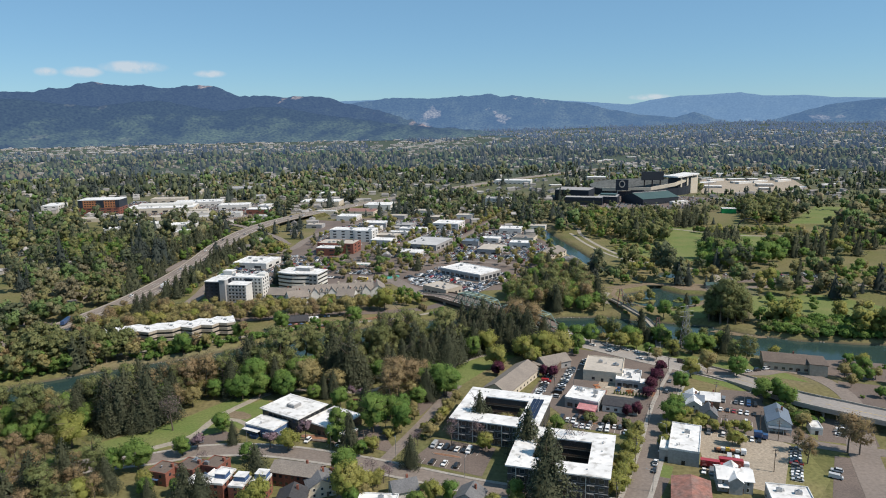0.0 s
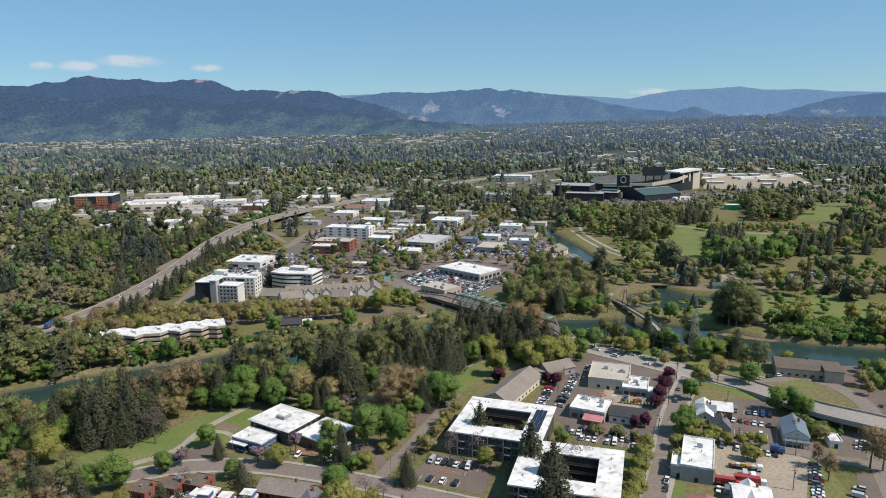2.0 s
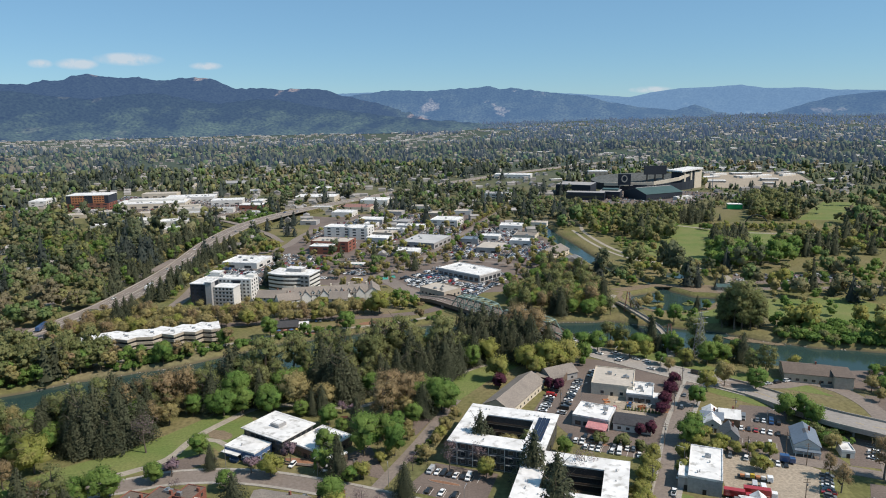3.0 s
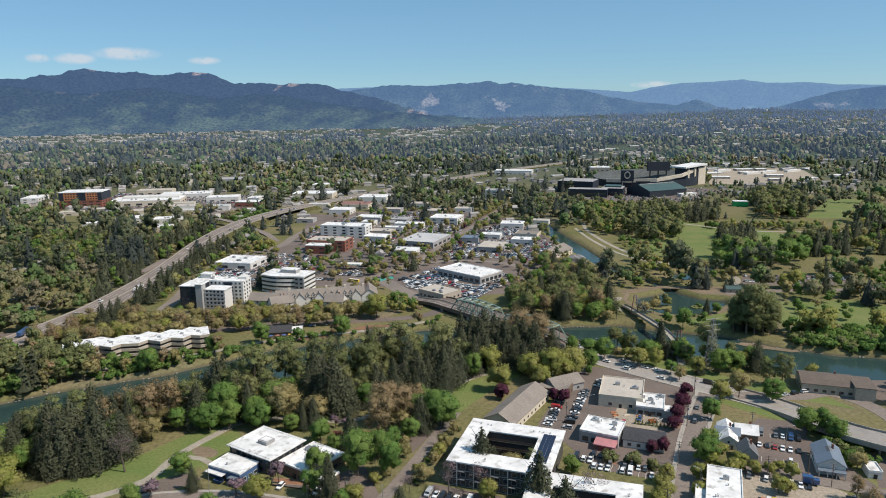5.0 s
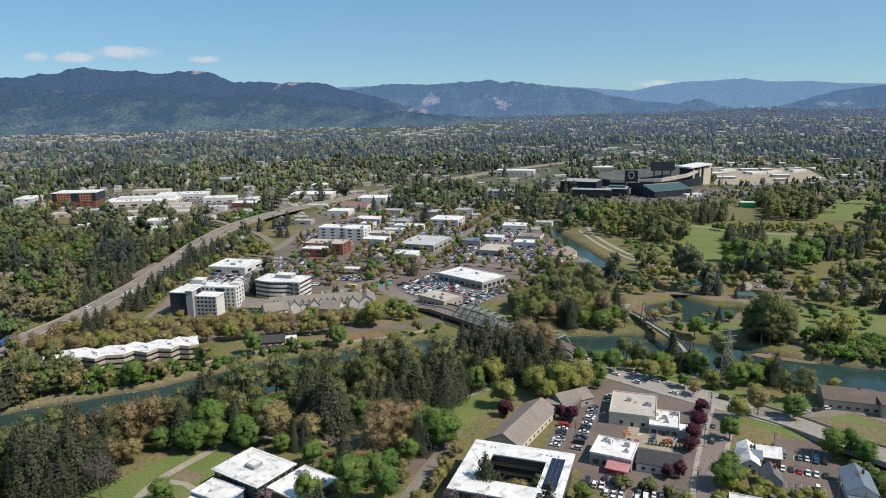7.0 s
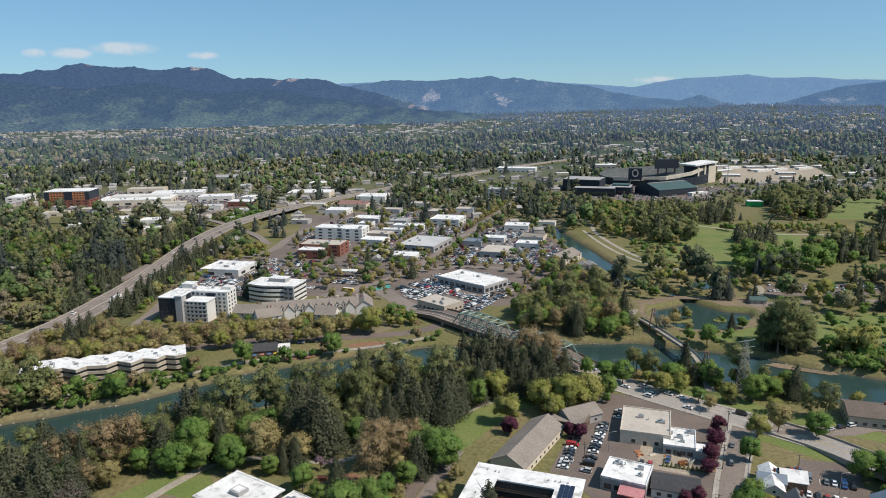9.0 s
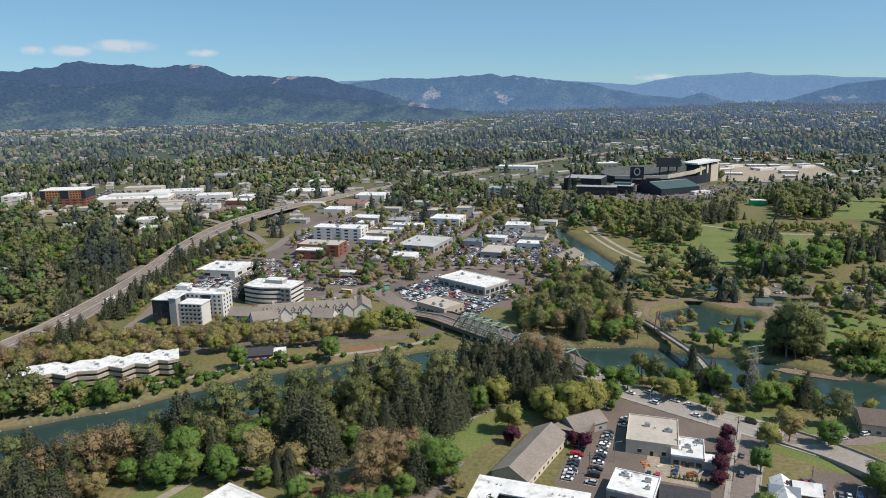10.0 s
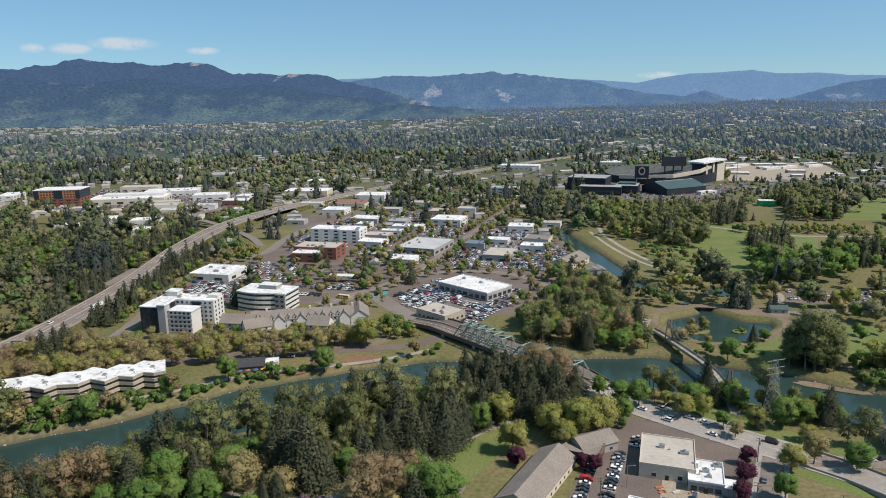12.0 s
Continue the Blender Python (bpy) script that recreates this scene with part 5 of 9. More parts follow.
flat("grey workshop", -122, 941, 34, 24, 5.5, -12, G, WR, name="workshop")
flat("white-roofed shop", -119, 902, 16, 16, 5.5, -12, W, WR, name="shop")
flat("white-roofed hall", -141, 1130, 44, 38, 8.0, -6, W, WR, name="hall")
flat("red-walled store with white roof", -328, 1088, 38, 26, 7.0, -4, M_BRICK, WR, name="shop")
flat("white store", -330, 1124, 18, 26, 8.5, -4, W, WR, name="shop")
flat("large cream store with white roof", -246, 1175, 66, 40, 9.0, -2, C, WR, name="shop")
flat("white block", -261, 1300, 26, 30, 9.0, -2, W, WR, name="shop")
flat("white-roofed store", -444, 945, 34, 28, 6.0, 10, W, WR, name="shop")
flat("white-roofed store", -390, 936, 36, 24, 6.0, 10, W, WR, name="shop")
flat("white-roofed store", -369, 872, 20, 22, 6.0, 10, C, WR, name="shop")
flat("long white roof of a store", -475, 908, 24, 16, 5.0, 6, W, WR, name="shop")
flat("cream shop row", -385, 1008, 40, 22, 6.5, 8, C, WR, name="shop")
flat("white clinic building", -690, 1130, 26, 46, 11.0, 12, W, WR, 3, "fr", name="clinic")
t = flat("broad shopping centre with white roofs", -500, 1120, 104, 54, 8.0, 12, C, WR, 1, "fr", 7, 4.0, 3.0, units=12, name="shopping_centre")
part("upper_roof", box(bmesh.new(), -40, 46, 2, 24, 8.0, 11.0), M_WHITE_WALL, t)
flat("white-roofed annexe of the shopping centre", -470, 1200, 80, 40, 7.0, 12, W, WR, units=8, name="shopping_centre")
flat("cream shop group", -581, 1410, 68, 50, 6.0, 6, C, TR, name="shop")
flat("grey shop group", -473, 1440, 44, 50, 7.0, 4, G, GR, name="shop")
flat("white office among trees", 57, 1165, 40, 26, 12.0, -16, W, GR, 3, "fr", 4.0, 2.4, 1.6, name="office_building")
flat("long white-roofed hall", 109, 1550, 80, 36, 8.0, -12, W, WR, name="hall")
house("brown-roofed lodge with gabled porch", 90, 716, 20, 38, 5.5, 4.6, -32, M_CREAM_WALL, M_SHINGLE, "y", 2, "fr", 6.0, 2.4, 1.3, False, False, "lodge", "building")
# red and orange clinic
t = flat("orange and red brick hospital with dark stair towers", -585, 1090, 62, 38, 12.0, 8, M_BRICK, WR, 3, "fr", 4.0, 2.6, 1.6, units=2, name="hospital", category="hospital")
for x0, x1, m in ((-31.2, -24, M_NAVY_WALL), (-24, -4, M_ORANGE), (-4, 8, M_NAVY_WALL), (8, 25, M_ORANGE), (25, 31.2, M_NAVY_WALL)):
    part("upper_wall", box(bmesh.new(), x0, x1, -19.2, 19.2, 12.0, 24.0), m, t)
part("upper_roof", box(bmesh.new(), -31.6, 31.6, -19.6, 19.6, 24.0, 24.8), M_WHITE_ROOF, t)
for k in range(3):
    for x in range(-22, 24, 4):
        if not (-5 < x < 9):
            part("window", box(bmesh.new(), x, x + 2.4, -19.3, -19.2, 13.5 + 3.6 * k, 15.2 + 3.6 * k), M_GLASS, t)

M_SEATS = surface("worn_bench_seating", (0.095, 0.100, 0.098), (0.060, 0.070, 0.066), 0.8, fine=0.25, broad=0.03, spread=0.35)
# stadium: dark training blocks, seating bowl, tall stand with a white canopy
t = thing("stadium", 0, 0, 0, 0, "dark stadium with stands, scoreboards and a tall white-roofed press tower", "stadium")
for x, y, w, d, h, rz in ((197, 1238, 60, 50, 19, -22), (201, 1165, 62, 22, 12.5, -15), (246, 1186, 34, 40, 12, -18)):
    FOOT.append((x, y, w / 2, d / 2, rz))
    at = pose(x, y, 0, 0, 0, rz)
    o = part("dark_block", box(bmesh.new(), -w / 2, w / 2, -d / 2, d / 2, -0.5, h), M_NAVY_WALL, t, at=at)
    part("block_roof", box(bmesh.new(), -w / 2 + 0.5, w / 2 - 0.5, -d / 2 + 0.5, d / 2 - 0.5, h, h + 0.4), M_GREY_ROOF, o)
    part("glazing", box(bmesh.new(), -w / 2 + 2, w / 2 - 2, -d / 2 - 0.06, -d / 2, h * 0.35, h * 0.55), M_GLASS, o)
part("roof_frame", box(bmesh.new(), -12, 14, -10, 10, 12.5, 15.0), M_GREEN_METAL, t, "green roof structure", at=pose(246, 1190, 0, 0, 0, -18))
FOOT.append((340, 1345, 100, 82, 20))
n, rim = 48, []
seats, shell = bmesh.new(), bmesh.new()
for k in range(9):
    r = []
    for i in range(n):
        a = i * math.tau / n
        f = 0.40 + 0.38 * (0.5 + 0.5 * math.sin(a)) + 0.22 * (0.5 + 0.5 * math.cos(a))
        r.append(seats.verts.new((338 + (44 + k * 6.4) * math.cos(a), 1345 + (32 + k * 5.2) * math.sin(a), 1 + k * 2.7 * f)))
    if rim:
        for i in range(n):
            seats.faces.new((rim[i], rim[(i + 1) % n], r[(i + 1) % n], r[i]))
    rim = r
up = [shell.verts.new(v.co) for v in rim]
low = [shell.verts.new((v.co.x, v.co.y, -0.5)) for v in rim]
for i in range(n):
    shell.faces.new((up[i], up[(i + 1) % n], low[(i + 1) % n], low[i]))
part("seating_bowl", seats, M_SEATS, t, "grey rows of seating")
part("outer_wall", shell, M_NAVY_WALL, t)
part("rim_wall", ribbon(bmesh.new(), [Vector(v) for v in ((258, 1300, 11), (290, 1280, 12), (340, 1271, 14), (390, 1290, 20), (420, 1316, 27))], -1.2, 1.2, -3, 3), M_CREAM_WALL, t, "pale curving rim of the stand")
part("scoreboard", box(bmesh.new(), -11, 11, -1.5, 1.5, 14, 33), M_NAVY_WALL, t, "black scoreboard", at=pose(284, 1254, 0, 0, 0, -10))
ring = bmesh.new()
loops = [[ring.verts.new((f * 4.5 * math.cos(i * math.tau / 28), y, 25 + f * 5.5 * math.sin(i * math.tau / 28))) for i in range(28)] for f, y in ((0.82, -1.5), (0.82, -1.9), (1.18, -1.9), (1.18, -1.5))]
for p, q in zip(loops, loops[1:] + loops[:1]):
    for i in range(28):
        ring.faces.new((p[i], p[(i + 1) % 28], q[(i + 1) % 28], q[i]))
part("scoreboard_ring", ring, M_TAN_ROOF, t, at=pose(284, 1254, 0, 0, 0, -10))
for s in (-9, 9):
    part("scoreboard_leg", box(bmesh.new(), s - 0.8, s + 0.8, -1, 1, -0.5, 14), M_DARK_STEEL, t, at=pose(284, 1254, 0, 0, 0, -10))
part("press_tower", box(bmesh.new(), -28, 22, -12, 12, -0.5, 30), M_NAVY_WALL, t, at=pose(415, 1325, 0, 0, 0, 35))
part("canopy", box(bmesh.new(), -34, 27, -17, 17, 33.5, 36), M_WHITE_ROOF, t, "white canopy roof", at=pose(415, 1325, 0, 0, -3, 35))
for x in (-22, -4):
    part("pier", box(bmesh.new(), x - 2, x + 2, -14, -11.9, -0.5, 32), M_CREAM_WALL, t, "pale concrete pier", at=pose(415, 1325, 0, 0, 0, 35))
part("end_wall", box(bmesh.new(), 22, 27, -13, 13, -0.5, 33), M_CREAM_WALL, t, at=pose(415, 1325, 0, 0, 0, 35))
part("front_panel", box(bmesh.new(), 6, 22, -13.5, -12, -0.5, 31), M_CREAM_WALL, t, at=pose(415, 1325, 0, 0, 0, 35))
part("scoreboard", box(bmesh.new(), -22, 22, -2, 2, 20, 37), M_NAVY_WALL, t, "wide black video board", at=pose(372, 1380, 0, 0, 0, 6))
for x in (-16, 0, 16):
    part("scoreboard_leg", box(bmesh.new(), x - 1, x + 1, -1, 1, 0, 20), M_DARK_STEEL, t, at=pose(372, 1380, 0, 0, 0, 6))
for x, y in ((250, 1420), (300, 1440), (360, 1440), (280, 1270), (455, 1300)):
    m = thing("floodlight", x, y, 0, 0, "tall steel floodlight mast beside the stadium", "floodlight", "stadium floodlights")
    part("mast", bar(bmesh.new(), (0, 0, -0.5), (0, 0, 42), 0.6, 6, 0.35), M_STEEL, m)
    part("lamp_bank", box(bmesh.new(), -3, 3, -0.4, 0.4, 42, 45), M_STEEL, m)
house("practice hall with dark green metal roof", 316, 1184, 78, 54, 10.0, 8.0, 28, M_NAVY_WALL, M_GREEN_METAL, "x", 1, "f", 4.0, 2.2, 2.6, False, False, "practice_hall", "sports hall")
part("skylight_strip", box(bmesh.new(), -37, 37, -1.2, 1.2, 18.0, 18.6), M_GREY_ROOF, bpy.data.objects["practice_hall"])
flat("low white-roofed annexe of the practice hall", 358, 1160, 32, 9, 4.5, 28, W, WR, units=0, name="annexe")
flat("white-roofed stand behind the bowl", 278, 1470, 40, 26, 20.0, -8, M_TAN_WALL, WR, 3, "f", units=0, name="grandstand")
flat("bright green equipment shed with white roof", 398, 1046, 20, 14, 7.0, -12, M_GREEN_PAINT, WR, 1, "", units=0, name="shed")
for i, (x, y) in enumerate(((600, 1500), (640, 1520), (700, 1540), (560, 1560))):
    flat("long white tent on the bare lot", x, y, 44, 9, 4.0, 30, W, WR, 1, "", units=0, name="tent", category="tent", group="tents on the bare lot")
house("green-roofed park kiosk", 212, 581, 11, 7, 3.0, 1.8, -6, M_TAN_WALL, M_GREEN_METAL, "x", 1, "f", 3.0, 1.2, 1.0, True, False, "kiosk", "kiosk")

# more flat roofs of the near shopping streets
for x, y, w, d, h, a in ((-560, 1005, 30, 18, 5, 8), (-520, 1030, 40, 20, 6, 10), (-455, 1010, 34, 22, 6, 10), (-420, 1050, 46, 24, 6.5, 12), (-360, 1050, 26, 20, 6, 8), (-345, 965, 24, 18, 5, 8), (-440, 1075, 60, 16, 7, 12), (-390, 1150, 50, 30, 7, 10), (-545, 1250, 60, 30, 7, 8), (-400, 1290, 40, 26, 6, 6), (-300, 1020, 24, 16, 5, 4), (-205, 930, 22, 16, 5, -6), (-215, 1060, 30, 18, 6, -4), (-100, 1010, 26, 18, 5.5, -10), (-60, 1060, 34, 20, 6, -10), (0, 1010, 24, 18, 5.5, -12), (96, 905, 22, 16, 5, -14)):
    flat("flat-roofed shop in the shopping streets", x, y, w, d, h, a, (M_WHITE_WALL, M_CREAM_WALL, M_GREY_WALL)[int(x) % 3], (M_WHITE_ROOF, M_WHITE_ROOF, M_TAN_ROOF)[int(y) % 3], 1, "f", 6, 3.0, 1.8, False, 1, name="shop")

# ---------------------------------------------------------------- road bridge with two green truss spans
BR0, BR1 = Vector((-36, 566, 0.4)), Vector((66, 455, 0.4))
br_dir = (BR1 - BR0).normalized()
br_len = (BR1 - BR0).length
br_turn = math.degrees(math.atan2(br_dir.y, br_dir.x))
bridge = thing("road_bridge", BR0.x, BR0.y, 0, br_turn, "concrete and steel road bridge with pale green truss spans", "bridge")
ROADS["bridge"] = ([(BR0.x, BR0.y), (BR1.x, BR1.y)], 16.0)
DECK = 3.4


def deck_z(s):
    return 0.2 + DECK * min(1, s / 28, (br_len - s) / 20)


bm = bmesh.new()
dl = [Vector((s, 0, deck_z(s))) for s in np.linspace(0, br_len, 40)]
part("deck", ribbon(bmesh.new(), dl, -10.5, 10.5, -1.3, 0.0), M_ASPHALT, bridge)
for off in (-10.3, 10.3):
    part("parapet", ribbon(bmesh.new(), dl, off - 0.15, off + 0.15, 0, 1.0), M_BROWN_WALL, bridge, "weathered brown railing")
part("median", ribbon(bmesh.new(), dl, -1.0, -0.6, 0, 0.8), M_TAN_WALL, bridge)
for off in (-9.4, -4.7, 0.0, 4.7, 9.4):
    part("girder", ribbon(bmesh.new(), dl, off - 0.3, off + 0.3, -2.9, -1.3), M_DARK_STEEL, bridge, "dark steel girder under the deck")
for off in (3.0, 6.6):
    part("lane_line", ribbon(bmesh.new(), dl, off - 0.1, off + 0.1, -0.02, 0.01), M_LINE, bridge)
for s in (40, 68, 96, 122):
    part("pier", box(bmesh.new(), s - 1.2, s + 1.2, -10, 10, -8, deck_z(s) - 1.3), M_CONCRETE, bridge)
for s in (0, br_len):
    part("abutment", box(bmesh.new(), s - 5, s + 5, -10.4, 10.4, -7, -0.3), M_CONCRETE, bridge)


def truss(s0, s1, y, height, panels):
    """One side of a truss: rising end posts, top and bottom chords and crossing diagonals, each a member."""
    step = (s1 - s0) / panels
    zt = [DECK + 0.4 + height * (0 if i in (0, panels) else (0.78 + 0.22 * math.sin(math.pi * i / panels))) for i in range(panels + 1)]
    whole = part("truss", ribbon(bmesh.new(), [Vector((s0, y, DECK + 0.3)), Vector((s1, y, DECK + 0.3))], -0.3, 0.3, -0.25, 0.25), M_TEAL_STEEL, bridge, "pale green steel truss")
    for i in range(panels):
        a, b = s0 + i * step, s0 + (i + 1) * step
        part("top_chord", bar(bmesh.new(), (a, y, zt[i]), (b, y, zt[i + 1]), 0.48), M_TEAL_STEEL, whole)
        if 0 < i:
            part("post", bar(bmesh.new(), (a, y, DECK + 0.3), (a, y, zt[i]), 0.30), M_TEAL_STEEL, whole)
        if 0 < i < panels - 1:
            part("diagonal", bar(bmesh.new(), (a, y, zt[i]), (b, y, DECK + 0.3), 0.26), M_TEAL_STEEL, whole)
            part("diagonal", bar(bmesh.new(), (a, y, DECK + 0.3), (b, y, zt[i + 1]), 0.26), M_TEAL_STEEL, whole)
    return zt


for s0, s1 in ((50, 98), (98, 150)):
    n = 7
    for y in (-1.6, -9.8):
        zt = truss(s0, s1, y, 9.8, n)
    for i in range(1, n):
        x, z = s0 + (s1 - s0) * i / n, zt[i]
        part("top_brace", bar(bmesh.new(), (x, -9.8, z), (x, -1.6, z), 0.32), M_TEAL_STEEL, bridge)
        if i < n - 1:
            x2, z2 = s0 + (s1 - s0) * (i + 1) / n, zt[i + 1]
            part("sway_brace", bar(bmesh.new(), (x, -9.8, z), (x2, -1.6, z2), 0.22), M_TEAL_STEEL, bridge)

# ---------------------------------------------------------------- footbridge on two masts
fb = smooth_line([Vector(q) for q in ((117, 545, 0.2), (119, 528, 2.2), (121, 512, 3.2), (124.5, 494, 3.6), (128, 476, 3.6), (129, 457, 3.2), (127, 440, 2.0), (124, 424, 0.2))], 4)
t = thing("footbridge", 0, 0, 0, 0, "slim pale concrete footbridge hung from two rust-red masts", "bridge")
part("deck", ribbon(bmesh.new(), fb, -2.2, 2.2, -0.5, 0.0), M_PATH, t)
for off in (-2.1, 2.1):
    part("railing", ribbon(bmesh.new(), fb, off - 0.05, off + 0.05, 0.0, 1.05), M_STEEL, t)
for x, y, lean in ((120, 518, 1), (127, 441, -1)):
    for s in (-1, 1):
        part("mast", bar(bmesh.new(), (x + s * 3.2, y, -4), (x + s * 0.6, y + 0.6 * lean, 15.5), 0.36, 8), M_RED_STEEL, t, "rust-red steel mast")
    part("mast_tie", bar(bmesh.new(), (x - 1.4, y + 0.4 * lean, 10), (x + 1.4, y + 0.4 * lean, 10), 0.2, 6), M_RED_STEEL, t)
    for dy in (-30, -22, -14, 14, 22, 30):
        yy = y + dy
        near = min(fb, key=lambda q: abs(q.y - yy))
        for s in (-1, 1):
            part("cable", bar(bmesh.new(), (x + s * 0.6, y, 15.2), (near.x + s * 2.0, near.y, near.z + 0.1), 0.06, 4), M_STEEL, t)

# ---------------------------------------------------------------- hills and clouds, far behind everything
def ridge(name, crest, r0, r1, material, base, label, rough=26.0, seed=1.0, rows=26, cols=300):
    """Hills as a height field between two distances from the valley; crest: compass angle and height of the skyline."""
    ca, ch = [c[0] for c in crest], [c[1] for c in crest]
    az = np.linspace(ca[0], ca[-1], cols)
    top = np.interp(az, ca, ch)
    verts = np.zeros((rows + 3, cols, 3))
    for j in range(rows + 3):
        s = min(j / rows, 1.0)
        back = max(0, j - rows)
        r = r0 + (r1 - r0) * s + 40 * back
        for i in range(cols):
            a = radians(az[i])
            x, y = r * math.sin(a), 60 + r * math.cos(a)
            spur = 0.9 * noise.fractal(Vector((az[i] * 0.16 + seed, s * 1.3, seed)), 1.0, 2.1, 4)
            f = s ** 1.25
            z = base + (top[i] - base) * f + spur * rough * 4 * f * (1 - f) * 1.7
            z += noise.fractal(Vector((az[i] * 1.9, s * 2.0, seed + 4)), 0.8, 2.2, 4) * rough * 0.22 * f
            verts[j, i] = (x, y, z - back * 60)
    k = np.arange((rows + 3) * cols).reshape(rows + 3, cols)
    q = np.stack([k[:-1, :-1], k[:-1, 1:], k[1:, 1:], k[1:, :-1]], -1).reshape(-1, 4)
    me = np_mesh(name, verts.reshape(-1, 3), q)
    solid(name, me, material, label, "hills")


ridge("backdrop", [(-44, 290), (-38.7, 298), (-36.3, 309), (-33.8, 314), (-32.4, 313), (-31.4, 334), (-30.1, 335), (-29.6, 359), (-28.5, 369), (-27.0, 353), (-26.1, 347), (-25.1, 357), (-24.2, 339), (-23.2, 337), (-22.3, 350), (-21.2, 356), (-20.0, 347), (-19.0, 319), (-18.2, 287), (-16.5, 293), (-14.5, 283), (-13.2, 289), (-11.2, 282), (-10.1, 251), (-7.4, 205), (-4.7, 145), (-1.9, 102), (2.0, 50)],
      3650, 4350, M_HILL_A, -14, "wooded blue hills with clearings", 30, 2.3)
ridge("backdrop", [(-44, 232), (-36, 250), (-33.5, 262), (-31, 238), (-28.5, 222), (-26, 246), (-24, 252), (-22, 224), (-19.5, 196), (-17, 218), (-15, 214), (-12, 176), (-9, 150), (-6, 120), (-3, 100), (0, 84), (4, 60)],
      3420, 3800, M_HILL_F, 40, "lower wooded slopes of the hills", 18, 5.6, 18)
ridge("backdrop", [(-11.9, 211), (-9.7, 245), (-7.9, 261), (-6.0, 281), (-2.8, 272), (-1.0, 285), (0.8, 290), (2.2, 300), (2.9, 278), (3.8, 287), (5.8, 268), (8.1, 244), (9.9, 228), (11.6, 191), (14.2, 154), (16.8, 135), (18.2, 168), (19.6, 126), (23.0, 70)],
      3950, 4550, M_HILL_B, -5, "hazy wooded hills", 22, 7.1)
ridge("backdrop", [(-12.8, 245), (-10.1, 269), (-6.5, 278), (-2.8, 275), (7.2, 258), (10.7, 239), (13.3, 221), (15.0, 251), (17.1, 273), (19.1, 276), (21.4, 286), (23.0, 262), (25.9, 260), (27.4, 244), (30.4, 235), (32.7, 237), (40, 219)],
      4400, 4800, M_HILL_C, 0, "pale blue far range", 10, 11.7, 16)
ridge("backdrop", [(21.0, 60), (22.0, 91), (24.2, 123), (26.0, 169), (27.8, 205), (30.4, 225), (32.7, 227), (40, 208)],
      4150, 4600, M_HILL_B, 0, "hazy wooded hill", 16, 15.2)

M_CLOUD = bpy.data.materials.new("cloud")
M_CLOUD.use_nodes = True
nt = M_CLOUD.node_tree
nt.nodes.remove(nt.nodes["Principled BSDF"])
em = nt.nodes.new("ShaderNodeEmission")
em.inputs[0].default_value, em.inputs[1].default_value = (0.80, 0.86, 0.93, 1), 0.80
tp = nt.nodes.new("ShaderNodeBsdfTransparent")
mx = nt.nodes.new("ShaderNodeMixShader")
tc = nt.nodes.new("ShaderNodeTexCoord")
mp = nt.nodes.new("ShaderNodeMapping")
mp.inputs["Location"].default_value, mp.inputs["Scale"].default_value = (-1, -1, 0), (2, 2, 0)
nt.links.new(tc.outputs["Generated"], mp.inputs[0])
gr = nt.nodes.new("ShaderNodeTexGradient")
gr.gradient_type = "SPHERICAL"
nt.links.new(mp.outputs[0], gr.inputs[0])
ad = nt.nodes.new("ShaderNodeMath")
ad.operation = "MULTIPLY"
nt.links.new(gr.outputs["Fac"], ad.inputs[0])
nt.links.new(noise_fac(nt, 0.012, 0.0, 2.2, 6.0), ad.inputs[1])
cl = nt.nodes.new("ShaderNodeClamp")
cl.inputs["Max"].default_value = 0.75
nt.links.new(ad.outputs[0], cl.inputs[0])
nt.links.new(cl.outputs[0], mx.inputs[0])
nt.links.new(tp.outputs[0], mx.inputs[1])
nt.links.new(em.outputs[0], mx.inputs[2])
nt.links.new(mx.outputs[0], nt.nodes["Material Output"].inputs[0])
for az, z, w, h in ((-31.4, 450, 150, 60), (-29.1, 452, 260, 75), (-25.6, 486, 430, 90), (-20.2, 450, 230, 55), (14.8, 268, 300, 50)):
    me = np_mesh("backdrop", np.array([(-w / 2, -h / 2, 0), (w / 2, -h / 2, 0), (w / 2, h / 2, 0), (-w / 2, h / 2, 0)]), np.array([[0, 1, 2, 3]]))
    me.materials.append(M_CLOUD)
    ob = tagged(new("backdrop", me), "thin white cloud low over the hills", "cloud", kind="structure")
    a = radians(az)
    ob.matrix_basis = pose(4830 * math.sin(a), 60 + 4830 * math.cos(a), z, 90, 0, -az)

# ---------------------------------------------------------------- vehicles
PAINTS = {"white": (0.78, 0.78, 0.77), "silver": (0.48, 0.49, 0.50), "grey": (0.16, 0.165, 0.17), "black": (0.02, 0.02, 0.022), "blue": (0.03, 0.08, 0.20), "red": (0.36, 0.03, 0.03)}
M_PAINT = {}
for k, c in PAINTS.items():
    m, nt, bs = nodes_of(k + "_car_paint")
    nt.links.new(bright(nt, mix_col(nt, 0.0, c, c), noise_fac(nt, 3.0, 0.9, 1.08)), bs.inputs["Base Color"])
    bs.inputs["Roughness"].default_value = 0.28
    bs.inputs["Coat Weight"].default_value = 0.6
    M_PAINT[k] = m

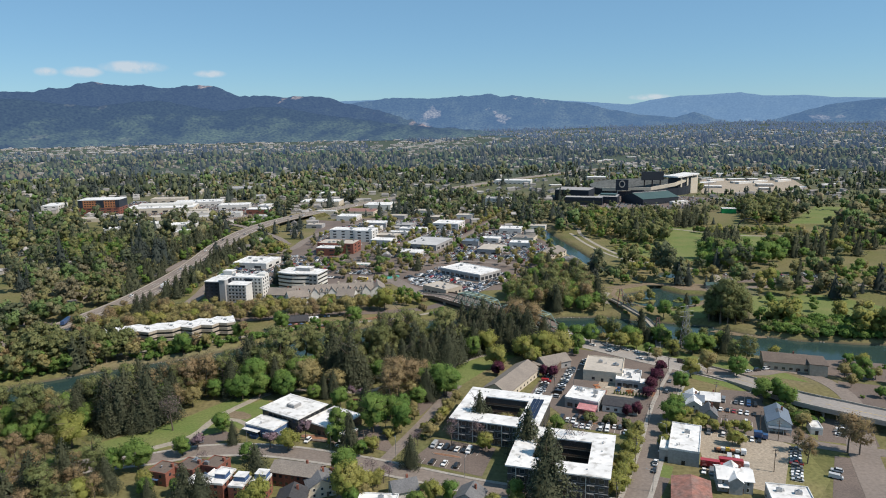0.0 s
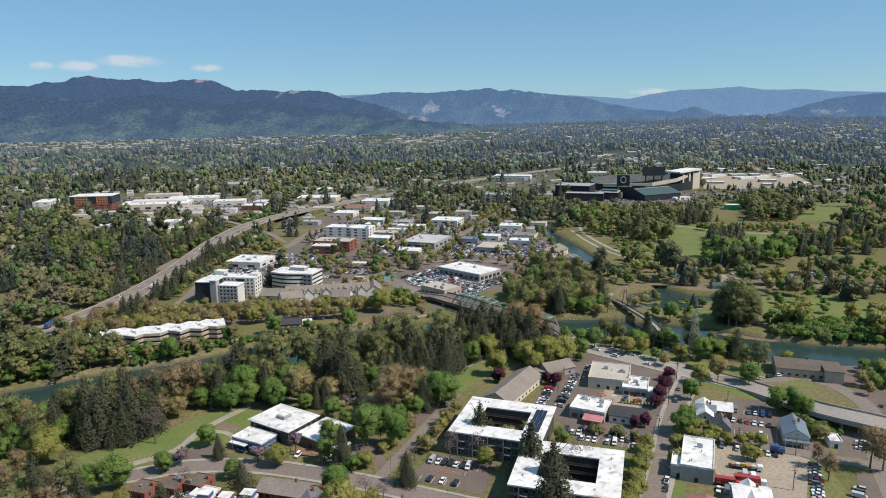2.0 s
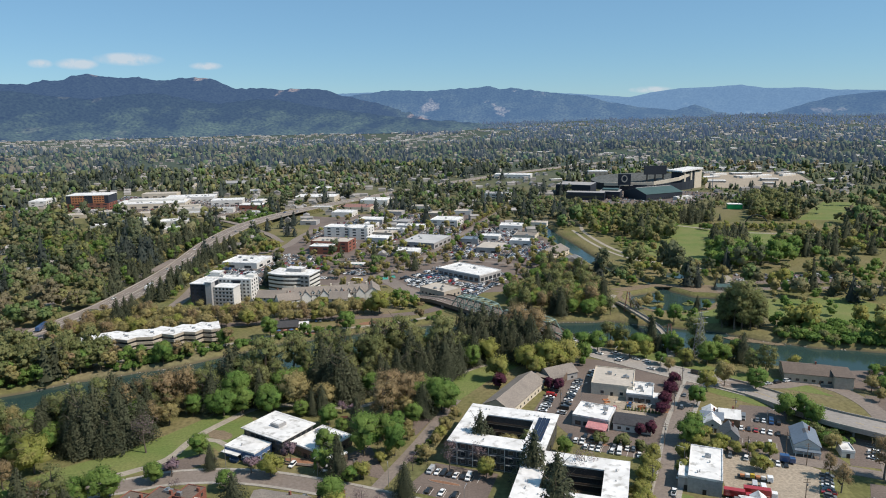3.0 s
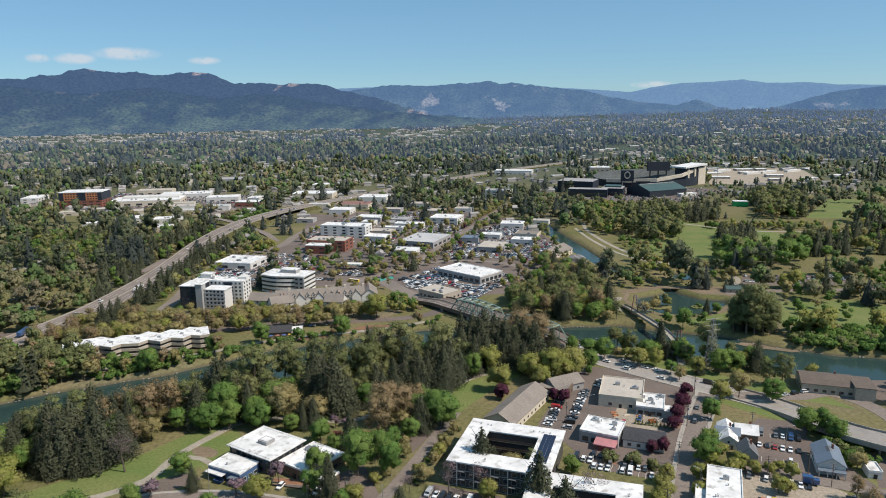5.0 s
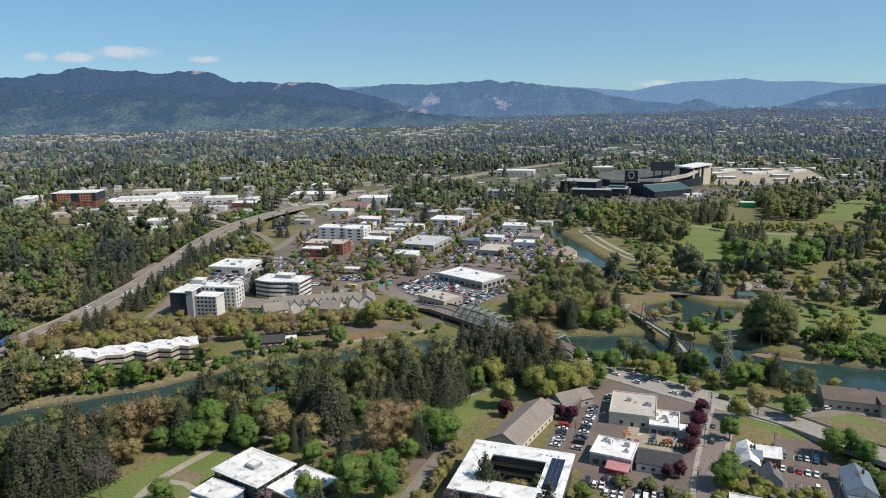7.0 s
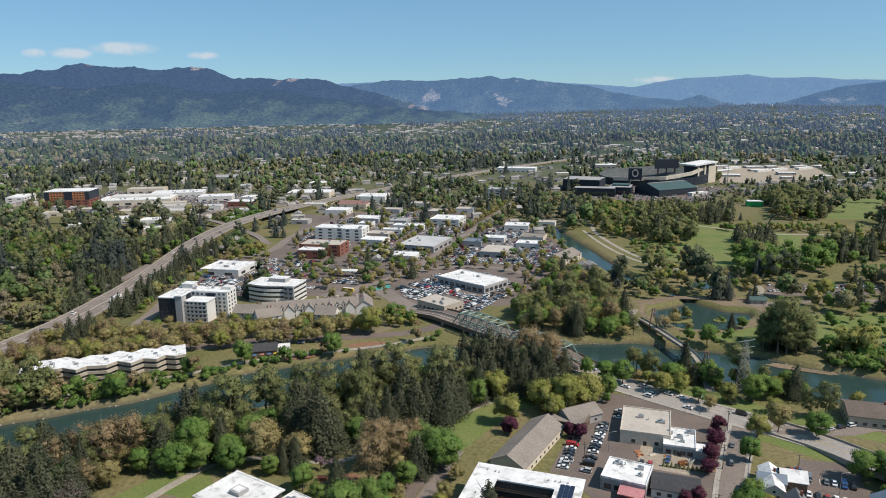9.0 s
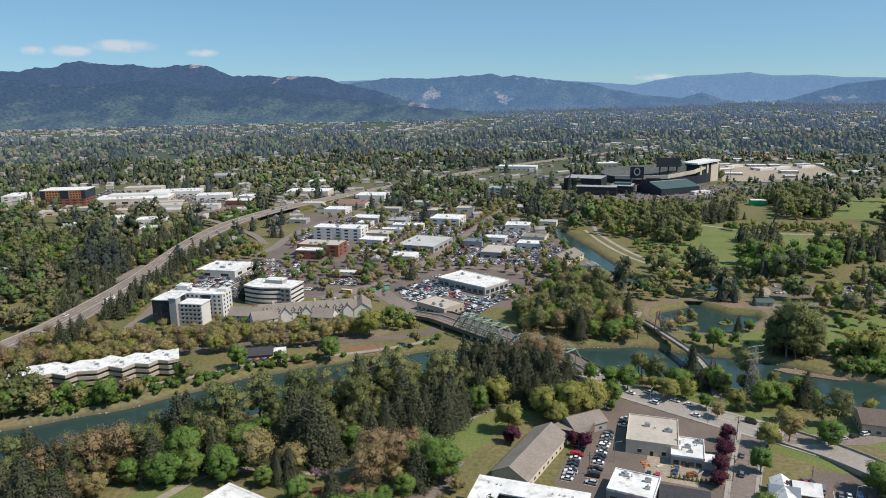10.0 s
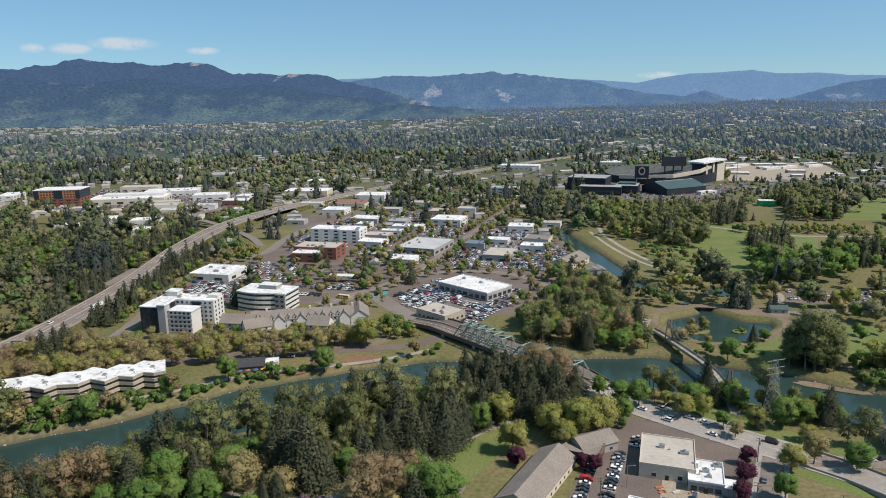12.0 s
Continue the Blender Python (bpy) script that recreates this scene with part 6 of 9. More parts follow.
# shape: length, width, side outline of the body, side outline of the cabin (x along the car, z)
SHAPES = {
    "sedan": (4.6, 1.8, ((-2.3, 0.35), (2.3, 0.35), (2.3, 0.72), (1.1, 0.92), (-1.5, 0.95), (-2.3, 0.85)), ((-1.5, 0.95), (1.1, 0.92), (0.35, 1.42), (-0.9, 1.44))),
    "suv": (4.6, 1.9, ((-2.3, 0.4), (2.3, 0.4), (2.3, 0.9), (1.2, 1.05), (-2.2, 1.1), (-2.3, 0.9)), ((-2.2, 1.1), (1.2, 1.05), (0.5, 1.70), (-1.9, 1.72))),
    "pickup": (5.5, 1.95, ((-2.75, 0.45), (2.75, 0.45), (2.75, 0.95), (1.5, 1.1), (-2.7, 1.1), (-2.75, 0.9)), ((-0.7, 1.1), (1.4, 1.1), (0.8, 1.78), (-0.5, 1.78))),
    "van": (5.4, 2.0, ((-2.7, 0.4), (2.7, 0.4), (2.7, 1.0), (2.0, 1.25), (1.3, 2.05), (-2.65, 2.1)), ((1.32, 1.3), (2.0, 1.3), (1.6, 1.75), (1.32, 2.0))),
}


def side_prism(bm, prof, w0, w1):
    """A side outline drawn across the width; its upper points lie at half width w1, the lower ones at w0."""
    zs = [z for x, z in prof]
    lo, hi = min(zs), max(zs)
    L, R = [], []
    for x, z in prof:
        w = w0 + (w1 - w0) * (z - lo) / (hi - lo)
        L.append(bm.verts.new((x, -w, z)))
        R.append(bm.verts.new((x, w, z)))
    n = len(prof)
    bm.faces.new(L)
    bm.faces.new(R[::-1])
    for i in range(n):
        bm.faces.new((L[i], R[i], R[(i + 1) % n], L[(i + 1) % n]))
    return bm


def wheel_mesh():
    return as_mesh(bar(bmesh.new(), (0, -0.11, 0), (0, 0.11, 0), 0.34, 12), "wheel")


WHEEL = wheel_mesh()
WHEEL.materials.append(M_TYRE)
CARS = {}
FAR_CARS = {}
for shape, (length, width, body, cabin) in SHAPES.items():
    for paint in PAINTS:
        bm = side_prism(bmesh.new(), body, width / 2, width / 2 * 0.94)
        if shape != "van":
            top = cabin[2][1]
            box(bm, cabin[3][0] + 0.05, cabin[2][0] - 0.05, -width * 0.355, width * 0.355, top - 0.02, top + 0.05)
        painted = len(bm.faces)
        side_prism(bm, cabin, width / 2 * 0.93, width / 2 * 0.74)
        bm.faces.ensure_lookup_table()
        for f in bm.faces[painted:]:
            f.material_index = 1
        me = as_mesh(bm, "car")
        me.materials.append(M_PAINT[paint])
        me.materials.append(M_GLASS)
        FAR_CARS[shape, paint] = me
        t = thing("car" if shape == "sedan" else shape, 0, -3000, 0, 0, "parked %s %s on asphalt" % (paint, {"sedan": "saloon car", "suv": "sport utility car", "pickup": "pickup truck", "van": "panel van"}[shape]), "car" if shape in ("sedan", "suv") else shape.replace("pickup", "truck"), "cars in the car parks")
        bm = side_prism(bmesh.new(), body, width / 2, width / 2 * 0.94)
        bmesh.ops.bevel(bm, geom=bm.edges[:], offset=0.06, segments=1, affect="EDGES")
        top = [z for x, z in cabin][2]
        part("body", bm, M_PAINT[paint], t)
        part("cabin_glass", side_prism(bmesh.new(), cabin, width / 2 * 0.93, width / 2 * 0.74), M_GLASS, t)
        if shape != "van":
            part("roof", box(bmesh.new(), cabin[3][0] + 0.05, cabin[2][0] - 0.05, -width * 0.355, width * 0.355, top - 0.02, top + 0.05), M_PAINT[paint], t)
        if shape == "pickup":
            part("bed", box(bmesh.new(), -2.6, -0.8, -0.75, 0.75, 1.0, 1.12), M_DARK_STEEL, t, "dark load bed")
        for x in (-length * 0.31, length * 0.31):
            for y in (-width / 2 + 0.1, width / 2 - 0.1):
                part("wheel", WHEEL, M_TYRE, t, at=pose(x, y, 0.34))
        CARS[shape, paint] = t
car_rnd = random.Random(31)


def car(x, y, heading, far=False, z=0.06, shape=None, paint=None):
    shape = shape or car_rnd.choices(("sedan", "suv", "pickup", "van"), (5, 5, 2, 1))[0]
    paint = paint or car_rnd.choices(list(PAINTS), (8, 4.5, 4, 5, 0.9, 0.6))[0]
    if far:
        label = "parked %s %s in a far car park" % (paint, {"sedan": "saloon car", "suv": "sport utility car", "pickup": "pickup truck", "van": "panel van"}[shape])
        ob = tagged(new("car" if shape == "sedan" else shape, FAR_CARS[shape, paint]), label, "car" if shape in ("sedan", "suv") else shape.replace("pickup", "truck"), "cars across the river")
        ob.matrix_basis = pose(x, y, z, 0, 0, heading)
        return ob
    return copy_thing(CARS[shape, paint], pose(x, y, z, 0, 0, heading))


def car_row(x0, y0, x1, y1, fill=0.8, far=False, turn=90.0, pitch=2.75, z=0.06):
    """Cars side by side in a row of stalls from one end to the other."""
    n = int(math.hypot(x1 - x0, y1 - y0) / pitch)
    a = math.degrees(math.atan2(y1 - y0, x1 - x0)) + turn
    for i in range(n):
        if car_rnd.random() < fill:
            s = (i + 0.5) / n
            car(x0 + (x1 - x0) * s + car_rnd.uniform(-0.2, 0.2), y0 + (y1 - y0) * s + car_rnd.uniform(-0.2, 0.2), a + car_rnd.choice((0, 180)) + car_rnd.uniform(-3, 3), far, z)


def car_line(line, gaps, off, far=False, z=0.12, flip=0):
    """Cars driving along a road, at the given shares of its length."""
    for s in gaps:
        i = min(len(line) - 2, int(s * (len(line) - 1)))
        d = line[i + 1] - line[i]
        p = line[i] + Vector((d.y, -d.x, 0)).normalized() * off
        car(p.x, p.y, math.degrees(math.atan2(d.y, d.x)) + flip, far, p.z + z)


# near car parks
car_row(38.5, 347, 52.5, 386, 0.92)
car_row(47, 344, 63.5, 388, 0.92)
car_row(70, 392, 74, 401, 0.8)
car_row(-15, 290, 6, 283, 0.75)
car_row(-18, 276, -2, 271, 0.5)
car_row(128, 345, 137, 348, 0.5)
for k, f in enumerate((0.35, 0.85, 0.8)):
    car_row(122 + 5 * k, 319 + 11 * k, 139 + 5 * k, 312 + 11 * k, f)
car_row(112, 304, 135, 295, 0.9)
car_row(134, 260, 146, 288, 0.95)
car_row(98, 268, 106, 265, 0.9)
car_row(112, 279, 118, 277, 0.9)
car_row(46, 318, 78, 307, 0.6)
car_row(52, 311, 82, 301, 0.7)
car_row(54, 321, 70, 316, 0.5)
car_row(-80, 296, -62, 291, 0.15)
car_row(-62, 291, -44, 288, 0.5)
car_row(-42, 300, -38, 308, 0.5)
car_row(172, 300, 180, 316, 0.6)
car_row(164, 308, 168, 318, 0.6)
car_row(150, 262, 156, 272, 0.3)
car_row(76, 357, 84, 353, 0.6)
car_row(70, 352, 76, 350, 0.5)
car_row(-92, 239, -84, 238, 0.7)
car_row(-128, 290, -118, 295, 0.5)
car_row(233, 612, 300, 606, 0.35, True)
car_row(240, 630, 320, 626, 0.4, True)
# kerbside
for x, y in ((79, 268), (81, 274), (86.5, 286), (88.5, 291.5), (100, 322), (105, 333)):
    car(x, y, 68, z=0.12)
for x, y in ((108, 352), (114, 367)):
    car(x, y, 66, z=0.12)
car_row(-66, 270, -58, 268, 1.0, turn=0, pitch=6)
for x, y in ((163, 382), (169, 384), (175, 386), (181, 389), (188, 391), (196, 392)):
    car(x, y, 20, z=0.13)
# moving traffic
car_line(boulevard, (0.08, 0.2, 0.30, 0.45, 0.62), 4.5, flip=180)
car_line(boulevard, (0.14, 0.26, 0.38, 0.5, 0.56, 0.75), -4.5)
car_line(boulevard, (0.33, 0.47), 1.8, flip=180)
car_line(vd, (0.5, 0.7, 0.85), 4.0)
car_line(hw, (0.14, 0.19, 0.27, 0.30, 0.36, 0.40, 0.44, 0.52), 6.5, True, 0.02)
car_line(hw, (0.12, 0.17, 0.22, 0.25, 0.31, 0.35, 0.4, 0.48, 0.58), -6.5, True, 0.02)
# dealers' and shopping lots across the river
for k in range(6):
    ox, oy = 5.0 * k, 6.0 * k
    car_row(-50 + ox, 614 + oy * 0.9, -26 + ox, 593 + oy * 0.9, 0.85, True)
car_row(6, 560, 24, 596, 0.8, True)
car_row(0, 566, 16, 600, 0.85, True)
car_row(-8, 574, 4, 600, 0.85, True)
car_row(-30, 664, 20, 668, 0.8, True)
car_row(26, 646, 42, 630, 0.8, True)
for x0, y0, x1, y1 in ((-60, 745, -38, 738), (-62, 752, -40, 745), (-20, 742, -4, 736), (-10, 750, 8, 744), (6, 716, 60, 706), (8, 724, 62, 714), (14, 768, 40, 760), (50, 742, 80, 734), (52, 752, 84, 744), (10, 830, 50, 822), (12, 838, 52, 830), (-30, 850, -4, 842), (-90, 780, -72, 776), (-110, 776, -104, 800), (30, 850, 70, 842), (34, 862, 72, 854)):
    car_row(x0, y0, x1, y1, 0.8, True)
for x0, y0, x1, y1 in ((-222, 640, -190, 634), (-224, 648, -192, 642), (-220, 656, -186, 650), (-150, 630, -112, 622), (-108, 640, -96, 660), (-186, 690, -150, 682)):
    car_row(x0, y0, x1, y1, 0.85, True)
for x0, y0, x1, y1 in ((-140, 486, -128, 488), (-112, 496, -90, 500), (-150, 900, -120, 890), (-110, 960, -80, 955), (-60, 940, -46, 980), (20, 900, 26, 940)):
    car_row(x0, y0, x1, y1, 0.6, True)


def lorry(x, y, heading, length, cab, load, label, z=0.06, bed=3.6):
    t = thing("lorry", x, y, z, heading, label, "truck")
    part("trailer", box(bmesh.new(), -length / 2, length / 2 - 2.4, -1.25, 1.25, 1.0, bed, 0.05), load, t)
    bm = box(bmesh.new(), length / 2 - 2.2, length / 2, -1.15, 1.15, 0.6, 2.7, 0.12)
    part("cab", bm, cab, t)
    part("windscreen", box(bmesh.new(), length / 2 - 0.7, length / 2 + 0.02, -1.0, 1.0, 1.6, 2.4), M_GLASS, t)
    part("chassis", box(bmesh.new(), -length / 2, length / 2 - 0.2, -0.5, 0.5, 0.55, 1.0), M_DARK_STEEL, t)
    for px in (-length * 0.36, -length * 0.24, length / 2 - 1.3):
        for py in (-1.05, 1.05):
            part("wheel", WHEEL, M_TYRE, t, at=pose(px, py, 0.45) @ Matrix.Diagonal((1.3, 1.3, 1.3, 1)))
    return t


lorry(104, 271, -18, 10, M_PAINT["red"], M_PAINT["red"], "red box lorry in the storage yard")
lorry(113, 272, -16, 12, M_PAINT["white"], M_PAINT["red"], "white lorry with long red trailer")
t = lorry(116, 284, -18, 13, M_PAINT["white"], M_DARK_STEEL, "white flatbed lorry loaded with orange and white crates", bed=1.25)
for i, x in enumerate((-5.6, -3.7, -1.9, 0.2, 2.1)):
    bm = box(bmesh.new(), x, x + 1.6, -1.1, 0.1 + 0.5 * (i % 2), 1.25, 2.1 + 0.35 * ((i * 7) % 3), 0.05)
    part("crate", bm, (M_ORANGE, M_WHITE_WALL, M_YELLOW)[i % 3], t)
lorry(135, 298, -18, 6, M_PAINT["blue"], M_PAINT["blue"], "small blue box truck")
q = hw[20]
lorry(q.x + 6.5, q.y, 95, 16, M_PAINT["white"], M_PAINT["white"], "white lorry on the highway", q.z + 0.02)
q = hw[11]
lorry(q.x - 6.0, q.y, 100, 16, M_PAINT["blue"], M_PAINT["blue"], "blue lorry on the highway", q.z + 0.02)
bus = thing("school_bus", -94, 615, 0.1, 160, "yellow school bus waiting at the junction", "bus")
part("body", box(bmesh.new(), -5.2, 4.2, -1.2, 1.2, 0.6, 3.0, 0.15), M_YELLOW, bus)
part("bonnet", box(bmesh.new(), 4.2, 5.6, -1.05, 1.05, 0.6, 1.7, 0.12), M_YELLOW, bus)
part("roof", box(bmesh.new(), -4.8, 3.6, -1.0, 1.0, 3.0, 3.1), M_WHITE_WALL, bus)
for y in (-1.22, 1.18):
    part("window", box(bmesh.new(), -4.8, 3.8, y, y + 0.04, 1.9, 2.6), M_GLASS, bus)
for x in (-3.2, 3.4):
    for y in (-1.05, 1.05):
        part("wheel", WHEEL, M_TYRE, bus, at=pose(x, y, 0.45) @ Matrix.Diagonal((1.3, 1.3, 1.3, 1)))
for t in CARS.values():
    for o in (*t.children_recursive, t):
        bpy.data.objects.remove(o)

# ---------------------------------------------------------------- trees
def ico(level=0):
    bm = bmesh.new()
    bmesh.ops.create_icosphere(bm, subdivisions=level + 1, radius=1)
    v = np.array([q.co[:] for q in bm.verts])
    f = np.array([[q.index for q in p.verts] for p in bm.faces])
    bm.free()
    return v, f


ICO0 = ico(0)


def joined(pieces):
    """Pieces of (verts, faces, normals) as one."""
    vs, fs, ns, n = [], [], [], 0
    for v, f, nr in pieces:
        vs.append(v)
        fs.append(f + n)
        ns.append(nr)
        n += len(v)
    return np.concatenate(vs), np.concatenate(fs), np.concatenate(ns)


def unit(v):
    return v / (np.linalg.norm(v, axis=-1, keepdims=True) + 1e-9)


def leaf_quads(rng, centres, normals, size, soft):
    """Small leaf sprays, a triangle each, at the given places; soft: the crown's outward direction, which shades them."""
    n = len(centres)
    nr = unit(normals + rng.normal(0, 0.42, (n, 3)))
    t = unit(np.cross(nr, rng.normal(0, 1, (n, 3))))
    b = np.cross(nr, t)
    s = (size * rng.uniform(0.6, 1.4, (n, 1)))
    q = np.stack([centres - t * s, centres + t * s - b * s * 0.5, centres + b * s * 1.2 - nr * s * 0.2], 1)
    return q.reshape(-1, 3), np.arange(n * 3).reshape(n, 3), np.repeat(unit(soft + 0.25 * nr), 3, axis=0)


def crown_broad(rng, h, r, lobes, leaves, size, low=0.28, core=0.6, upright=1.0):
    """A crown of lumpy lobes covered with leaf sprays; h total height, r radius, low the crown's foot as a part of h."""
    pieces, cs, ns = [], [], []
    z0, z1 = h * low, h
    mid = (z0 + z1) / 2
    hz = (z1 - z0) / 2
    middle, girth = np.array([0, 0, mid - 0.15 * hz]), np.array([r, r, hz])
    for i in range(lobes):
        a, u = rng.uniform(0, math.tau), rng.uniform(-0.75, 0.85)
        k = math.sqrt(max(0.05, 1 - abs(u) ** (2.0 * upright))) * rng.uniform(0.30, 0.80)
        c = np.array([r * k * math.cos(a), r * k * math.sin(a), mid + hz * u * 0.72])
        s = np.array([1, 1, rng.uniform(0.7, 1.1)]) * r * rng.uniform(0.26, 0.46)
        if core:
            v = ICO0[0] * (1 + rng.uniform(-0.30, 0.26, (len(ICO0[0]), 1))) * s * core + c
            pieces.append((v, ICO0[1], unit(unit((v - middle) / girth) * 0.75 + ICO0[0] * 0.42)))
        n = leaves // lobes
        d = rng.normal(0, 1, (n, 3))
        d[:, 2] = np.abs(d[:, 2]) * np.where(rng.random(n) < 0.75, 1, -1)
        d = unit(d)
        cs.append(c + d * s * rng.uniform(0.62, 1.18, (n, 1)))
        ns.append(d)
    cs, ns = np.concatenate(cs), np.concatenate(ns)
    pieces.append(leaf_quads(rng, cs, ns, size, unit(unit((cs - middle) / girth) * 0.75 + ns * 0.42)))
    return joined(pieces)


def crown_fir(rng, h, r, tiers, leaves, size=0.5):
    """A fir: drooping needle sprays in uneven whorls over a dark inner cone."""
    u = rng.random(leaves)
    s = 1 - np.sqrt(u) * 0.98
    a = rng.uniform(0, math.tau, leaves)
    whorl = 0.70 + 0.42 * (1 - (s * tiers) % 1.0)
    side = 1 + 0.20 * np.sin(a * 3 + rng.uniform(0, 6)) + 0.14 * np.sin(a * 5 + s * 9)
    rr = r * ((1 - s) ** 0.8 + 0.03) * whorl * side * rng.uniform(0.75, 1.1, leaves)
    c = np.stack([rr * np.cos(a), rr * np.sin(a), h * (0.06 + 0.93 * s) - 0.10 * rr], -1)
    nrm = np.stack([np.cos(a) * 0.7, np.sin(a) * 0.7, np.full(leaves, 0.75)], -1)
    spray = leaf_quads(rng, c, nrm, size, unit(nrm * np.array([1.0, 1.0, 0.7])))
    m = 9
    ring = [(r * 0.60 * math.cos(i * math.tau / m), r * 0.60 * math.sin(i * math.tau / m), h * 0.07) for i in range(m)]
    cv = np.array([(0, 0, h * 0.97)] + ring)
    cone = cv, np.array([(0, 1 + i, 1 + (i + 1) % m) for i in range(m)]), unit(cv * np.array([1, 1, 0]) + np.array([0, 0, r * 0.3]))
    return joined([cone, spray])


def trunk_mesh(rng, h, r, limbs, reach):
    bm = bmesh.new()
    top = h * 0.8
    bends = [Vector((rng.uniform(-0.02, 0.02) * h * k, rng.uniform(-0.02, 0.02) * h * k, top * k / 3)) for k in range(4)]
    bends[0].z = -0.4
    for k in range(3):
        bar(bm, bends[k], bends[k + 1], r * (1 - 0.28 * k), 6, r * (1 - 0.28 * (k + 1)))
    for i in range(limbs):
        a, s = rng.uniform(0, math.tau), rng.uniform(0.3, 0.85)
        p = bends[1].lerp(bends[3], s) if s > 0.33 else bends[1]
        q = p + Vector((math.cos(a) * reach * rng.uniform(0.5, 0.9), math.sin(a) * reach * rng.uniform(0.5, 0.9), h * rng.uniform(0.10, 0.25)))
        bar(bm, p, q, r * 0.35, 4, r * 0.1)
    return as_mesh(bm, "trunk")


# kind: leaf material, height, crown radius, what to call it
KINDS = {
    "conifer": (L_CONIFER, 22, 6.9, "tall dark green fir"),
    "maple": (L_GREEN, 13, 5.6, "round tree in fresh bright green leaf"),
    "lime": (L_YELLOW, 12, 5.6, "spreading tree in yellow-green leaf"),
    "olive": (L_OLIVE, 12, 5.4, "spreading tree in olive bud"),
    "russet": (L_BROWN, 16, 4.8, "airy tree with russet buds"),
    "cottonwood": (L_DARK, 21, 5.6, "tall open tree in deep green leaf"),
    "plum": (L_PLUM, 6.5, 2.9, "small dark red plum tree"),
    "bare": (L_BARE, 12, 4.6, "bare grey-brown tree without leaves"),
    "blossom": (L_BLOSSOM, 6, 2.8, "small tree in faded pink blossom"),
    "shrub": (L_GREEN, 3.2, 2.6, "rounded fresh green bank shrub"),
    "hedge": (L_DARK, 3.0, 2.4, "dark green rounded garden shrub"),
}
PROTO = {}
rng = np.random.default_rng(5)
for kind, (leaf, h, r, label) in KINDS.items():
    PROTO[kind] = []
    for k in range(4):
        hh, rr = h, r
        if kind == "conifer":
            crown = crown_fir(rng, hh, rr * (0.85, 1.0, 1.12, 0.95)[k], 14, 3000, 0.36)
        elif kind in ("maple", "lime", "plum"):
            crown = crown_broad(rng, hh, rr, 30, 2700, 0.028 * rr + 0.09, 0.05, 0.68)
        elif kind == "olive":
            crown = crown_broad(rng, hh, rr, 30, 2500, 0.028 * rr + 0.08, 0.16, 0.55)
        elif kind == "russet":
            crown = crown_broad(rng, hh, rr, 34, 2600, 0.024 * rr + 0.07, 0.12, 0.4, 1.4)
        elif kind == "cottonwood":
            crown = crown_broad(rng, hh, rr, 34, 2700, 0.028 * rr + 0.09, 0.08, 0.5, 1.5)
        elif kind == "bare":
            crown = crown_broad(rng, hh, rr, 16, 700, 0.15, 0.30, 0)
        elif kind == "blossom":
            crown = crown_broad(rng, hh, rr, 9, 420, 0.26, 0.25, 0.7)
        else:
            crown = crown_broad(rng, hh, rr, 8, 420, 0.32, 0.0, 0.8)
        me = np_mesh("crown", *crown)
        me.materials.append(leaf)
        name = {"conifer": "fir_tree", "lime": "linden_tree", "olive": "oak_tree", "russet": "alder_tree", "bare": "bare_tree", "blossom": "cherry_tree", "shrub": "shrub", "hedge": "shrub"}.get(kind, kind + "_tree")
        t = thing(name, 0, -3000, 0, 0, label, "shrub" if name == "shrub" else "tree", "riverside and street trees" if name != "shrub" else "bank shrubs")
        part("crown", me, leaf, t)
        if name != "shrub":
            tm = trunk_mesh(rng, hh, 0.10 + hh * 0.016, 9 if kind == "bare" else 5, rr)
            tm.materials.append(M_BARK)
            part("trunk", tm, M_BARK, t)
        PROTO[kind].append(t)

ROAD_LINES = [(np.array(l), hw) for l, hw in ROADS.values()]


def clear_of(px, py, margin=1.5, lots=True, lawns=False):
    """True where a tree may stand: off water, roads, buildings and car parks."""
    ok = water_depth(px, py) < -2.0
    for l, hw in ROAD_LINES:
        ok &= seg_dist(px, py, [tuple(q) for q in l[::2]] + [tuple(l[-1])]) > hw + margin
    for cx, cy, hw, hd, rz in FOOT:
        c, s = math.cos(radians(rz)), math.sin(radians(rz))
        dx, dy = px - cx, py - cy
        ok &= ~((np.abs(dx * c + dy * s) < hw + margin) & (np.abs(-dx * s + dy * c) < hd + margin))
    if lots:
        for p in LOTS:
            ok &= ~inside(px, py, p)
    if lawns:
        for p in LAWNS:
            ok &= ~inside(px, py, p)
    return ok


FOOT.append((-53, 337, 10, 6, 30))
MANY = []         # trees of the far groves, joined by kind
TREES = []        # x, y of every single tree
MADE = {k: 0 for k in KINDS}


def plant(kind, x, y, size=1.0, rnd=random.Random(11), base=None):
    src = PROTO[kind][rnd.randrange(4)]
    if base is None and water_depth(np.array([x]), np.array([y]))[0] > -1.5:
        return None
    z = float(ground_height(np.array([x]), np.array([y]))[0]) if base is None else base
    s = size * rnd.uniform(0.9, 1.1)
    ob = copy_thing(src, pose(x, y, z, 0, 0, rnd.uniform(0, 360)) @ Matrix.Diagonal((s * rnd.uniform(0.92, 1.1), s * rnd.uniform(0.92, 1.1), s * rnd.uniform(0.9, 1.12), 1)))
    TREES.append((x, y))
    MADE[kind] += 1
    return ob


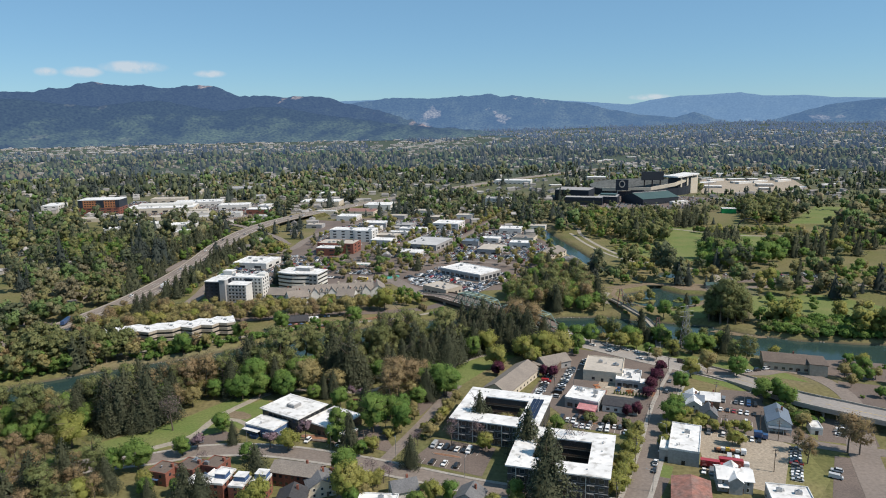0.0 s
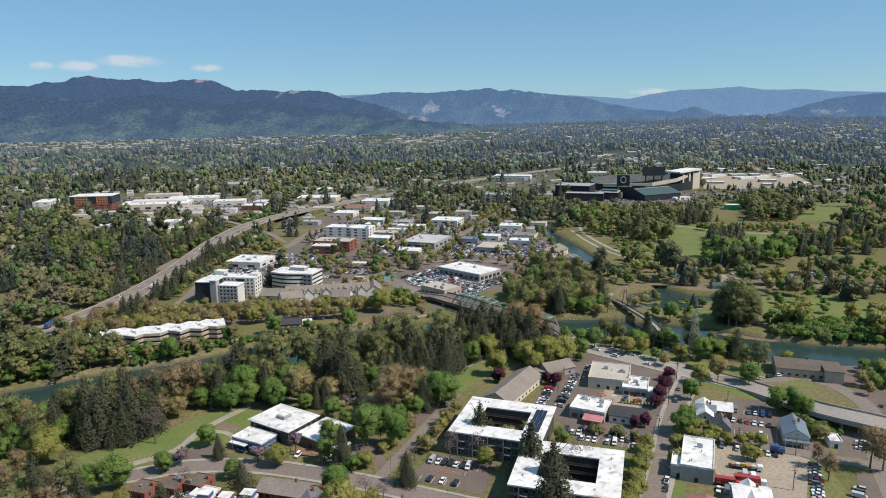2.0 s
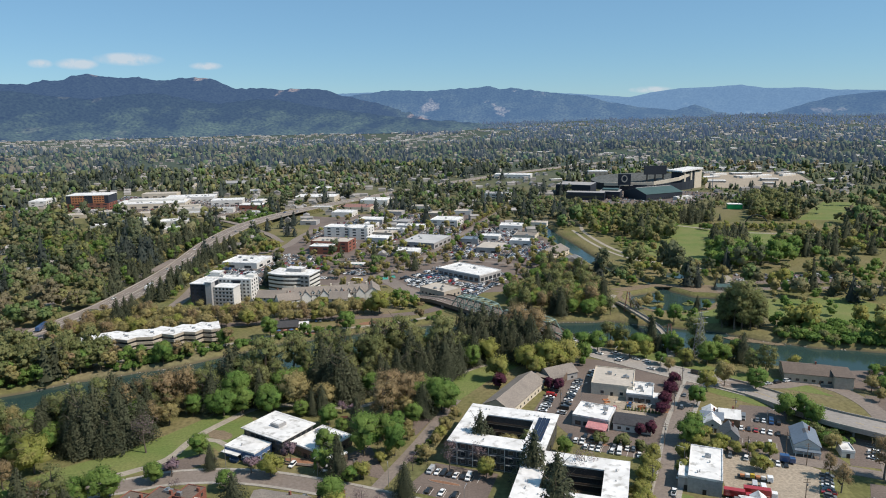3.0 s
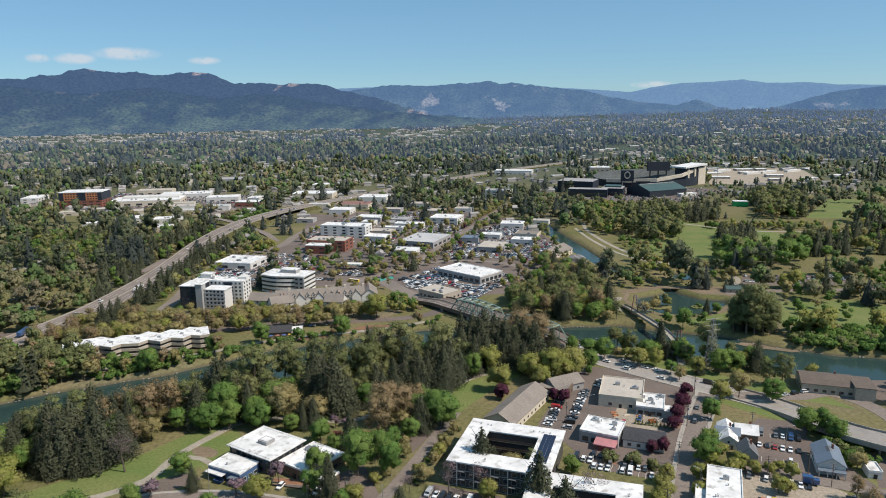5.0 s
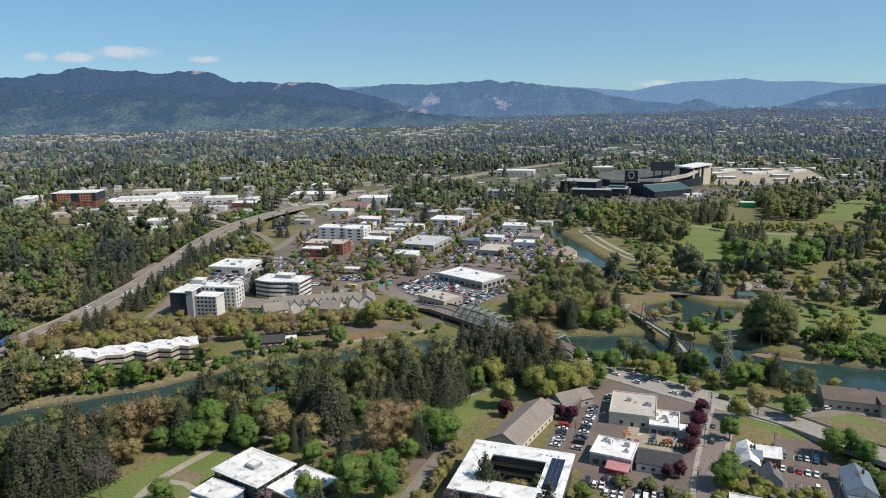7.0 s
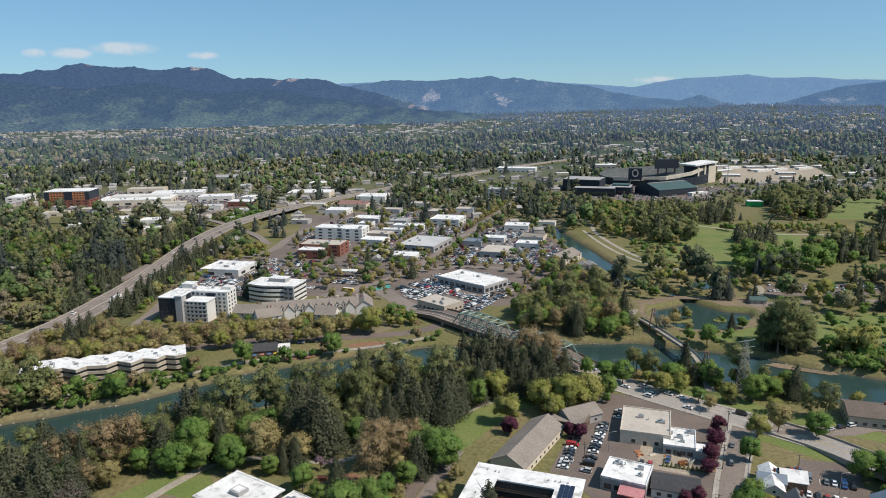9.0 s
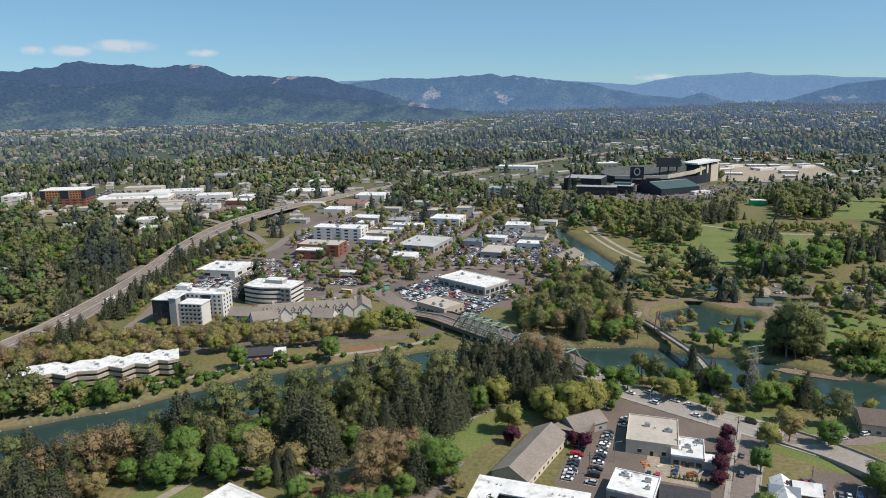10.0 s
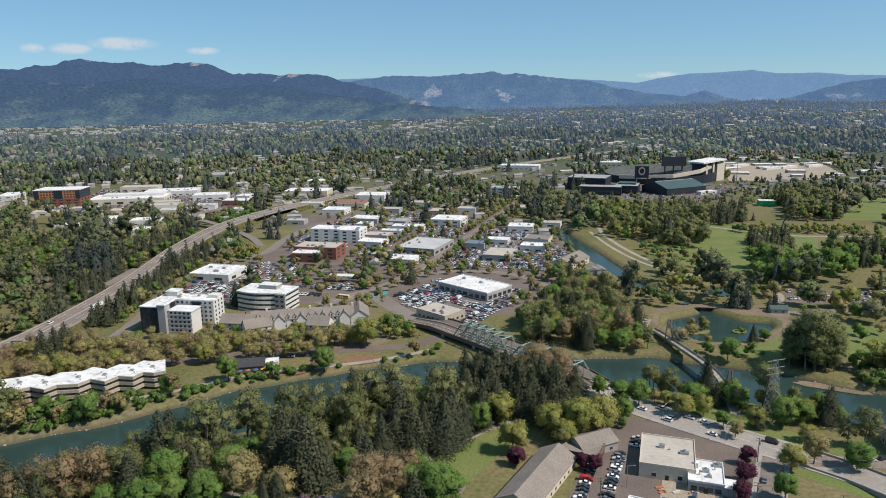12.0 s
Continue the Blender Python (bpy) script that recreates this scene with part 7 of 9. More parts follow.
def grove(poly, spacing, mix, seed, size=(0.75, 1.15), lawns=False, lots=True, margin=1.5, many=False):
    """Trees at uneven spacing over an area, in the given mix of kinds (kind: weight)."""
    r = np.random.default_rng(seed)
    rnd = random.Random(seed)
    xs, ys = [p[0] for p in poly], [p[1] for p in poly]
    ax, ay = np.meshgrid(np.arange(min(xs), max(xs), float(spacing)), np.arange(min(ys), max(ys), spacing * 0.87))
    ax[1::2] += spacing / 2
    px, py = (ax + r.uniform(-0.38, 0.38, ax.shape) * spacing).ravel(), (ay + r.uniform(-0.38, 0.38, ay.shape) * spacing).ravel()
    ok = inside(px, py, poly) & clear_of(px, py, margin, lots, lawns)
    kinds, weights = list(mix), list(mix.values())
    for x, y in zip(px[ok], py[ok]):
        if TREES and min((x - a) ** 2 + (y - b) ** 2 for a, b in TREES) < (spacing * 0.5) ** 2:
            continue
        kind, s = rnd.choices(kinds, weights)[0], rnd.uniform(*size)
        if many:
            MANY.append((kind, float(x), float(y), s))
            TREES.append((float(x), float(y)))
        else:
            plant(kind, float(x), float(y), s, rnd)



# single trees of the near ground: x, y, size
for x, y, s in ((-115, 353, 1.33), (-122, 343, 1.28), (-96, 344, 1.26), (-93, 361, 1.37), (5, 406, 1.32), (73, 435, 1.08), (82, 434, 1.03), (65, 445, 0.88), (106, 431, 1.10), (114, 411, 0.75), (141, 412, 1.20), (151, 415, 0.94), (166, 414, 0.77), (154, 376, 1.14), (71, 417, 0.86), (69, 410, 0.49), (-152, 443, 1.12), (-180, 415, 1.18), (-80, 477, 1.27), (-68, 481, 0.72), (-128, 461, 1.10), (-107, 515, 0.89), (146, 493, 1.20), (179, 524, 0.77), (234, 650, 1.39), (255, 658, 1.40), (280, 671, 1.22)):
    plant("maple", x, y, s)
for x, y, s in ((-11, 347, 1.57), (128, 428, 0.72), (43, 304, 0.76), (-58, 300, 1.02), (-43, 303, 1.41), (-30, 303, 1.13), (-115, 302, 0.81), (-125, 280, 0.85), (-139, 267, 1.31), (-118, 342, 1.26), (-133, 342, 0.90), (-110, 346, 1.15), (-98, 346, 1.15), (-80, 342, 0.78), (-50, 263, 1.01), (-10, 346, 1.60), (-94, 275, 0.74), (116, 354, 0.91), (101, 317, 1.11), (98, 314, 0.84), (160, 336, 1.09), (153, 339, 1.17), (163, 332, 0.85), (-46, 281, 0.62), (-148, 263, 1.15)):
    plant("maple", x, y, s)
for x, y, s in ((18, 387, 1.29), (47, 403, 1.60), (58, 406, 1.60), (36, 403, 1.30), (-46, 388, 0.98), (95, 434, 0.66), (128, 411, 0.83), (128, 375, 1.04), (-62, 515, 1.60), (99, 422, 1.05), (109, 422, 1.00), (262, 590, 1.51), (52, 401, 1.33), (13, 414, 1.39), (40, 393, 1.20), (-79, 285, 0.94), (-179, 287, 1.50), (56, 248, 0.8), (67, 263, 0.75), (-79, 235, 1.11), (-46, 245, 1.29), (112, 310, 0.64), (106, 305, 0.58), (93, 301, 0.7), (88, 288, 0.6), (123, 291, 0.56), (120, 292, 0.63)):
    plant("lime", x, y, s)
for x, y, s in ((-42, 284, 0.67), (74, 285, 0.65), (9, 285, 0.90), (-41, 251, 1.01)):
    plant("lime", x, y, s)
for x, y, s in ((-85, 351, 1.60), (-70, 350, 1.15), (139, 380, 1.21), (224, 616, 0.96), (125, 516, 0.94), (135, 525, 0.90), (119, 485, 1.01), (127, 481, 0.87), (90, 436, 0.61), (116, 402, 0.77), (19, 304, 0.9), (-16, 298, 0.70), (103, 317, 0.72), (29, 285, 1.23)):
    plant("olive", x, y, s)
for x, y, s in ((-156, 343, 1.60), (-163, 334, 1.39), (-145, 341, 1.50), (-138, 345, 1.59), (-38, 345, 1.60), (-29, 347, 1.41), (37, 452, 1.60), (45, 452, 1.60), (32, 459, 1.55), (11, 451, 1.15), (-35, 345, 1.47), (-38, 332, 1.56), (-182, 272, 0.99), (167, 285, 1.32), (145, 275, 0.82), (171, 283, 1.20), (146, 286, 0.65), (-192, 268, 1.10)):
    plant("russet", x, y, s)
for x, y, s in ((-132, 352, 1.19), (-118, 369, 1.21), (-105, 369, 1.60), (-101, 378, 1.53), (-94, 387, 1.46), (-85, 387, 1.34), (-76, 392, 1.36), (-66, 392, 1.55), (-57, 397, 1.51), (-46, 403, 1.53), (-36, 408, 1.55), (-25, 398, 1.26), (-12, 403, 1.60), (127, 428, 0.65), (138, 426, 1.22), (167, 394, 1.04), (160, 395, 0.84), (91, 449, 0.79), (99, 442, 0.80), (181, 485, 1.33), (188, 481, 1.60), (197, 481, 1.39), (181, 477, 1.16), (192, 477, 1.01), (175, 482, 0.92), (-110, 361, 1.12), (-51, 392, 1.24)):
    plant("cottonwood", x, y, s)
for x, y, s in ((-103, 353, 0.94), (-76, 365, 1.09), (-68, 360, 1.10), (-63, 360, 1.52), (-24, 385, 1.18), (-15, 392, 1.32), (-8, 398, 1.32), (-10, 389, 1.02), (-75, 344, 0.67), (-21, 345, 0.72), (9, 430, 1.08), (3, 430, 0.95), (24, 424, 1.19), (29, 422, 1.12), (20, 424, 1.06), (33, 413, 0.90), (40, 425, 1.19), (-3, 402, 1.00), (119, 434, 0.55), (-87, 468, 0.45), (171, 521, 0.55), (-74, 369, 1.32), (-57, 361, 1.08), (13, 420, 1.02), (-19, 388, 0.94), (-239, 479, 1.07), (-240, 492, 1.03)):
    plant("conifer", x, y, s)
for x, y, s in ((-239, 501, 0.97), (129, 410, 0.49), (7, 304, 0.87), (27, 277, 1.15), (34, 261, 1.15), (31, 238, 1.45), (-106, 291, 0.52), (-165, 305, 1.31), (-153, 311, 1.33), (-169, 302, 0.98), (-154, 305, 0.93), (-150, 331, 1.00), (-70, 346, 0.75), (-75, 346, 0.61), (-20, 342, 0.88), (-23, 271, 0.61), (-106, 236, 0.90), (-100, 236, 0.80), (-157, 303, 0.83), (-175, 306, 0.77), (-148, 319, 0.94)):
    plant("conifer", x, y, s)
for x, y, s in ((-162, 416, 1.60), (-156, 419, 1.60), (-150, 425, 1.60), (-186, 403, 1.43), (-135, 436, 1.60), (-193, 395, 1.40), (-200, 391, 1.60)):
    plant("shrub", x, y, s)
for x, y, s in ((60, 315, 1.60), (70, 312, 1.60), (77, 309, 1.60), (159, 324, 1.60), (165, 322, 1.60), (154, 320, 1.45)):
    plant("hedge", x, y, s)
for x, y, s in ((112, 379, 1.25), (106, 366, 1.37), (100, 353, 1.42), (80, 322, 1.00), (85, 323, 1.05), (45, 375, 1.05), (50, 373, 1.15), (19, 377, 1.57), (96, 344, 1.20), (-75, 372, 1.04)):
    plant("plum", x, y, s)
for x, y, s in ((-74, 297, 1.60), (-88, 288, 1.60), (-120, 285, 1.60), (-60, 345, 0.95), (-66, 342, 0.85), (-56, 347, 0.8)):
    plant("blossom", x, y, s)
for x, y, s in ((-140, 305, 1.47), (47, 279, 1.24), (-38, 260, 0.83), (-31, 260, 0.73), (-6, 290, 1.14), (6, 290, 1.02)):
    plant("bare", x, y, s)
for x, y, s in ((12, 437, 1.45), (18, 440, 1.3), (5, 436, 1.25), (24, 436, 1.2), (53, 445, 0.75), (-2, 440, 1.1)):
    plant("conifer", x, y, s)
for x, y, s in ((33, 451, 1.85), (39, 448, 1.75), (27, 447, 1.6), (46, 446, 1.5)):
    plant("russet", x, y, s)
verge = random.Random(23)
lane = smooth_line([Vector(q) for q in ((-47, 248, 0), (-38, 268, 0), (-22, 310, 0), (-10, 346, 0))], 5.0)
for side, off in ((-1, 5.4), (1, 5.0), (-1, 8.4), (1, 8.0)):
    for q in offset_line(lane, side * off):
        if abs(q.y - 275) > 9 and clear_of(np.array([q.x]), np.array([q.y]), 0.2)[0] and verge.random() < 0.75:
            plant(verge.choice(("hedge", "shrub", "shrub", "lime", "olive", "bare")), q.x + verge.uniform(-0.8, 0.8), q.y + verge.uniform(-1, 1), verge.uniform(0.45, 0.7), verge)
for x, y, s in ((63, 258, 0.75), (67, 268, 0.85), (71, 278, 0.8), (75, 287, 0.85), (60, 250, 0.8), (79, 297, 0.7)):
    plant("lime", x, y, s)
for x, y, s in ((186, 488, 0.95), (193, 487, 0.9), (199, 485, 0.75), (180, 486, 0.8), (190, 492, 0.85)):
    plant("conifer", x, y, s)
for x, y, s in ((176, 486, 0.8), (183, 497, 0.85), (196, 498, 0.85), (204, 490, 0.8), (186, 476, 0.8), (196, 476, 0.8)):
    plant("cottonwood", x, y, s)
for x, y, s in ((104, 309, 0.5), (108, 306, 0.55), (112, 308, 0.5), (117, 306, 0.55), (122, 305, 0.5), (127, 308, 0.5), (110, 323, 0.5), (122, 325, 0.45), (130, 303, 0.55)):
    plant("lime", x, y, s)
for x, y, s in ((158, 314, 1.3), (162, 318, 1.5), (166, 315, 1.2), (160, 324, 1.5), (168, 322, 1.3), (157, 329, 1.4), (164, 328, 1.4), (170, 316, 1.1)):
    plant("shrub", x, y, s)
for x, y, k, f in ((144, 550, "olive", 0.75), (150, 548, "cottonwood", 0.5), (153, 552, "lime", 0.55), (175, 549, "shrub", 0.8)):
    plant(k, x, y, f, base=-2.62)
plant("conifer", 12, 306, 0.62)
plant("cottonwood", 27, 304, 0.62)
plant("cottonwood", 30, 308, 0.55)
# groves, place by place
grove([(-330, 318), (-255, 368), (-204, 402), (-204, 418), (-240, 400), (-330, 345)], 6.2, {"cottonwood": 4, "olive": 2, "russet": 1, "conifer": 2, "maple": 2}, 72, (0.8, 1.2), margin=-2.0, many=True)
grove([(-270, 285), (-215, 312), (-160, 346), (-120, 372), (-100, 382), (-104, 370), (-150, 333), (-200, 298), (-262, 270)], 6.6, {"cottonwood": 5, "conifer": 3, "russet": 1, "olive": 1, "maple": 2}, 20, (0.85, 1.2))
grove([(-330, 320), (-262, 366), (-222, 392), (-208, 404), (-225, 424), (-262, 420), (-330, 400)], 6.8, {"cottonwood": 6, "russet": 1, "olive": 2, "maple": 1}, 19, (0.8, 1.15), margin=-2.0, many=True)
grove([(-60, 355), (-30, 372), (0, 402), (28, 424), (50, 440), (58, 452), (40, 458), (10, 450), (-30, 432), (-62, 412), (-82, 398), (-90, 380)], 8.2, {"conifer": 4, "cottonwood": 6, "maple": 1}, 21)
grove([(-260, 268), (-200, 285), (-165, 305), (-140, 330), (-112, 358), (-90, 362), (-86, 396), (-140, 372), (-190, 345), (-262, 300)], 8.4, {"conifer": 2, "cottonwood": 2, "maple": 4, "russet": 1, "olive": 2, "lime": 1}, 22)
grove([(-300, 215), (-140, 225), (-140, 256), (-160, 266), (-196, 262), (-230, 280), (-300, 262)], 8.5, {"conifer": 4, "maple": 3, "lime": 3, "russet": 3, "plum": 1, "cottonwood": 1}, 23)
grove([(-330, 345), (-250, 395), (-215, 418), (-240, 440), (-290, 440), (-340, 420)], 8.5, {"cottonwood": 6, "russet": 1, "olive": 1, "maple": 2}, 24, many=True)
grove([(-280, 452), (-235, 452), (-160, 480), (-60, 506), (-60, 522), (-110, 514), (-160, 508), (-215, 505), (-280, 500)], 6.4, {"olive": 6, "lime": 2, "russet": 2}, 25, (0.75, 1.05), margin=0.0)
grove([(-280, 500), (-215, 505), (-160, 512), (-60, 526), (-60, 545), (-110, 538), (-160, 532), (-215, 528), (-280, 520)], 7.2, {"olive": 6, "lime": 1, "russet": 1, "maple": 1}, 61, (0.42, 0.62), margin=0.0)
grove([(-215, 415), (-160, 448), (-110, 470), (-40, 495), (-15, 512), (-20, 500), (-90, 466), (-150, 438), (-205, 400)], 4.6, {"shrub": 12, "russet": 1, "maple": 1}, 26, (0.6, 1.2), margin=0.4, many=True)
grove([(34, 512), (60, 508), (108, 506), (108, 560), (100, 630), (88, 650), (70, 640), (52, 596), (34, 560)], 8.2, {"cottonwood": 5, "maple": 4, "russet": 1, "olive": 1, "lime": 1, "conifer": 1}, 27)
grove([(86, 690), (98, 690), (98, 850), (86, 850)], 9, {"cottonwood": 3, "maple": 2, "olive": 2, "russet": 2}, 28, (0.5, 0.8), many=True)
grove([(78, 458), (100, 440), (126, 430), (160, 412), (205, 402), (210, 410), (180, 425), (140, 444), (100, 462)], 7.5, {"maple": 6, "lime": 3, "conifer": 1, "cottonwood": 1}, 29, (0.7, 1.0))
grove([(196, 460), (225, 448), (300, 438), (480, 460), (480, 500), (300, 482), (225, 486)], 5.2, {"shrub": 8, "hedge": 2, "lime": 1}, 30, (0.9, 1.9), margin=0, many=True)
grove([(206, 488), (232, 488), (300, 486), (330, 500), (300, 520), (232, 500)], 24, {"cottonwood": 2, "maple": 2, "olive": 1}, 52, (0.7, 1.0), many=True)
grove([(161, 696), (191, 682), (170, 600), (140, 590), (136, 611)], 11, {"cottonwood": 5, "olive": 3, "lime": 2, "maple": 1}, 93, (0.7, 1.0), margin=0.8, many=True)
grove([(-300, 318), (-250, 352), (-205, 388), (-160, 418), (-110, 452), (-114, 460), (-165, 428), (-212, 404), (-256, 376), (-305, 340)], 4.4, {"shrub": 8, "russet": 1, "olive": 1}, 53, (0.7, 1.3), margin=-3, many=True)
grove([(-477, 765), (-471, 811), (-371, 768), (-332, 662), (-397, 653)], 10.5, {"maple": 7, "cottonwood": 2, "conifer": 2, "lime": 2}, 90, (0.95, 1.35), many=True)
grove([(165, 1026), (222, 1040), (203, 855), (161, 811), (142, 856)], 10.5, {"maple": 4, "lime": 3, "olive": 2, "cottonwood": 2}, 80, (0.8, 1.2), many=True)
grove([(205, 966), (301, 991), (233, 783), (197, 767), (184, 829)], 10.5, {"cottonwood": 7, "olive": 2, "maple": 3, "conifer": 1}, 81, (0.9, 1.3), lawns=False, many=True)
grove([(288, 985), (345, 985), (318, 905), (275, 905)], 11, {"conifer": 6, "cottonwood": 1}, 82, (0.8, 1.05), many=True)
grove([(284, 815), (322, 812), (286, 722), (250, 718)], 9.5, {"conifer": 4, "cottonwood": 2, "olive": 1}, 83, (0.7, 0.95), many=True)
grove([(247, 712), (312, 704), (330, 760), (350, 740), (292, 652), (227, 652)], 13.5, {"maple": 7, "cottonwood": 1}, 84, (1.45, 1.75), many=True)
grove([(292, 878), (426, 876), (412, 850), (286, 853)], 8.5, {"lime": 4, "maple": 2, "olive": 1}, 85, (0.6, 0.8), margin=0.5, many=True)
grove([(430, 1128), (525, 1120), (432, 925), (374, 928), (416, 1040)], 11, {"cottonwood": 6, "olive": 2, "maple": 1, "conifer": 1}, 86, (0.95, 1.3), many=True)
grove([(345, 770), (400, 770), (372, 705), (325, 705)], 12, {"conifer": 3, "maple": 2}, 87, (0.9, 1.15), many=True)
grove([(400, 830), (480, 840), (470, 760), (390, 700)], 14, {"maple": 3, "lime": 2, "olive": 2, "conifer": 1}, 88, (0.9, 1.3), many=True)
grove([(152, 770), (180, 705), (215, 690), (205, 745), (175, 800)], 16, {"olive": 3, "lime": 2, "maple": 2}, 89, (0.6, 0.9), many=True)
grove([(110, 500), (150, 492), (200, 500), (204, 508), (150, 500), (118, 508)], 9, {"shrub": 5, "maple": 1, "olive": 1}, 55, (0.5, 0.75), many=True)
grove([(126, 585), (150, 598), (175, 606), (172, 614), (146, 610), (124, 596)], 9, {"olive": 3, "lime": 2, "shrub": 2}, 56, (0.5, 0.7), many=True)
grove([(140, 600), (165, 650), (165, 690), (180, 680), (215, 655), (225, 600), (215, 590), (214, 640), (190, 665), (160, 650), (140, 600)], 9, {"olive": 3, "lime": 2, "russet": 2, "maple": 1}, 31, (0.6, 0.95), many=True)
grove([(60, 640), (95, 640), (95, 690), (60, 690)], 11, {"plum": 1, "maple": 2, "olive": 1}, 32, many=True)
grove([(-312, 545), (-284, 545), (-286, 660), (-298, 780), (-298, 860), (-332, 860), (-324, 780)], 9.0, {"conifer": 5, "olive": 2, "cottonwood": 1, "maple": 3}, 33, (0.7, 1.0), many=True)
grove([(-262, 545), (-238, 545), (-244, 760), (-262, 780)], 8, {"conifer": 8, "shrub": 1}, 34, (0.62, 0.9), many=True)
grove([(-225, 490), (-205, 500), (-205, 530), (-222, 530)], 10, {"conifer": 5}, 35, (0.6, 0.8), many=True)
grove([(-235, 745), (-160, 700), (-120, 735), (-160, 790), (-200, 790)], 10, {"lime": 4, "olive": 2, "maple": 1}, 36, (0.7, 0.9), many=True)
grove([(-110, 590), (-60, 580), (-48, 600), (-70, 640), (-100, 660)], 10, {"maple": 3, "olive": 2, "cottonwood": 2}, 37, (0.6, 0.9), many=True)
grove([(-58, 512), (-30, 520), (-38, 560), (-60, 560)], 9, {"maple": 3, "lime": 2, "russet": 1}, 38, (0.6, 0.9), many=True)
grove([(-70, 286), (-40, 275), (-8, 350), (-20, 352), (-44, 330), (-70, 330)], 8.5, {"maple": 4, "conifer": 2, "lime": 2, "bare": 1, "russet": 1}, 40, (0.6, 0.95))
grove([(-60, 330), (-30, 320), (-8, 360), (-20, 375), (-60, 350)], 8.5, {"russet": 2, "maple": 3, "conifer": 2, "olive": 2}, 41, (0.8, 1.0), lots=False)
grove([(62, 250), (72, 250), (92, 300), (84, 303)], 7, {"lime": 4, "maple": 2, "olive": 2}, 42, (0.4, 0.6), margin=-1.5)
grove([(86, 300), (100, 300), (112, 330), (106, 345), (95, 325)], 6.5, {"lime": 4, "maple": 2}, 43, (0.4, 0.55), margin=0.3)
grove([(-130, 240), (-70, 236), (-60, 262), (-100, 272), (-130, 272)], 10, {"maple": 2, "conifer": 2, "lime": 2, "bare": 1}, 44, (0.5, 0.8))
grove([(-50, 232), (10, 228), (40, 244), (10, 250), (-40, 262)], 9, {"maple": 2, "lime": 2, "conifer": 1, "plum": 1}, 45, (0.5, 0.8))
grove([(150, 296), (172, 328), (150, 345), (138, 330)], 8, {"maple": 3, "cottonwood": 2, "olive": 1}, 46, (0.6, 0.85))
grove([(130, 392), (170, 374), (180, 385), (150, 402)], 12, {"lime": 3, "maple": 2}, 47, (0.6, 0.8))

grove([(-232, 395), (-205, 404), (-184, 418), (-190, 434), (-214, 434), (-240, 425)], 6.5, {"shrub": 5, "maple": 2}, 48, (0.45, 0.7), margin=-0.5)
grove([(-190, 700), (-100, 690), (0, 720), (60, 900), (40, 1010), (-150, 1040), (-200, 900)], 24, {"maple": 2, "olive": 4, "lime": 2, "conifer": 1, "plum": 1}, 49, (0.55, 0.9), lots=False, margin=0.5, many=True)
grove([(-180, 600), (-60, 600), (-20, 700), (100, 690), (100, 860), (20, 720), (-180, 720)], 23, {"maple": 3, "olive": 4, "lime": 2, "conifer": 1}, 50, (0.55, 0.9), lots=False, margin=0.5, many=True)
grove([(-170, 520), (-60, 530), (-60, 550), (-120, 545), (-170, 545)], 11, {"olive": 2, "lime": 2, "maple": 1}, 51, (0.5, 0.7), margin=0.5)
street_rnd = random.Random(19)
for line, gap, off in (([(-82, 628), (-59, 661), (-35, 718), (-14, 790), (8, 866), (37, 966), (70, 1090)], 9.0, 9.5), ([(-180, 640), (-130, 660), (-80, 690), (-45, 700)], 11.0, 7.0), ([(-95, 730), (-70, 800), (-50, 900), (-20, 1000)], 13.0, 6.5), ([(-82, 628), (-30, 690), (30, 690), (60, 650), (50, 610), (36, 590)], 12.0, 7.0), ([(-226, 560), (-236, 640), (-232, 710), (-200, 770)], 11.0, 8.0)):
    pts = smooth_line([Vector((x, y, 0)) for x, y in line], gap)
    for side in (-1, 1):
        for q in offset_line(pts, side * off):
            x, y = q.x + street_rnd.uniform(-1.5, 1.5), q.y + street_rnd.uniform(-1.5, 1.5)
            if street_rnd.random() < 0.85 and clear_of(np.array([x]), np.array([y]), -0.5, lots=False)[0]:
                MANY.append((street_rnd.choice(("olive", "lime", "olive", "maple", "russet")), x, y, street_rnd.uniform(0.5, 0.85)))
                TREES.append((x, y))
grove([(200, 340), (262, 330), (300, 372), (262, 400), (215, 400), (196, 366)], 10, {"maple": 4, "olive": 2, "bare": 2, "lime": 1, "shrub": 2}, 57, (0.5, 0.8), lots=False, margin=0.5)
grove([(240, 560), (400, 560), (420, 640), (330, 660), (250, 600)], 13, {"maple": 6, "lime": 1, "olive": 2, "conifer": 1}, 59, (0.7, 1.1), many=True)
grove([(118, 512), (140, 508), (160, 512), (176, 520), (150, 516), (126, 524)], 8, {"olive": 3, "lime": 2, "shrub": 3}, 62, (0.4, 0.6))
grove([(205, 470), (240, 458), (330, 452), (420, 462), (420, 480), (330, 470), (240, 476), (212, 484)], 4.6, {"shrub": 8, "hedge": 1, "maple": 1}, 63, (0.8, 1.5), margin=0, many=True)
for x, y, s in ((-240, 400, 1.05), (-233, 405, 0.95), (-226, 403, 1.1), (-219, 408, 0.9), (-212, 411, 0.85), (-236, 412, 0.9), (-246, 404, 1.0), (-254, 398, 1.1), (-229, 396, 1.0), (-221, 398, 0.8)):
    plant("cottonwood", x, y, s)
grove([(-326, 945), (-292, 922), (-262, 985), (-272, 1010)], 6, {"maple": 4, "shrub": 2}, 64, (0.5, 0.75), many=True)
grove([(140, 598), (175, 606), (232, 600), (238, 640), (225, 670), (170, 640)], 13, {"maple": 5, "olive": 2, "lime": 1, "conifer": 1}, 65, (0.5, 0.85), many=True)
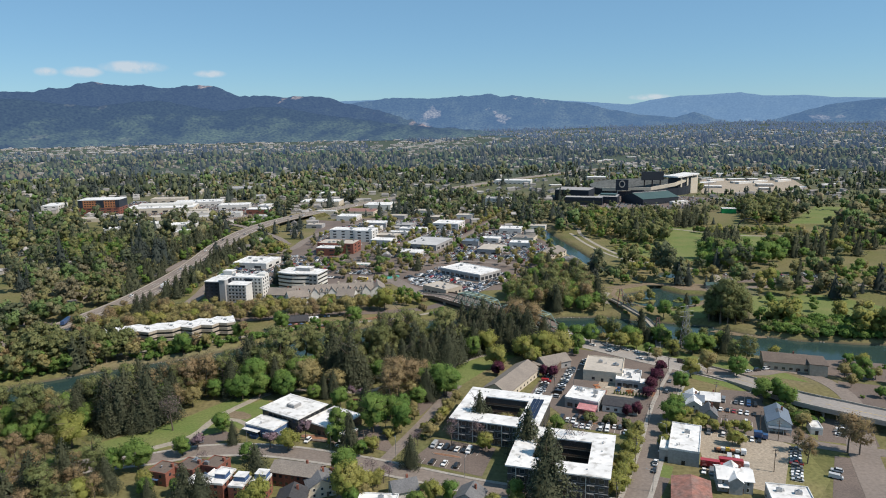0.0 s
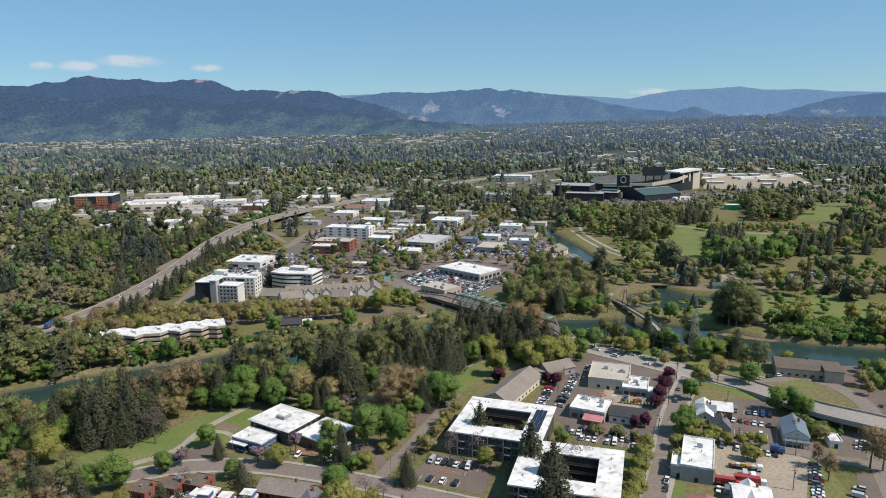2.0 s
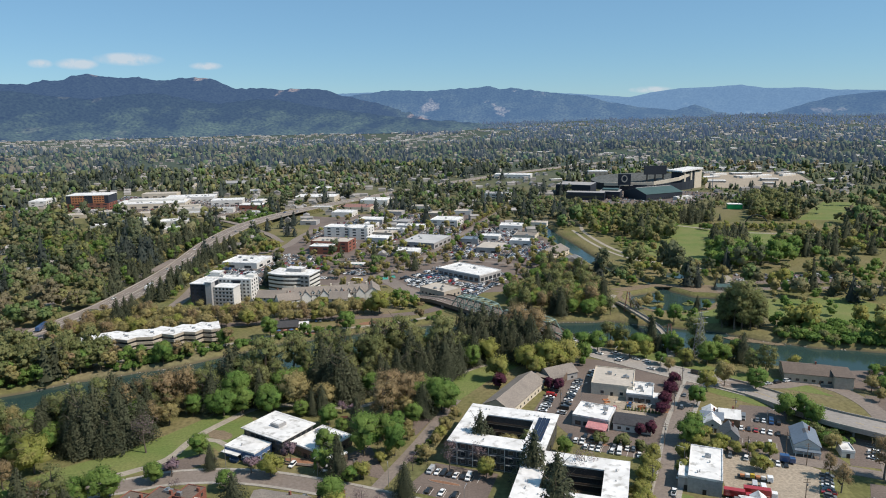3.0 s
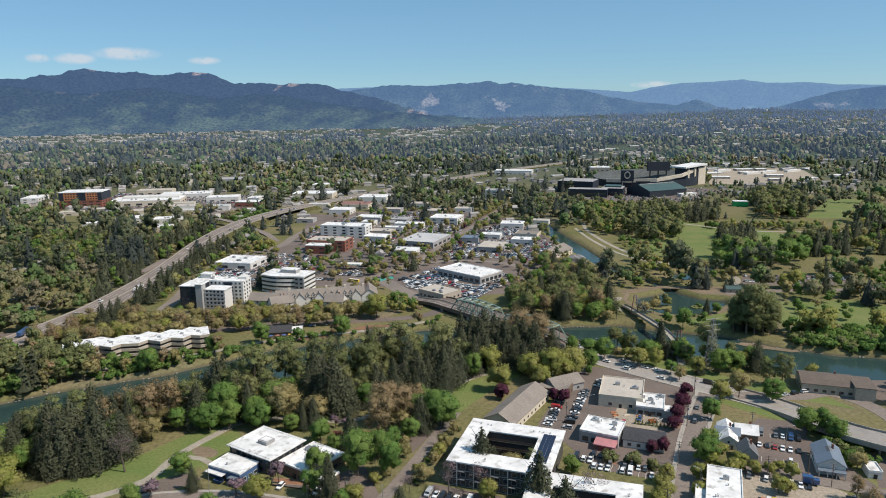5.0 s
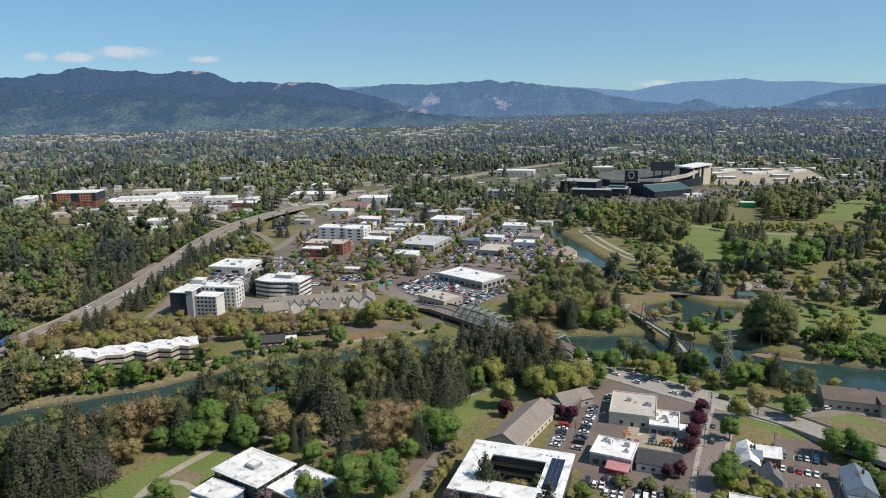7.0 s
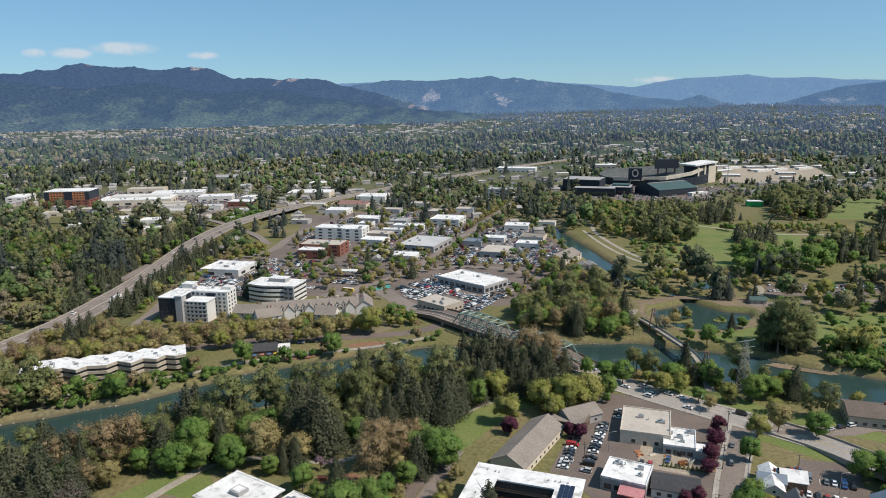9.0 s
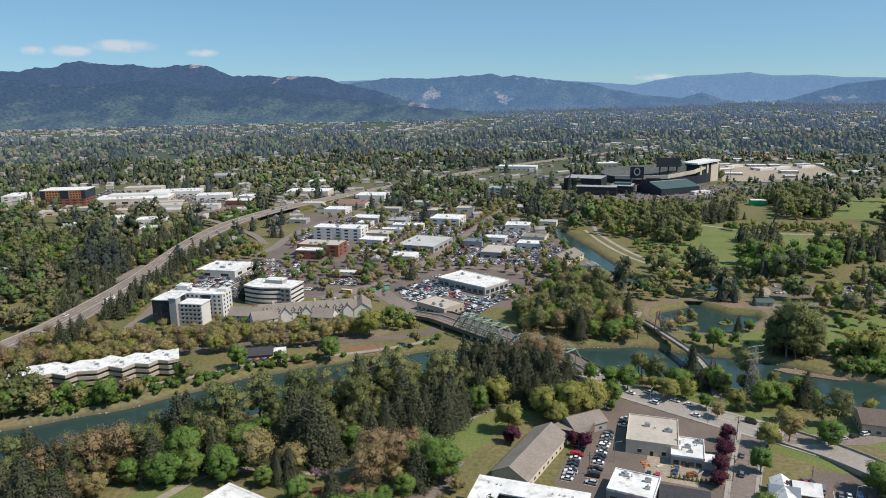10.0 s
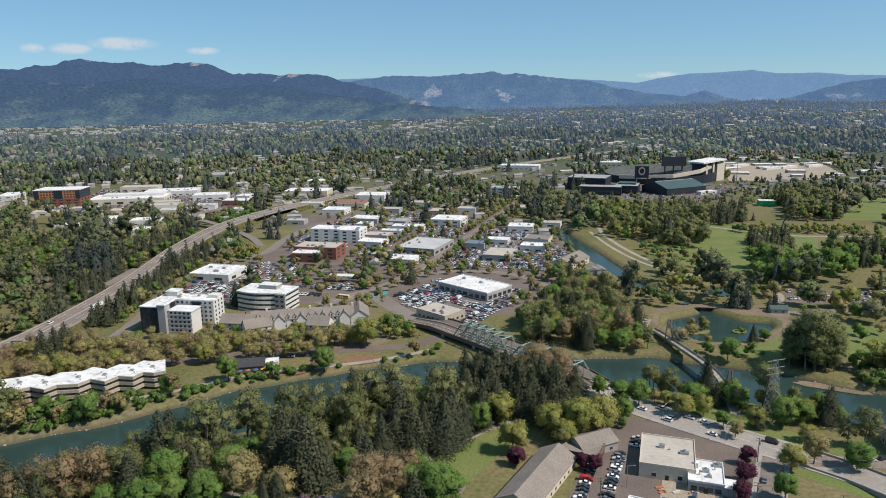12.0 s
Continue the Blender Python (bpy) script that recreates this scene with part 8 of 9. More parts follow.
grove([(206, 520), (234, 500), (300, 520), (330, 580), (215, 575)], 17, {"maple": 5, "hedge": 2, "olive": 1}, 66, (0.5, 0.8), many=True)
grove([(-222, 392), (-205, 404), (-165, 430), (-160, 438), (-200, 420), (-228, 404)], 6.0, {"cottonwood": 3, "olive": 2, "shrub": 3, "maple": 1}, 67, (0.45, 0.8), margin=-1.0)

for x, y, s in ((178, 484, 1.35), (184, 492, 1.4), (192, 496, 1.3), (198, 490, 1.35), (190, 482, 1.45), (200, 482, 1.2), (182, 478, 1.2)):
    plant("cottonwood", x, y, s)

# ---------------------------------------------------------------- rows of cars on the lots across the river, too many to count
LOT_CARS = {k: [] for k in FAR_CARS}
lot_rnd = random.Random(52)


def fill_lot(poly, turn, fill, aisle=6.6, pitch=2.75, z=0.07):
    """Double rows of cars over a lot, clear of buildings, streets and trees."""
    c, s = math.cos(radians(turn)), math.sin(radians(turn))
    us = [x * c + y * s for x, y in poly]
    vs = [-x * s + y * c for x, y in poly]
    spots, v, k = [], min(vs) + 3.0, 0
    while v < max(vs):
        u = min(us) + 2.0
        while u < max(us):
            spots.append((u * c - v * s, u * s + v * c))
            u += pitch
        v += 5.2 if k % 2 else 5.2 + aisle
        k += 1
    px, py = np.array([q[0] for q in spots]), np.array([q[1] for q in spots])
    ok = inside(px, py, poly) & clear_of(px, py, 2.6, lots=False)
    near = [q for q in TREES if min(px) - 5 < q[0] < max(px) + 5 and min(py) - 5 < q[1] < max(py) + 5]
    for x, y in zip(px[ok], py[ok]):
        if lot_rnd.random() > fill or any((x - a) ** 2 + (y - b) ** 2 < 7 for a, b in near):
            continue
        key = lot_rnd.choices(("sedan", "suv", "pickup", "van"), (5, 5, 2, 1))[0], lot_rnd.choices(list(PAINTS), (8, 5, 4, 5, 0.9, 1.6))[0]
        LOT_CARS[key].append((x, y, z, radians(turn + 90 + lot_rnd.choice((0, 180)) + lot_rnd.uniform(-3, 3))))


fill_lot([(-56, 626), (-26, 660), (28, 636), (40, 622), (24, 588), (2, 552), (-20, 552), (-46, 592)], -41, 0.82, 5.6)
fill_lot([(-28, 716), (0, 702), (93, 692), (93, 780), (70, 888), (22, 898)], -15, 0.72, 5.0)
fill_lot([(-108, 718), (-42, 728), (-6, 850), (8, 898), (-60, 928), (-98, 878)], -14, 0.66, 6.0)
fill_lot([(-236, 642), (-176, 604), (-160, 640), (-92, 628), (-84, 652), (-130, 652), (-142, 718), (-238, 732)], -10, 0.6)
fill_lot([(-178, 802), (-122, 792), (-98, 880), (-118, 962), (-150, 990), (-190, 900)], -10, 0.55)
fill_lot([(-150, 922), (-60, 937), (-30, 1008), (-150, 998)], -10, 0.6)
fill_lot([(-558, 1062), (-342, 1002), (-302, 1198), (-618, 1258)], 10, 0.42)
fill_lot([(228, 602), (298, 602), (328, 614), (328, 630), (242, 632)], 4, 0.2)
fill_lot([(192, 1122), (328, 1084), (440, 1225), (330, 1325), (194, 1255)], -18, 0.3)
for (shape, paint), rows in LOT_CARS.items():
    if not rows:
        continue
    src = FAR_CARS[shape, paint]
    base = np.array([v.co[:] for v in src.vertices])
    faces = [tuple(p.vertices) for p in src.polygons]
    slots = [p.material_index for p in src.polygons]
    q = np.array(rows)
    ca, sa = np.cos(q[:, 3:4]), np.sin(q[:, 3:4])
    v = np.stack([base[None, :, 0] * ca - base[None, :, 1] * sa + q[:, 0:1], base[None, :, 0] * sa + base[None, :, 1] * ca + q[:, 1:2], base[None, :, 2] + q[:, 2:3]], -1).reshape(-1, 3)
    me = bpy.data.meshes.new("parked_cars")
    me.from_pydata(v.tolist(), [], [tuple(i + k * len(base) for i in f) for k in range(len(q)) for f in faces])
    me.polygons.foreach_set("material_index", np.array(slots * len(q), dtype=np.int32))
    me.materials.append(M_PAINT[paint])
    me.materials.append(M_GLASS)
    tagged(new("parked_cars", me), "rows of parked %s cars on the dealers' lots" % paint, "cars", kind="stuff")

# ---------------------------------------------------------------- woods of the valley, too many to count


def far_crown(kind, seed, level):
    r = np.random.default_rng(seed)
    leaf, h, rad, _ = KINDS[kind]
    if level < 0:
        if kind == "conifer":
            m, pieces = 6, []
            for z0, z1, g in ((0.05, 0.7, 1.0), (0.4, 1.0, 0.62)):
                v = np.array([(0, 0, h * z1)] + [(rad * g * r.uniform(0.75, 1.1) * math.cos(i * math.tau / m), rad * g * r.uniform(0.75, 1.1) * math.sin(i * math.tau / m), h * z0) for i in range(m)])
                pieces.append((v, np.array([(0, 1 + i, 1 + (i + 1) % m) for i in range(m)]), unit(v * np.array([1, 1, 0]) + np.array([0, 0, rad * 0.4]) + r.normal(0, rad * 0.25, v.shape))))
            return joined(pieces)
        v = ICO0[0] * (1 + r.uniform(-0.45, 0.40, (len(ICO0[0]), 1))) * np.array([rad * 0.95, rad * 0.95, h * 0.42])
        return v + np.array([0, 0, h * 0.52]), ICO0[1], unit(ICO0[0] + np.array([0, 0, 0.15]) + r.normal(0, 0.5, v.shape))
    if kind == "conifer":
        return crown_fir(r, h, rad, (5, 8, 11)[level], (26, 80, 250)[level], (1.7, 1.15, 0.8)[level])
    if level == 2:
        return crown_broad(r, h, rad, 13, 290, 0.06 * rad + 0.30, 0.08, 0.72)
    if level:
        return crown_broad(r, h, rad * 1.08, 9, 112, 0.85, 0.06, 0.76)
    pieces = []
    for i in range(3):
        a, k = r.uniform(0, math.tau), r.uniform(0.2, 0.55)
        v = ICO0[0] * (1 + r.uniform(-0.45, 0.45, (len(ICO0[0]), 1))) * np.array([rad * 0.6, rad * 0.6, h * 0.27]) * r.uniform(0.7, 1.1) + np.array([rad * k * math.cos(a), rad * k * math.sin(a), h * r.uniform(0.4, 0.68)])
        pieces.append((v, ICO0[1], unit(ICO0[0] + np.array([0, 0, 0.15]) + r.normal(0, 0.5, v.shape))))
    return joined(pieces)


def spread(kind, pts, sizes, level, seed):
    """Many crowns as one mesh."""
    r = np.random.default_rng(seed)
    protos = [far_crown(kind, seed + k, level) for k in range(9)]
    pick = r.integers(0, 9, len(pts))
    vs, fs, ns, base = [], [], [], 0
    for k, (v, f, nr) in enumerate(protos):
        p = pts[pick == k]
        s = sizes[pick == k]
        n = len(p)
        if not n:
            continue
        a = r.uniform(0, math.tau, n)
        ca, sa = np.cos(a)[:, None], np.sin(a)[:, None]
        hs = s * r.uniform(0.85, 1.2, n)
        x = (v[None, :, 0] * ca - v[None, :, 1] * sa) * s[:, None] + p[:, 0:1]
        y = (v[None, :, 0] * sa + v[None, :, 1] * ca) * s[:, None] + p[:, 1:2]
        z = v[None, :, 2] * hs[:, None] + p[:, 2:3]
        vs.append(np.stack([x, y, z], -1).reshape(-1, 3))
        ns.append(np.stack([nr[None, :, 0] * ca - nr[None, :, 1] * sa, nr[None, :, 0] * sa + nr[None, :, 1] * ca, np.broadcast_to(nr[None, :, 2], (n, len(v)))], -1).reshape(-1, 3))
        fs.append((f[None] + (np.arange(n) * len(v))[:, None, None] + base).reshape(-1, 3))
        base += n * len(v)
    return np.concatenate(vs), np.concatenate(fs), np.concatenate(ns)


def field_noise(px, py, scale, seed):
    return np.array([noise.noise(Vector((x * scale, y * scale, seed))) for x, y in zip(px, py)])


# small houses and long sheds: x, y, width, depth, height, rise, turn
hr = np.random.default_rng(90)
spots, sheds = [], []
for i in range(3400):
    rad, az = 600 + 3300 * hr.random() ** 0.85, radians(hr.uniform(-40, 40))
    x, y = rad * math.sin(az), 60 + rad * math.cos(az)
    if 120 < x < 900 and y < 1150 or x < -280 and y < 980 and i % 4:
        continue
    spots.append((x, y, hr.uniform(9, 16), hr.uniform(7, 10), hr.uniform(3, 5.5), hr.uniform(1.5, 3), hr.choice((0.2, 1.77)) + hr.normal(0, 0.15)))
for i in range(420):
    az = radians(hr.uniform(-38, 36))
    rad = hr.choice((hr.uniform(2900, 3700), hr.uniform(1400, 3000)), p=(0.6, 0.4))
    if az < 0.05:
        rad = hr.uniform(2800, 3600)
    x, y = rad * math.sin(az), 60 + rad * math.cos(az)
    sheds.append((x, y, hr.uniform(14, 46), hr.uniform(12, 22), hr.uniform(3, 5), 0.4, hr.choice((0.05, 0.4)) + hr.normal(0, 0.1)))
px, py = np.array([q[0] for q in spots]), np.array([q[1] for q in spots])
ok = clear_of(px, py, 9.0)
spots = [q for q, k in zip(spots, ok) if k]
GARDENS = np.array([int(q[0] // 13) * 10000 + int((q[1] - d) // 13) for q in spots for d in (0, 13)] + [int((q[0] + o) // 13) * 10000 + int((q[1] - d) // 13) for q in sheds for o in (-26, -13, 0, 13, 26) for d in (0, 13, 26)])

r = np.random.default_rng(77)
pts = []
rad = 560.0
while rad < 4500:
    step = min(9.2 + max(0, rad - 700) * 0.0078, 18.0)
    n = int(radians(75) * rad / step)
    az = r.uniform(radians(-37.5), radians(37.5), n)
    rr = rad + r.uniform(-0.5, 0.5, n) * step
    pts.append(np.stack([rr * np.sin(az), 60 + rr * np.cos(az)], -1))
    rad += step * 0.92
pts = np.concatenate(pts)
# nearer woods to the far left and right of the river
r2 = np.random.default_rng(78)
extra = np.stack([r2.uniform(-620, 700, 9000), r2.uniform(330, 620, 9000)], -1)
extra = extra[(np.hypot(extra[:, 0], extra[:, 1] - 60) < 560) & ((extra[:, 0] < -290) | (extra[:, 0] > 330))]
extra = extra[r2.random(len(extra)) < 0.55]
pts = np.concatenate([pts, extra])
px, py = pts[:, 0], pts[:, 1]
ok = clear_of(px, py, 2.0)
ok &= seg_dist(px, py, CREEK) > 17
ok &= ~inside(px, py, [(96, 640), (150, 640), (158, 700), (140, 860), (100, 860)])
ok &= ~(inside(px, py, [(-260, 480), (-110, 480), (-30, 510), (60, 500), (100, 560), (100, 720), (90, 900), (40, 1000), (-40, 1040), (-180, 1000), (-250, 800)]) & (field_noise(px, py, 0.02, 3.0) < 0.05))
park = inside(px, py, [(125, 480), (400, 440), (900, 500), (900, 1150), (430, 1120), (140, 1000)])
ok &= ~(inside(px, py, [(150, 690), (225, 650), (300, 640), (420, 640), (470, 740), (480, 900), (430, 1010), (300, 1020), (150, 1030)]) & (r.random(len(px)) < 0.95))
ok &= ~park | ((field_noise(px, py, 0.012, 5.0) > -0.10) & (r.random(len(px)) < 0.75)) | (r.random(len(px)) < 0.07)
rad = np.hypot(px, py - 60)
ok &= (rad < 900) | (field_noise(px, py, 0.004, 8.0) > -0.42)
ok &= r.random(len(px)) < np.where(rad > 900, 0.86, 0.93)
for p in LAWNS:
    ok &= ~(inside(px, py, p) & (r.random(len(px)) < 0.6))
shops = inside(px, py, [(-540, 870), (-340, 850), (-300, 1000), (-320, 1260), (-640, 1270), (-580, 1040)]) | inside(px, py, [(-250, 830), (-150, 830), (-90, 1120), (-230, 1130)])
ok &= ~shops | (r.random(len(px)) < 0.3)
flats = (np.degrees(np.arctan2(px, py - 60)) < 4) & (rad > 2750) & (rad < 3650)
ok &= ~flats | (field_noise(px, py, 0.003, 31.0) > 0.12)
ok &= (rad < 1100) | (field_noise(px, py, 0.009, 33.0) > -0.34)
ok &= (py < 740) | (seg_dist(px, py, ROADS["highway"][0]) > 32)
ok &= ~inside(px, py, [(-477, 765), (-471, 811), (-371, 768), (-332, 662), (-397, 653)])
ok &= ~inside(px, py, [(350, 870), (450, 870), (440, 1045), (362, 1045)])
ok &= ~np.isin((px // 13).astype(int) * 10000 + (py // 13).astype(int), GARDENS)
taken = np.array(TREES)
near = rad < 760
for i in np.nonzero(ok & near)[0]:
    if np.min((taken[:, 0] - px[i]) ** 2 + (taken[:, 1] - py[i]) ** 2) < 30:
        ok[i] = False
px, py, rad = px[ok], py[ok], rad[ok]
pz = ground_height(px, py)
parkland = inside(px, py, [(125, 480), (400, 440), (900, 500), (900, 1150), (430, 1120), (140, 1000)])
stand = -0.10 * parkland + 0.03 + 0.05 * (rad > 1300) - 0.04 * ((px < -280) & (py < 1000)) + field_noise(px, py, 0.011, 21.0) * 0.75 + field_noise(px, py, 0.0022, 25.0) * 0.45 + r.normal(0, 0.15, len(px))
pick = np.where(stand > 0.30, 0, np.where(stand > 0.10, 5, np.where(stand > -0.04, 3, np.where(stand > -0.22, 1, np.where(stand > -0.36, 2, 4)))))
names = ["conifer", "maple", "lime", "olive", "russet", "cottonwood"]
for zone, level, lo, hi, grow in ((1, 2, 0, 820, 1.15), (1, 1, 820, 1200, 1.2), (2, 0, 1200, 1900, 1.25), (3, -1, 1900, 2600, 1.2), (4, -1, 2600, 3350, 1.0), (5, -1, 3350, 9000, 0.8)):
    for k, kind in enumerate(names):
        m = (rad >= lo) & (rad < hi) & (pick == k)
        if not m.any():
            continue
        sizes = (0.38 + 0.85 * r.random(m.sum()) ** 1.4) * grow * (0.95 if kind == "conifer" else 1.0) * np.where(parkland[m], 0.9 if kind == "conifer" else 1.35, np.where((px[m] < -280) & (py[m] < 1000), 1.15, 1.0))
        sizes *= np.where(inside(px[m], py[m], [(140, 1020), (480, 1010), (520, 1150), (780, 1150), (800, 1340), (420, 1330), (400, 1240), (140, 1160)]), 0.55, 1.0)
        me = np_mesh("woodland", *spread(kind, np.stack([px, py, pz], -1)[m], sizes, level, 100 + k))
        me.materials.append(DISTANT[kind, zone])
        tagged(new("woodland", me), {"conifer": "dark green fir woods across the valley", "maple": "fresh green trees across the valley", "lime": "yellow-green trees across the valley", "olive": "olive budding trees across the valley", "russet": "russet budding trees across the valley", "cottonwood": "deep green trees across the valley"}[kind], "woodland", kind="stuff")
for k, kind in enumerate(KINDS):
    rows = [q for q in MANY if q[0] == kind]
    if not rows:
        continue
    x, y, sz = (np.array([q[i] for q in rows]) for i in (1, 2, 3))
    me = np_mesh("grove", *spread(kind, np.stack([x, y, ground_height(x, y)], -1), sz, 2, 300 + k))
    me.materials.append(KINDS[kind][0])
    tagged(new("grove", me), "groves of " + KINDS[kind][3].replace(" tree", " trees").replace(" fir", " firs").replace(" shrub", " shrubs"), "trees", kind="stuff")
for protos in PROTO.values():
    for t in protos:
        for o in (*t.children, t):
            bpy.data.objects.remove(o)

# ---------------------------------------------------------------- houses and sheds of the valley, too small and many to count
def far_blocks(name, material_wall, material_roof, spots, label):
    """Small pitched houses or flat sheds: x, y, width, depth, height, rise, turn; walls and roofs as two joined meshes."""
    wv, wf, rv, rf = [], [], [], []
    for x, y, w, d, h, rise, turn in spots:
        c, s = math.cos(turn), math.sin(turn)
        z = float(plain_height(np.array([x]), np.array([y]))[0])

        def P(a, b, q):
            return (x + a * c - b * s, y + a * s + b * c, z + q)
        k = len(wv)
        wv += [P(a, b, q) for q in (-1, h) for a, b in ((-w / 2, -d / 2), (w / 2, -d / 2), (w / 2, d / 2), (-w / 2, d / 2))]
        wf += [(k, k + 1, k + 5, k + 4), (k + 1, k + 2, k + 6, k + 5), (k + 2, k + 3, k + 7, k + 6), (k + 3, k, k + 4, k + 7)]
        k = len(rv)
        o = 0.4
        rv += [P(-w / 2 - o, -d / 2 - o, h), P(w / 2 + o, -d / 2 - o, h), P(w / 2 + o, d / 2 + o, h), P(-w / 2 - o, d / 2 + o, h), P(-w / 2 - o, 0, h + rise), P(w / 2 + o, 0, h + rise)]
        rf += [(k, k + 1, k + 5, k + 4), (k + 2, k + 3, k + 4, k + 5), (k, k + 4, k + 3, k + 3), (k + 1, k + 2, k + 5, k + 5)]
    for nm, v, f, m in ((name + "_walls", wv, wf, material_wall), (name + "_roofs", rv, rf, material_roof)):
        me = bpy.data.meshes.new(nm)
        me.from_pydata(v, [], [tuple(dict.fromkeys(q)) for q in f])
        me.materials.append(m)
        tagged(new(nm, me), label, "houses", kind="stuff")


M_FAR_ROOF = surface("mixed_far_roofs", (0.35, 0.33, 0.31), (0.17, 0.16, 0.155), 0.85, fine=0.05, broad=0.02, spread=0.4)
M_FAR_WALL = surface("mixed_far_walls", (0.44, 0.41, 0.37), (0.28, 0.26, 0.24), 0.85, fine=0.05, broad=0.02, spread=0.3)
far_blocks("valley_house", M_FAR_WALL, M_FAR_ROOF, spots, "small pale houses among the valley trees")
far_blocks("valley_shed", M_FAR_WALL, M_WHITE_ROOF, sheds, "long white-roofed sheds far across the valley")
t = thing("water_tower", 1700, 4050, 62, 0, "pale water tower far across the valley", "tower")
part("stem", bar(bmesh.new(), (0, 0, -5), (0, 0, 30), 6, 10), M_CREAM_WALL, t)
part("tank", bar(bmesh.new(), (0, 0, 30), (0, 0, 44), 10, 12, 9), M_WHITE_WALL, t)

# ---------------------------------------------------------------- street furniture and small things
def street_lamp(x, y, turn=0):
    t = thing("street_lamp", x, y, 0, turn, "tall grey steel street lamp at the kerb", "street lamp", "street lamps")
    part("pole", bar(bmesh.new(), (0, 0, -0.3), (0, 0, 9.0), 0.13, 6, 0.08), M_STEEL, t)
    part("arm", bar(bmesh.new(), (0, 0, 8.8), (2.4, 0, 9.3), 0.07, 5), M_STEEL, t)
    part("lamp_head", box(bmesh.new(), 2.2, 3.0, -0.18, 0.18, 9.2, 9.36, 0.04), M_STEEL, t)
    return t


for i in range(4, len(boulevard) - 1, 4):
    for s in (-1, 1):
        p = offset_line(boulevard, s * 8.6)[i]
        d = boulevard[i + 1] - boulevard[i]
        street_lamp(p.x, p.y, math.degrees(math.atan2(d.y, d.x)) + 90 * s)
for x, y, a in ((74, 252, 158), (91, 294, 158), (108, 336, 158), (-30, 278, 100), (-60, 286, 260), (-100, 292, 270), (0, 262, 70), (140, 330, 0), (60, 362, 0)):
    street_lamp(x, y, a)


def utility_pole(x, y, turn, h=11.0):
    t = thing("utility_pole", x, y, 0, turn, "weathered wooden utility pole with cross-arms", "utility pole", "utility poles")
    part("pole", bar(bmesh.new(), (0, 0, -0.5), (0, 0, h), 0.19, 7, 0.13), M_WOOD_POLE, t)
    for z in (h - 0.5, h - 1.6):
        part("crossarm", box(bmesh.new(), -1.3, 1.3, -0.07, 0.07, z, z + 0.14), M_WOOD_POLE, t)
    part("transformer", bar(bmesh.new(), (0.35, 0, h - 3.0), (0.35, 0, h - 2.0), 0.25, 8), M_STEEL, t)
    return t


POLES = [(57, 240), (73, 276), (88, 312), (103, 348), (117, 381)]
for x, y in POLES:
    utility_pole(x, y, -22)
for a, b in zip(POLES, POLES[1:]):
    for s in (-1.2, 0.0, 1.2):
        t = thing("power_line", 0, 0, 0, 0, "thin black power line between the poles", "cable", "power lines")
        p, q = Vector((a[0] + s, a[1], 10.6)), Vector((b[0] + s, b[1], 10.6))
        bm = bmesh.new()
        pts = [p.lerp(q, k / 6) - Vector((0, 0, 0.9 * math.sin(math.pi * k / 6))) for k in range(7)]
        for u, v in zip(pts, pts[1:]):
            bar(bm, u, v, 0.025, 3)
        part("wire", bm, M_DARK_STEEL, t)
for x, y, a in ((138, 306, 0), (128, 268, 0), (142, 296, 10), (48, 352, 0), (-45, 285, 20), (130, 342, 0), (120, 302, 0)):
    utility_pole(x, y, a, 10.0)

# steel lattice tower on the south bank
t = thing("transmission_tower", 138, 418, 0, 20, "grey steel lattice transmission tower among bank trees", "pylon")
H_T = 30.0
for sx in (-1, 1):
    for sy in (-1, 1):
        part("leg", bar(bmesh.new(), (sx * 3.0, sy * 3.0, -0.5), (sx * 0.6, sy * 0.6, H_T), 0.13), M_GREY_WALL, t)
for k in range(9):
    f0, f1 = 3.0 - 2.4 * k / 9, 3.0 - 2.4 * (k + 1) / 9
    z0, z1 = H_T * k / 9, H_T * (k + 1) / 9
    bm = bmesh.new()
    for s in (-1, 1):
        bar(bm, (-f0, s * f0, z0), (f1, s * f1, z1), 0.08)
        bar(bm, (f0, s * f0, z0), (-f1, s * f1, z1), 0.08)
        bar(bm, (s * f0, -f0, z0), (s * f1, f1, z1), 0.08)
        bar(bm, (s * f0, f0, z0), (s * f1, -f1, z1), 0.08)
    part("lattice", bm, M_GREY_WALL, t)
for z in (23, 26, 29.5):
    part("crossarm", bar(bmesh.new(), (-5, 0, z), (5, 0, z), 0.12), M_GREY_WALL, t)

# overhead signs of the highway
for i, w in ((13, 7), (24, 8)):
    q = hw[i]
    t = thing("highway_sign", q.x + 11, q.y, 0, 4, "green highway sign on steel posts", "road sign", "highway signs")
    for s in (-1, 1):
        part("post", bar(bmesh.new(), (s * w * 0.35, 0, -0.3), (s * w * 0.35, 0, 9.5), 0.16, 6), M_STEEL, t)
    part("panel", box(bmesh.new(), -w / 2, w / 2, -0.14, -0.02, 6.0, 9.6), M_GREEN_METAL, t)
    for k in range(2):
        part("legend_bar", box(bmesh.new(), -w * 0.36, w * (0.30 - 0.15 * k), -0.16, -0.14, 8.3 - 1.4 * k, 8.8 - 1.4 * k), M_WHITE_WALL, t)

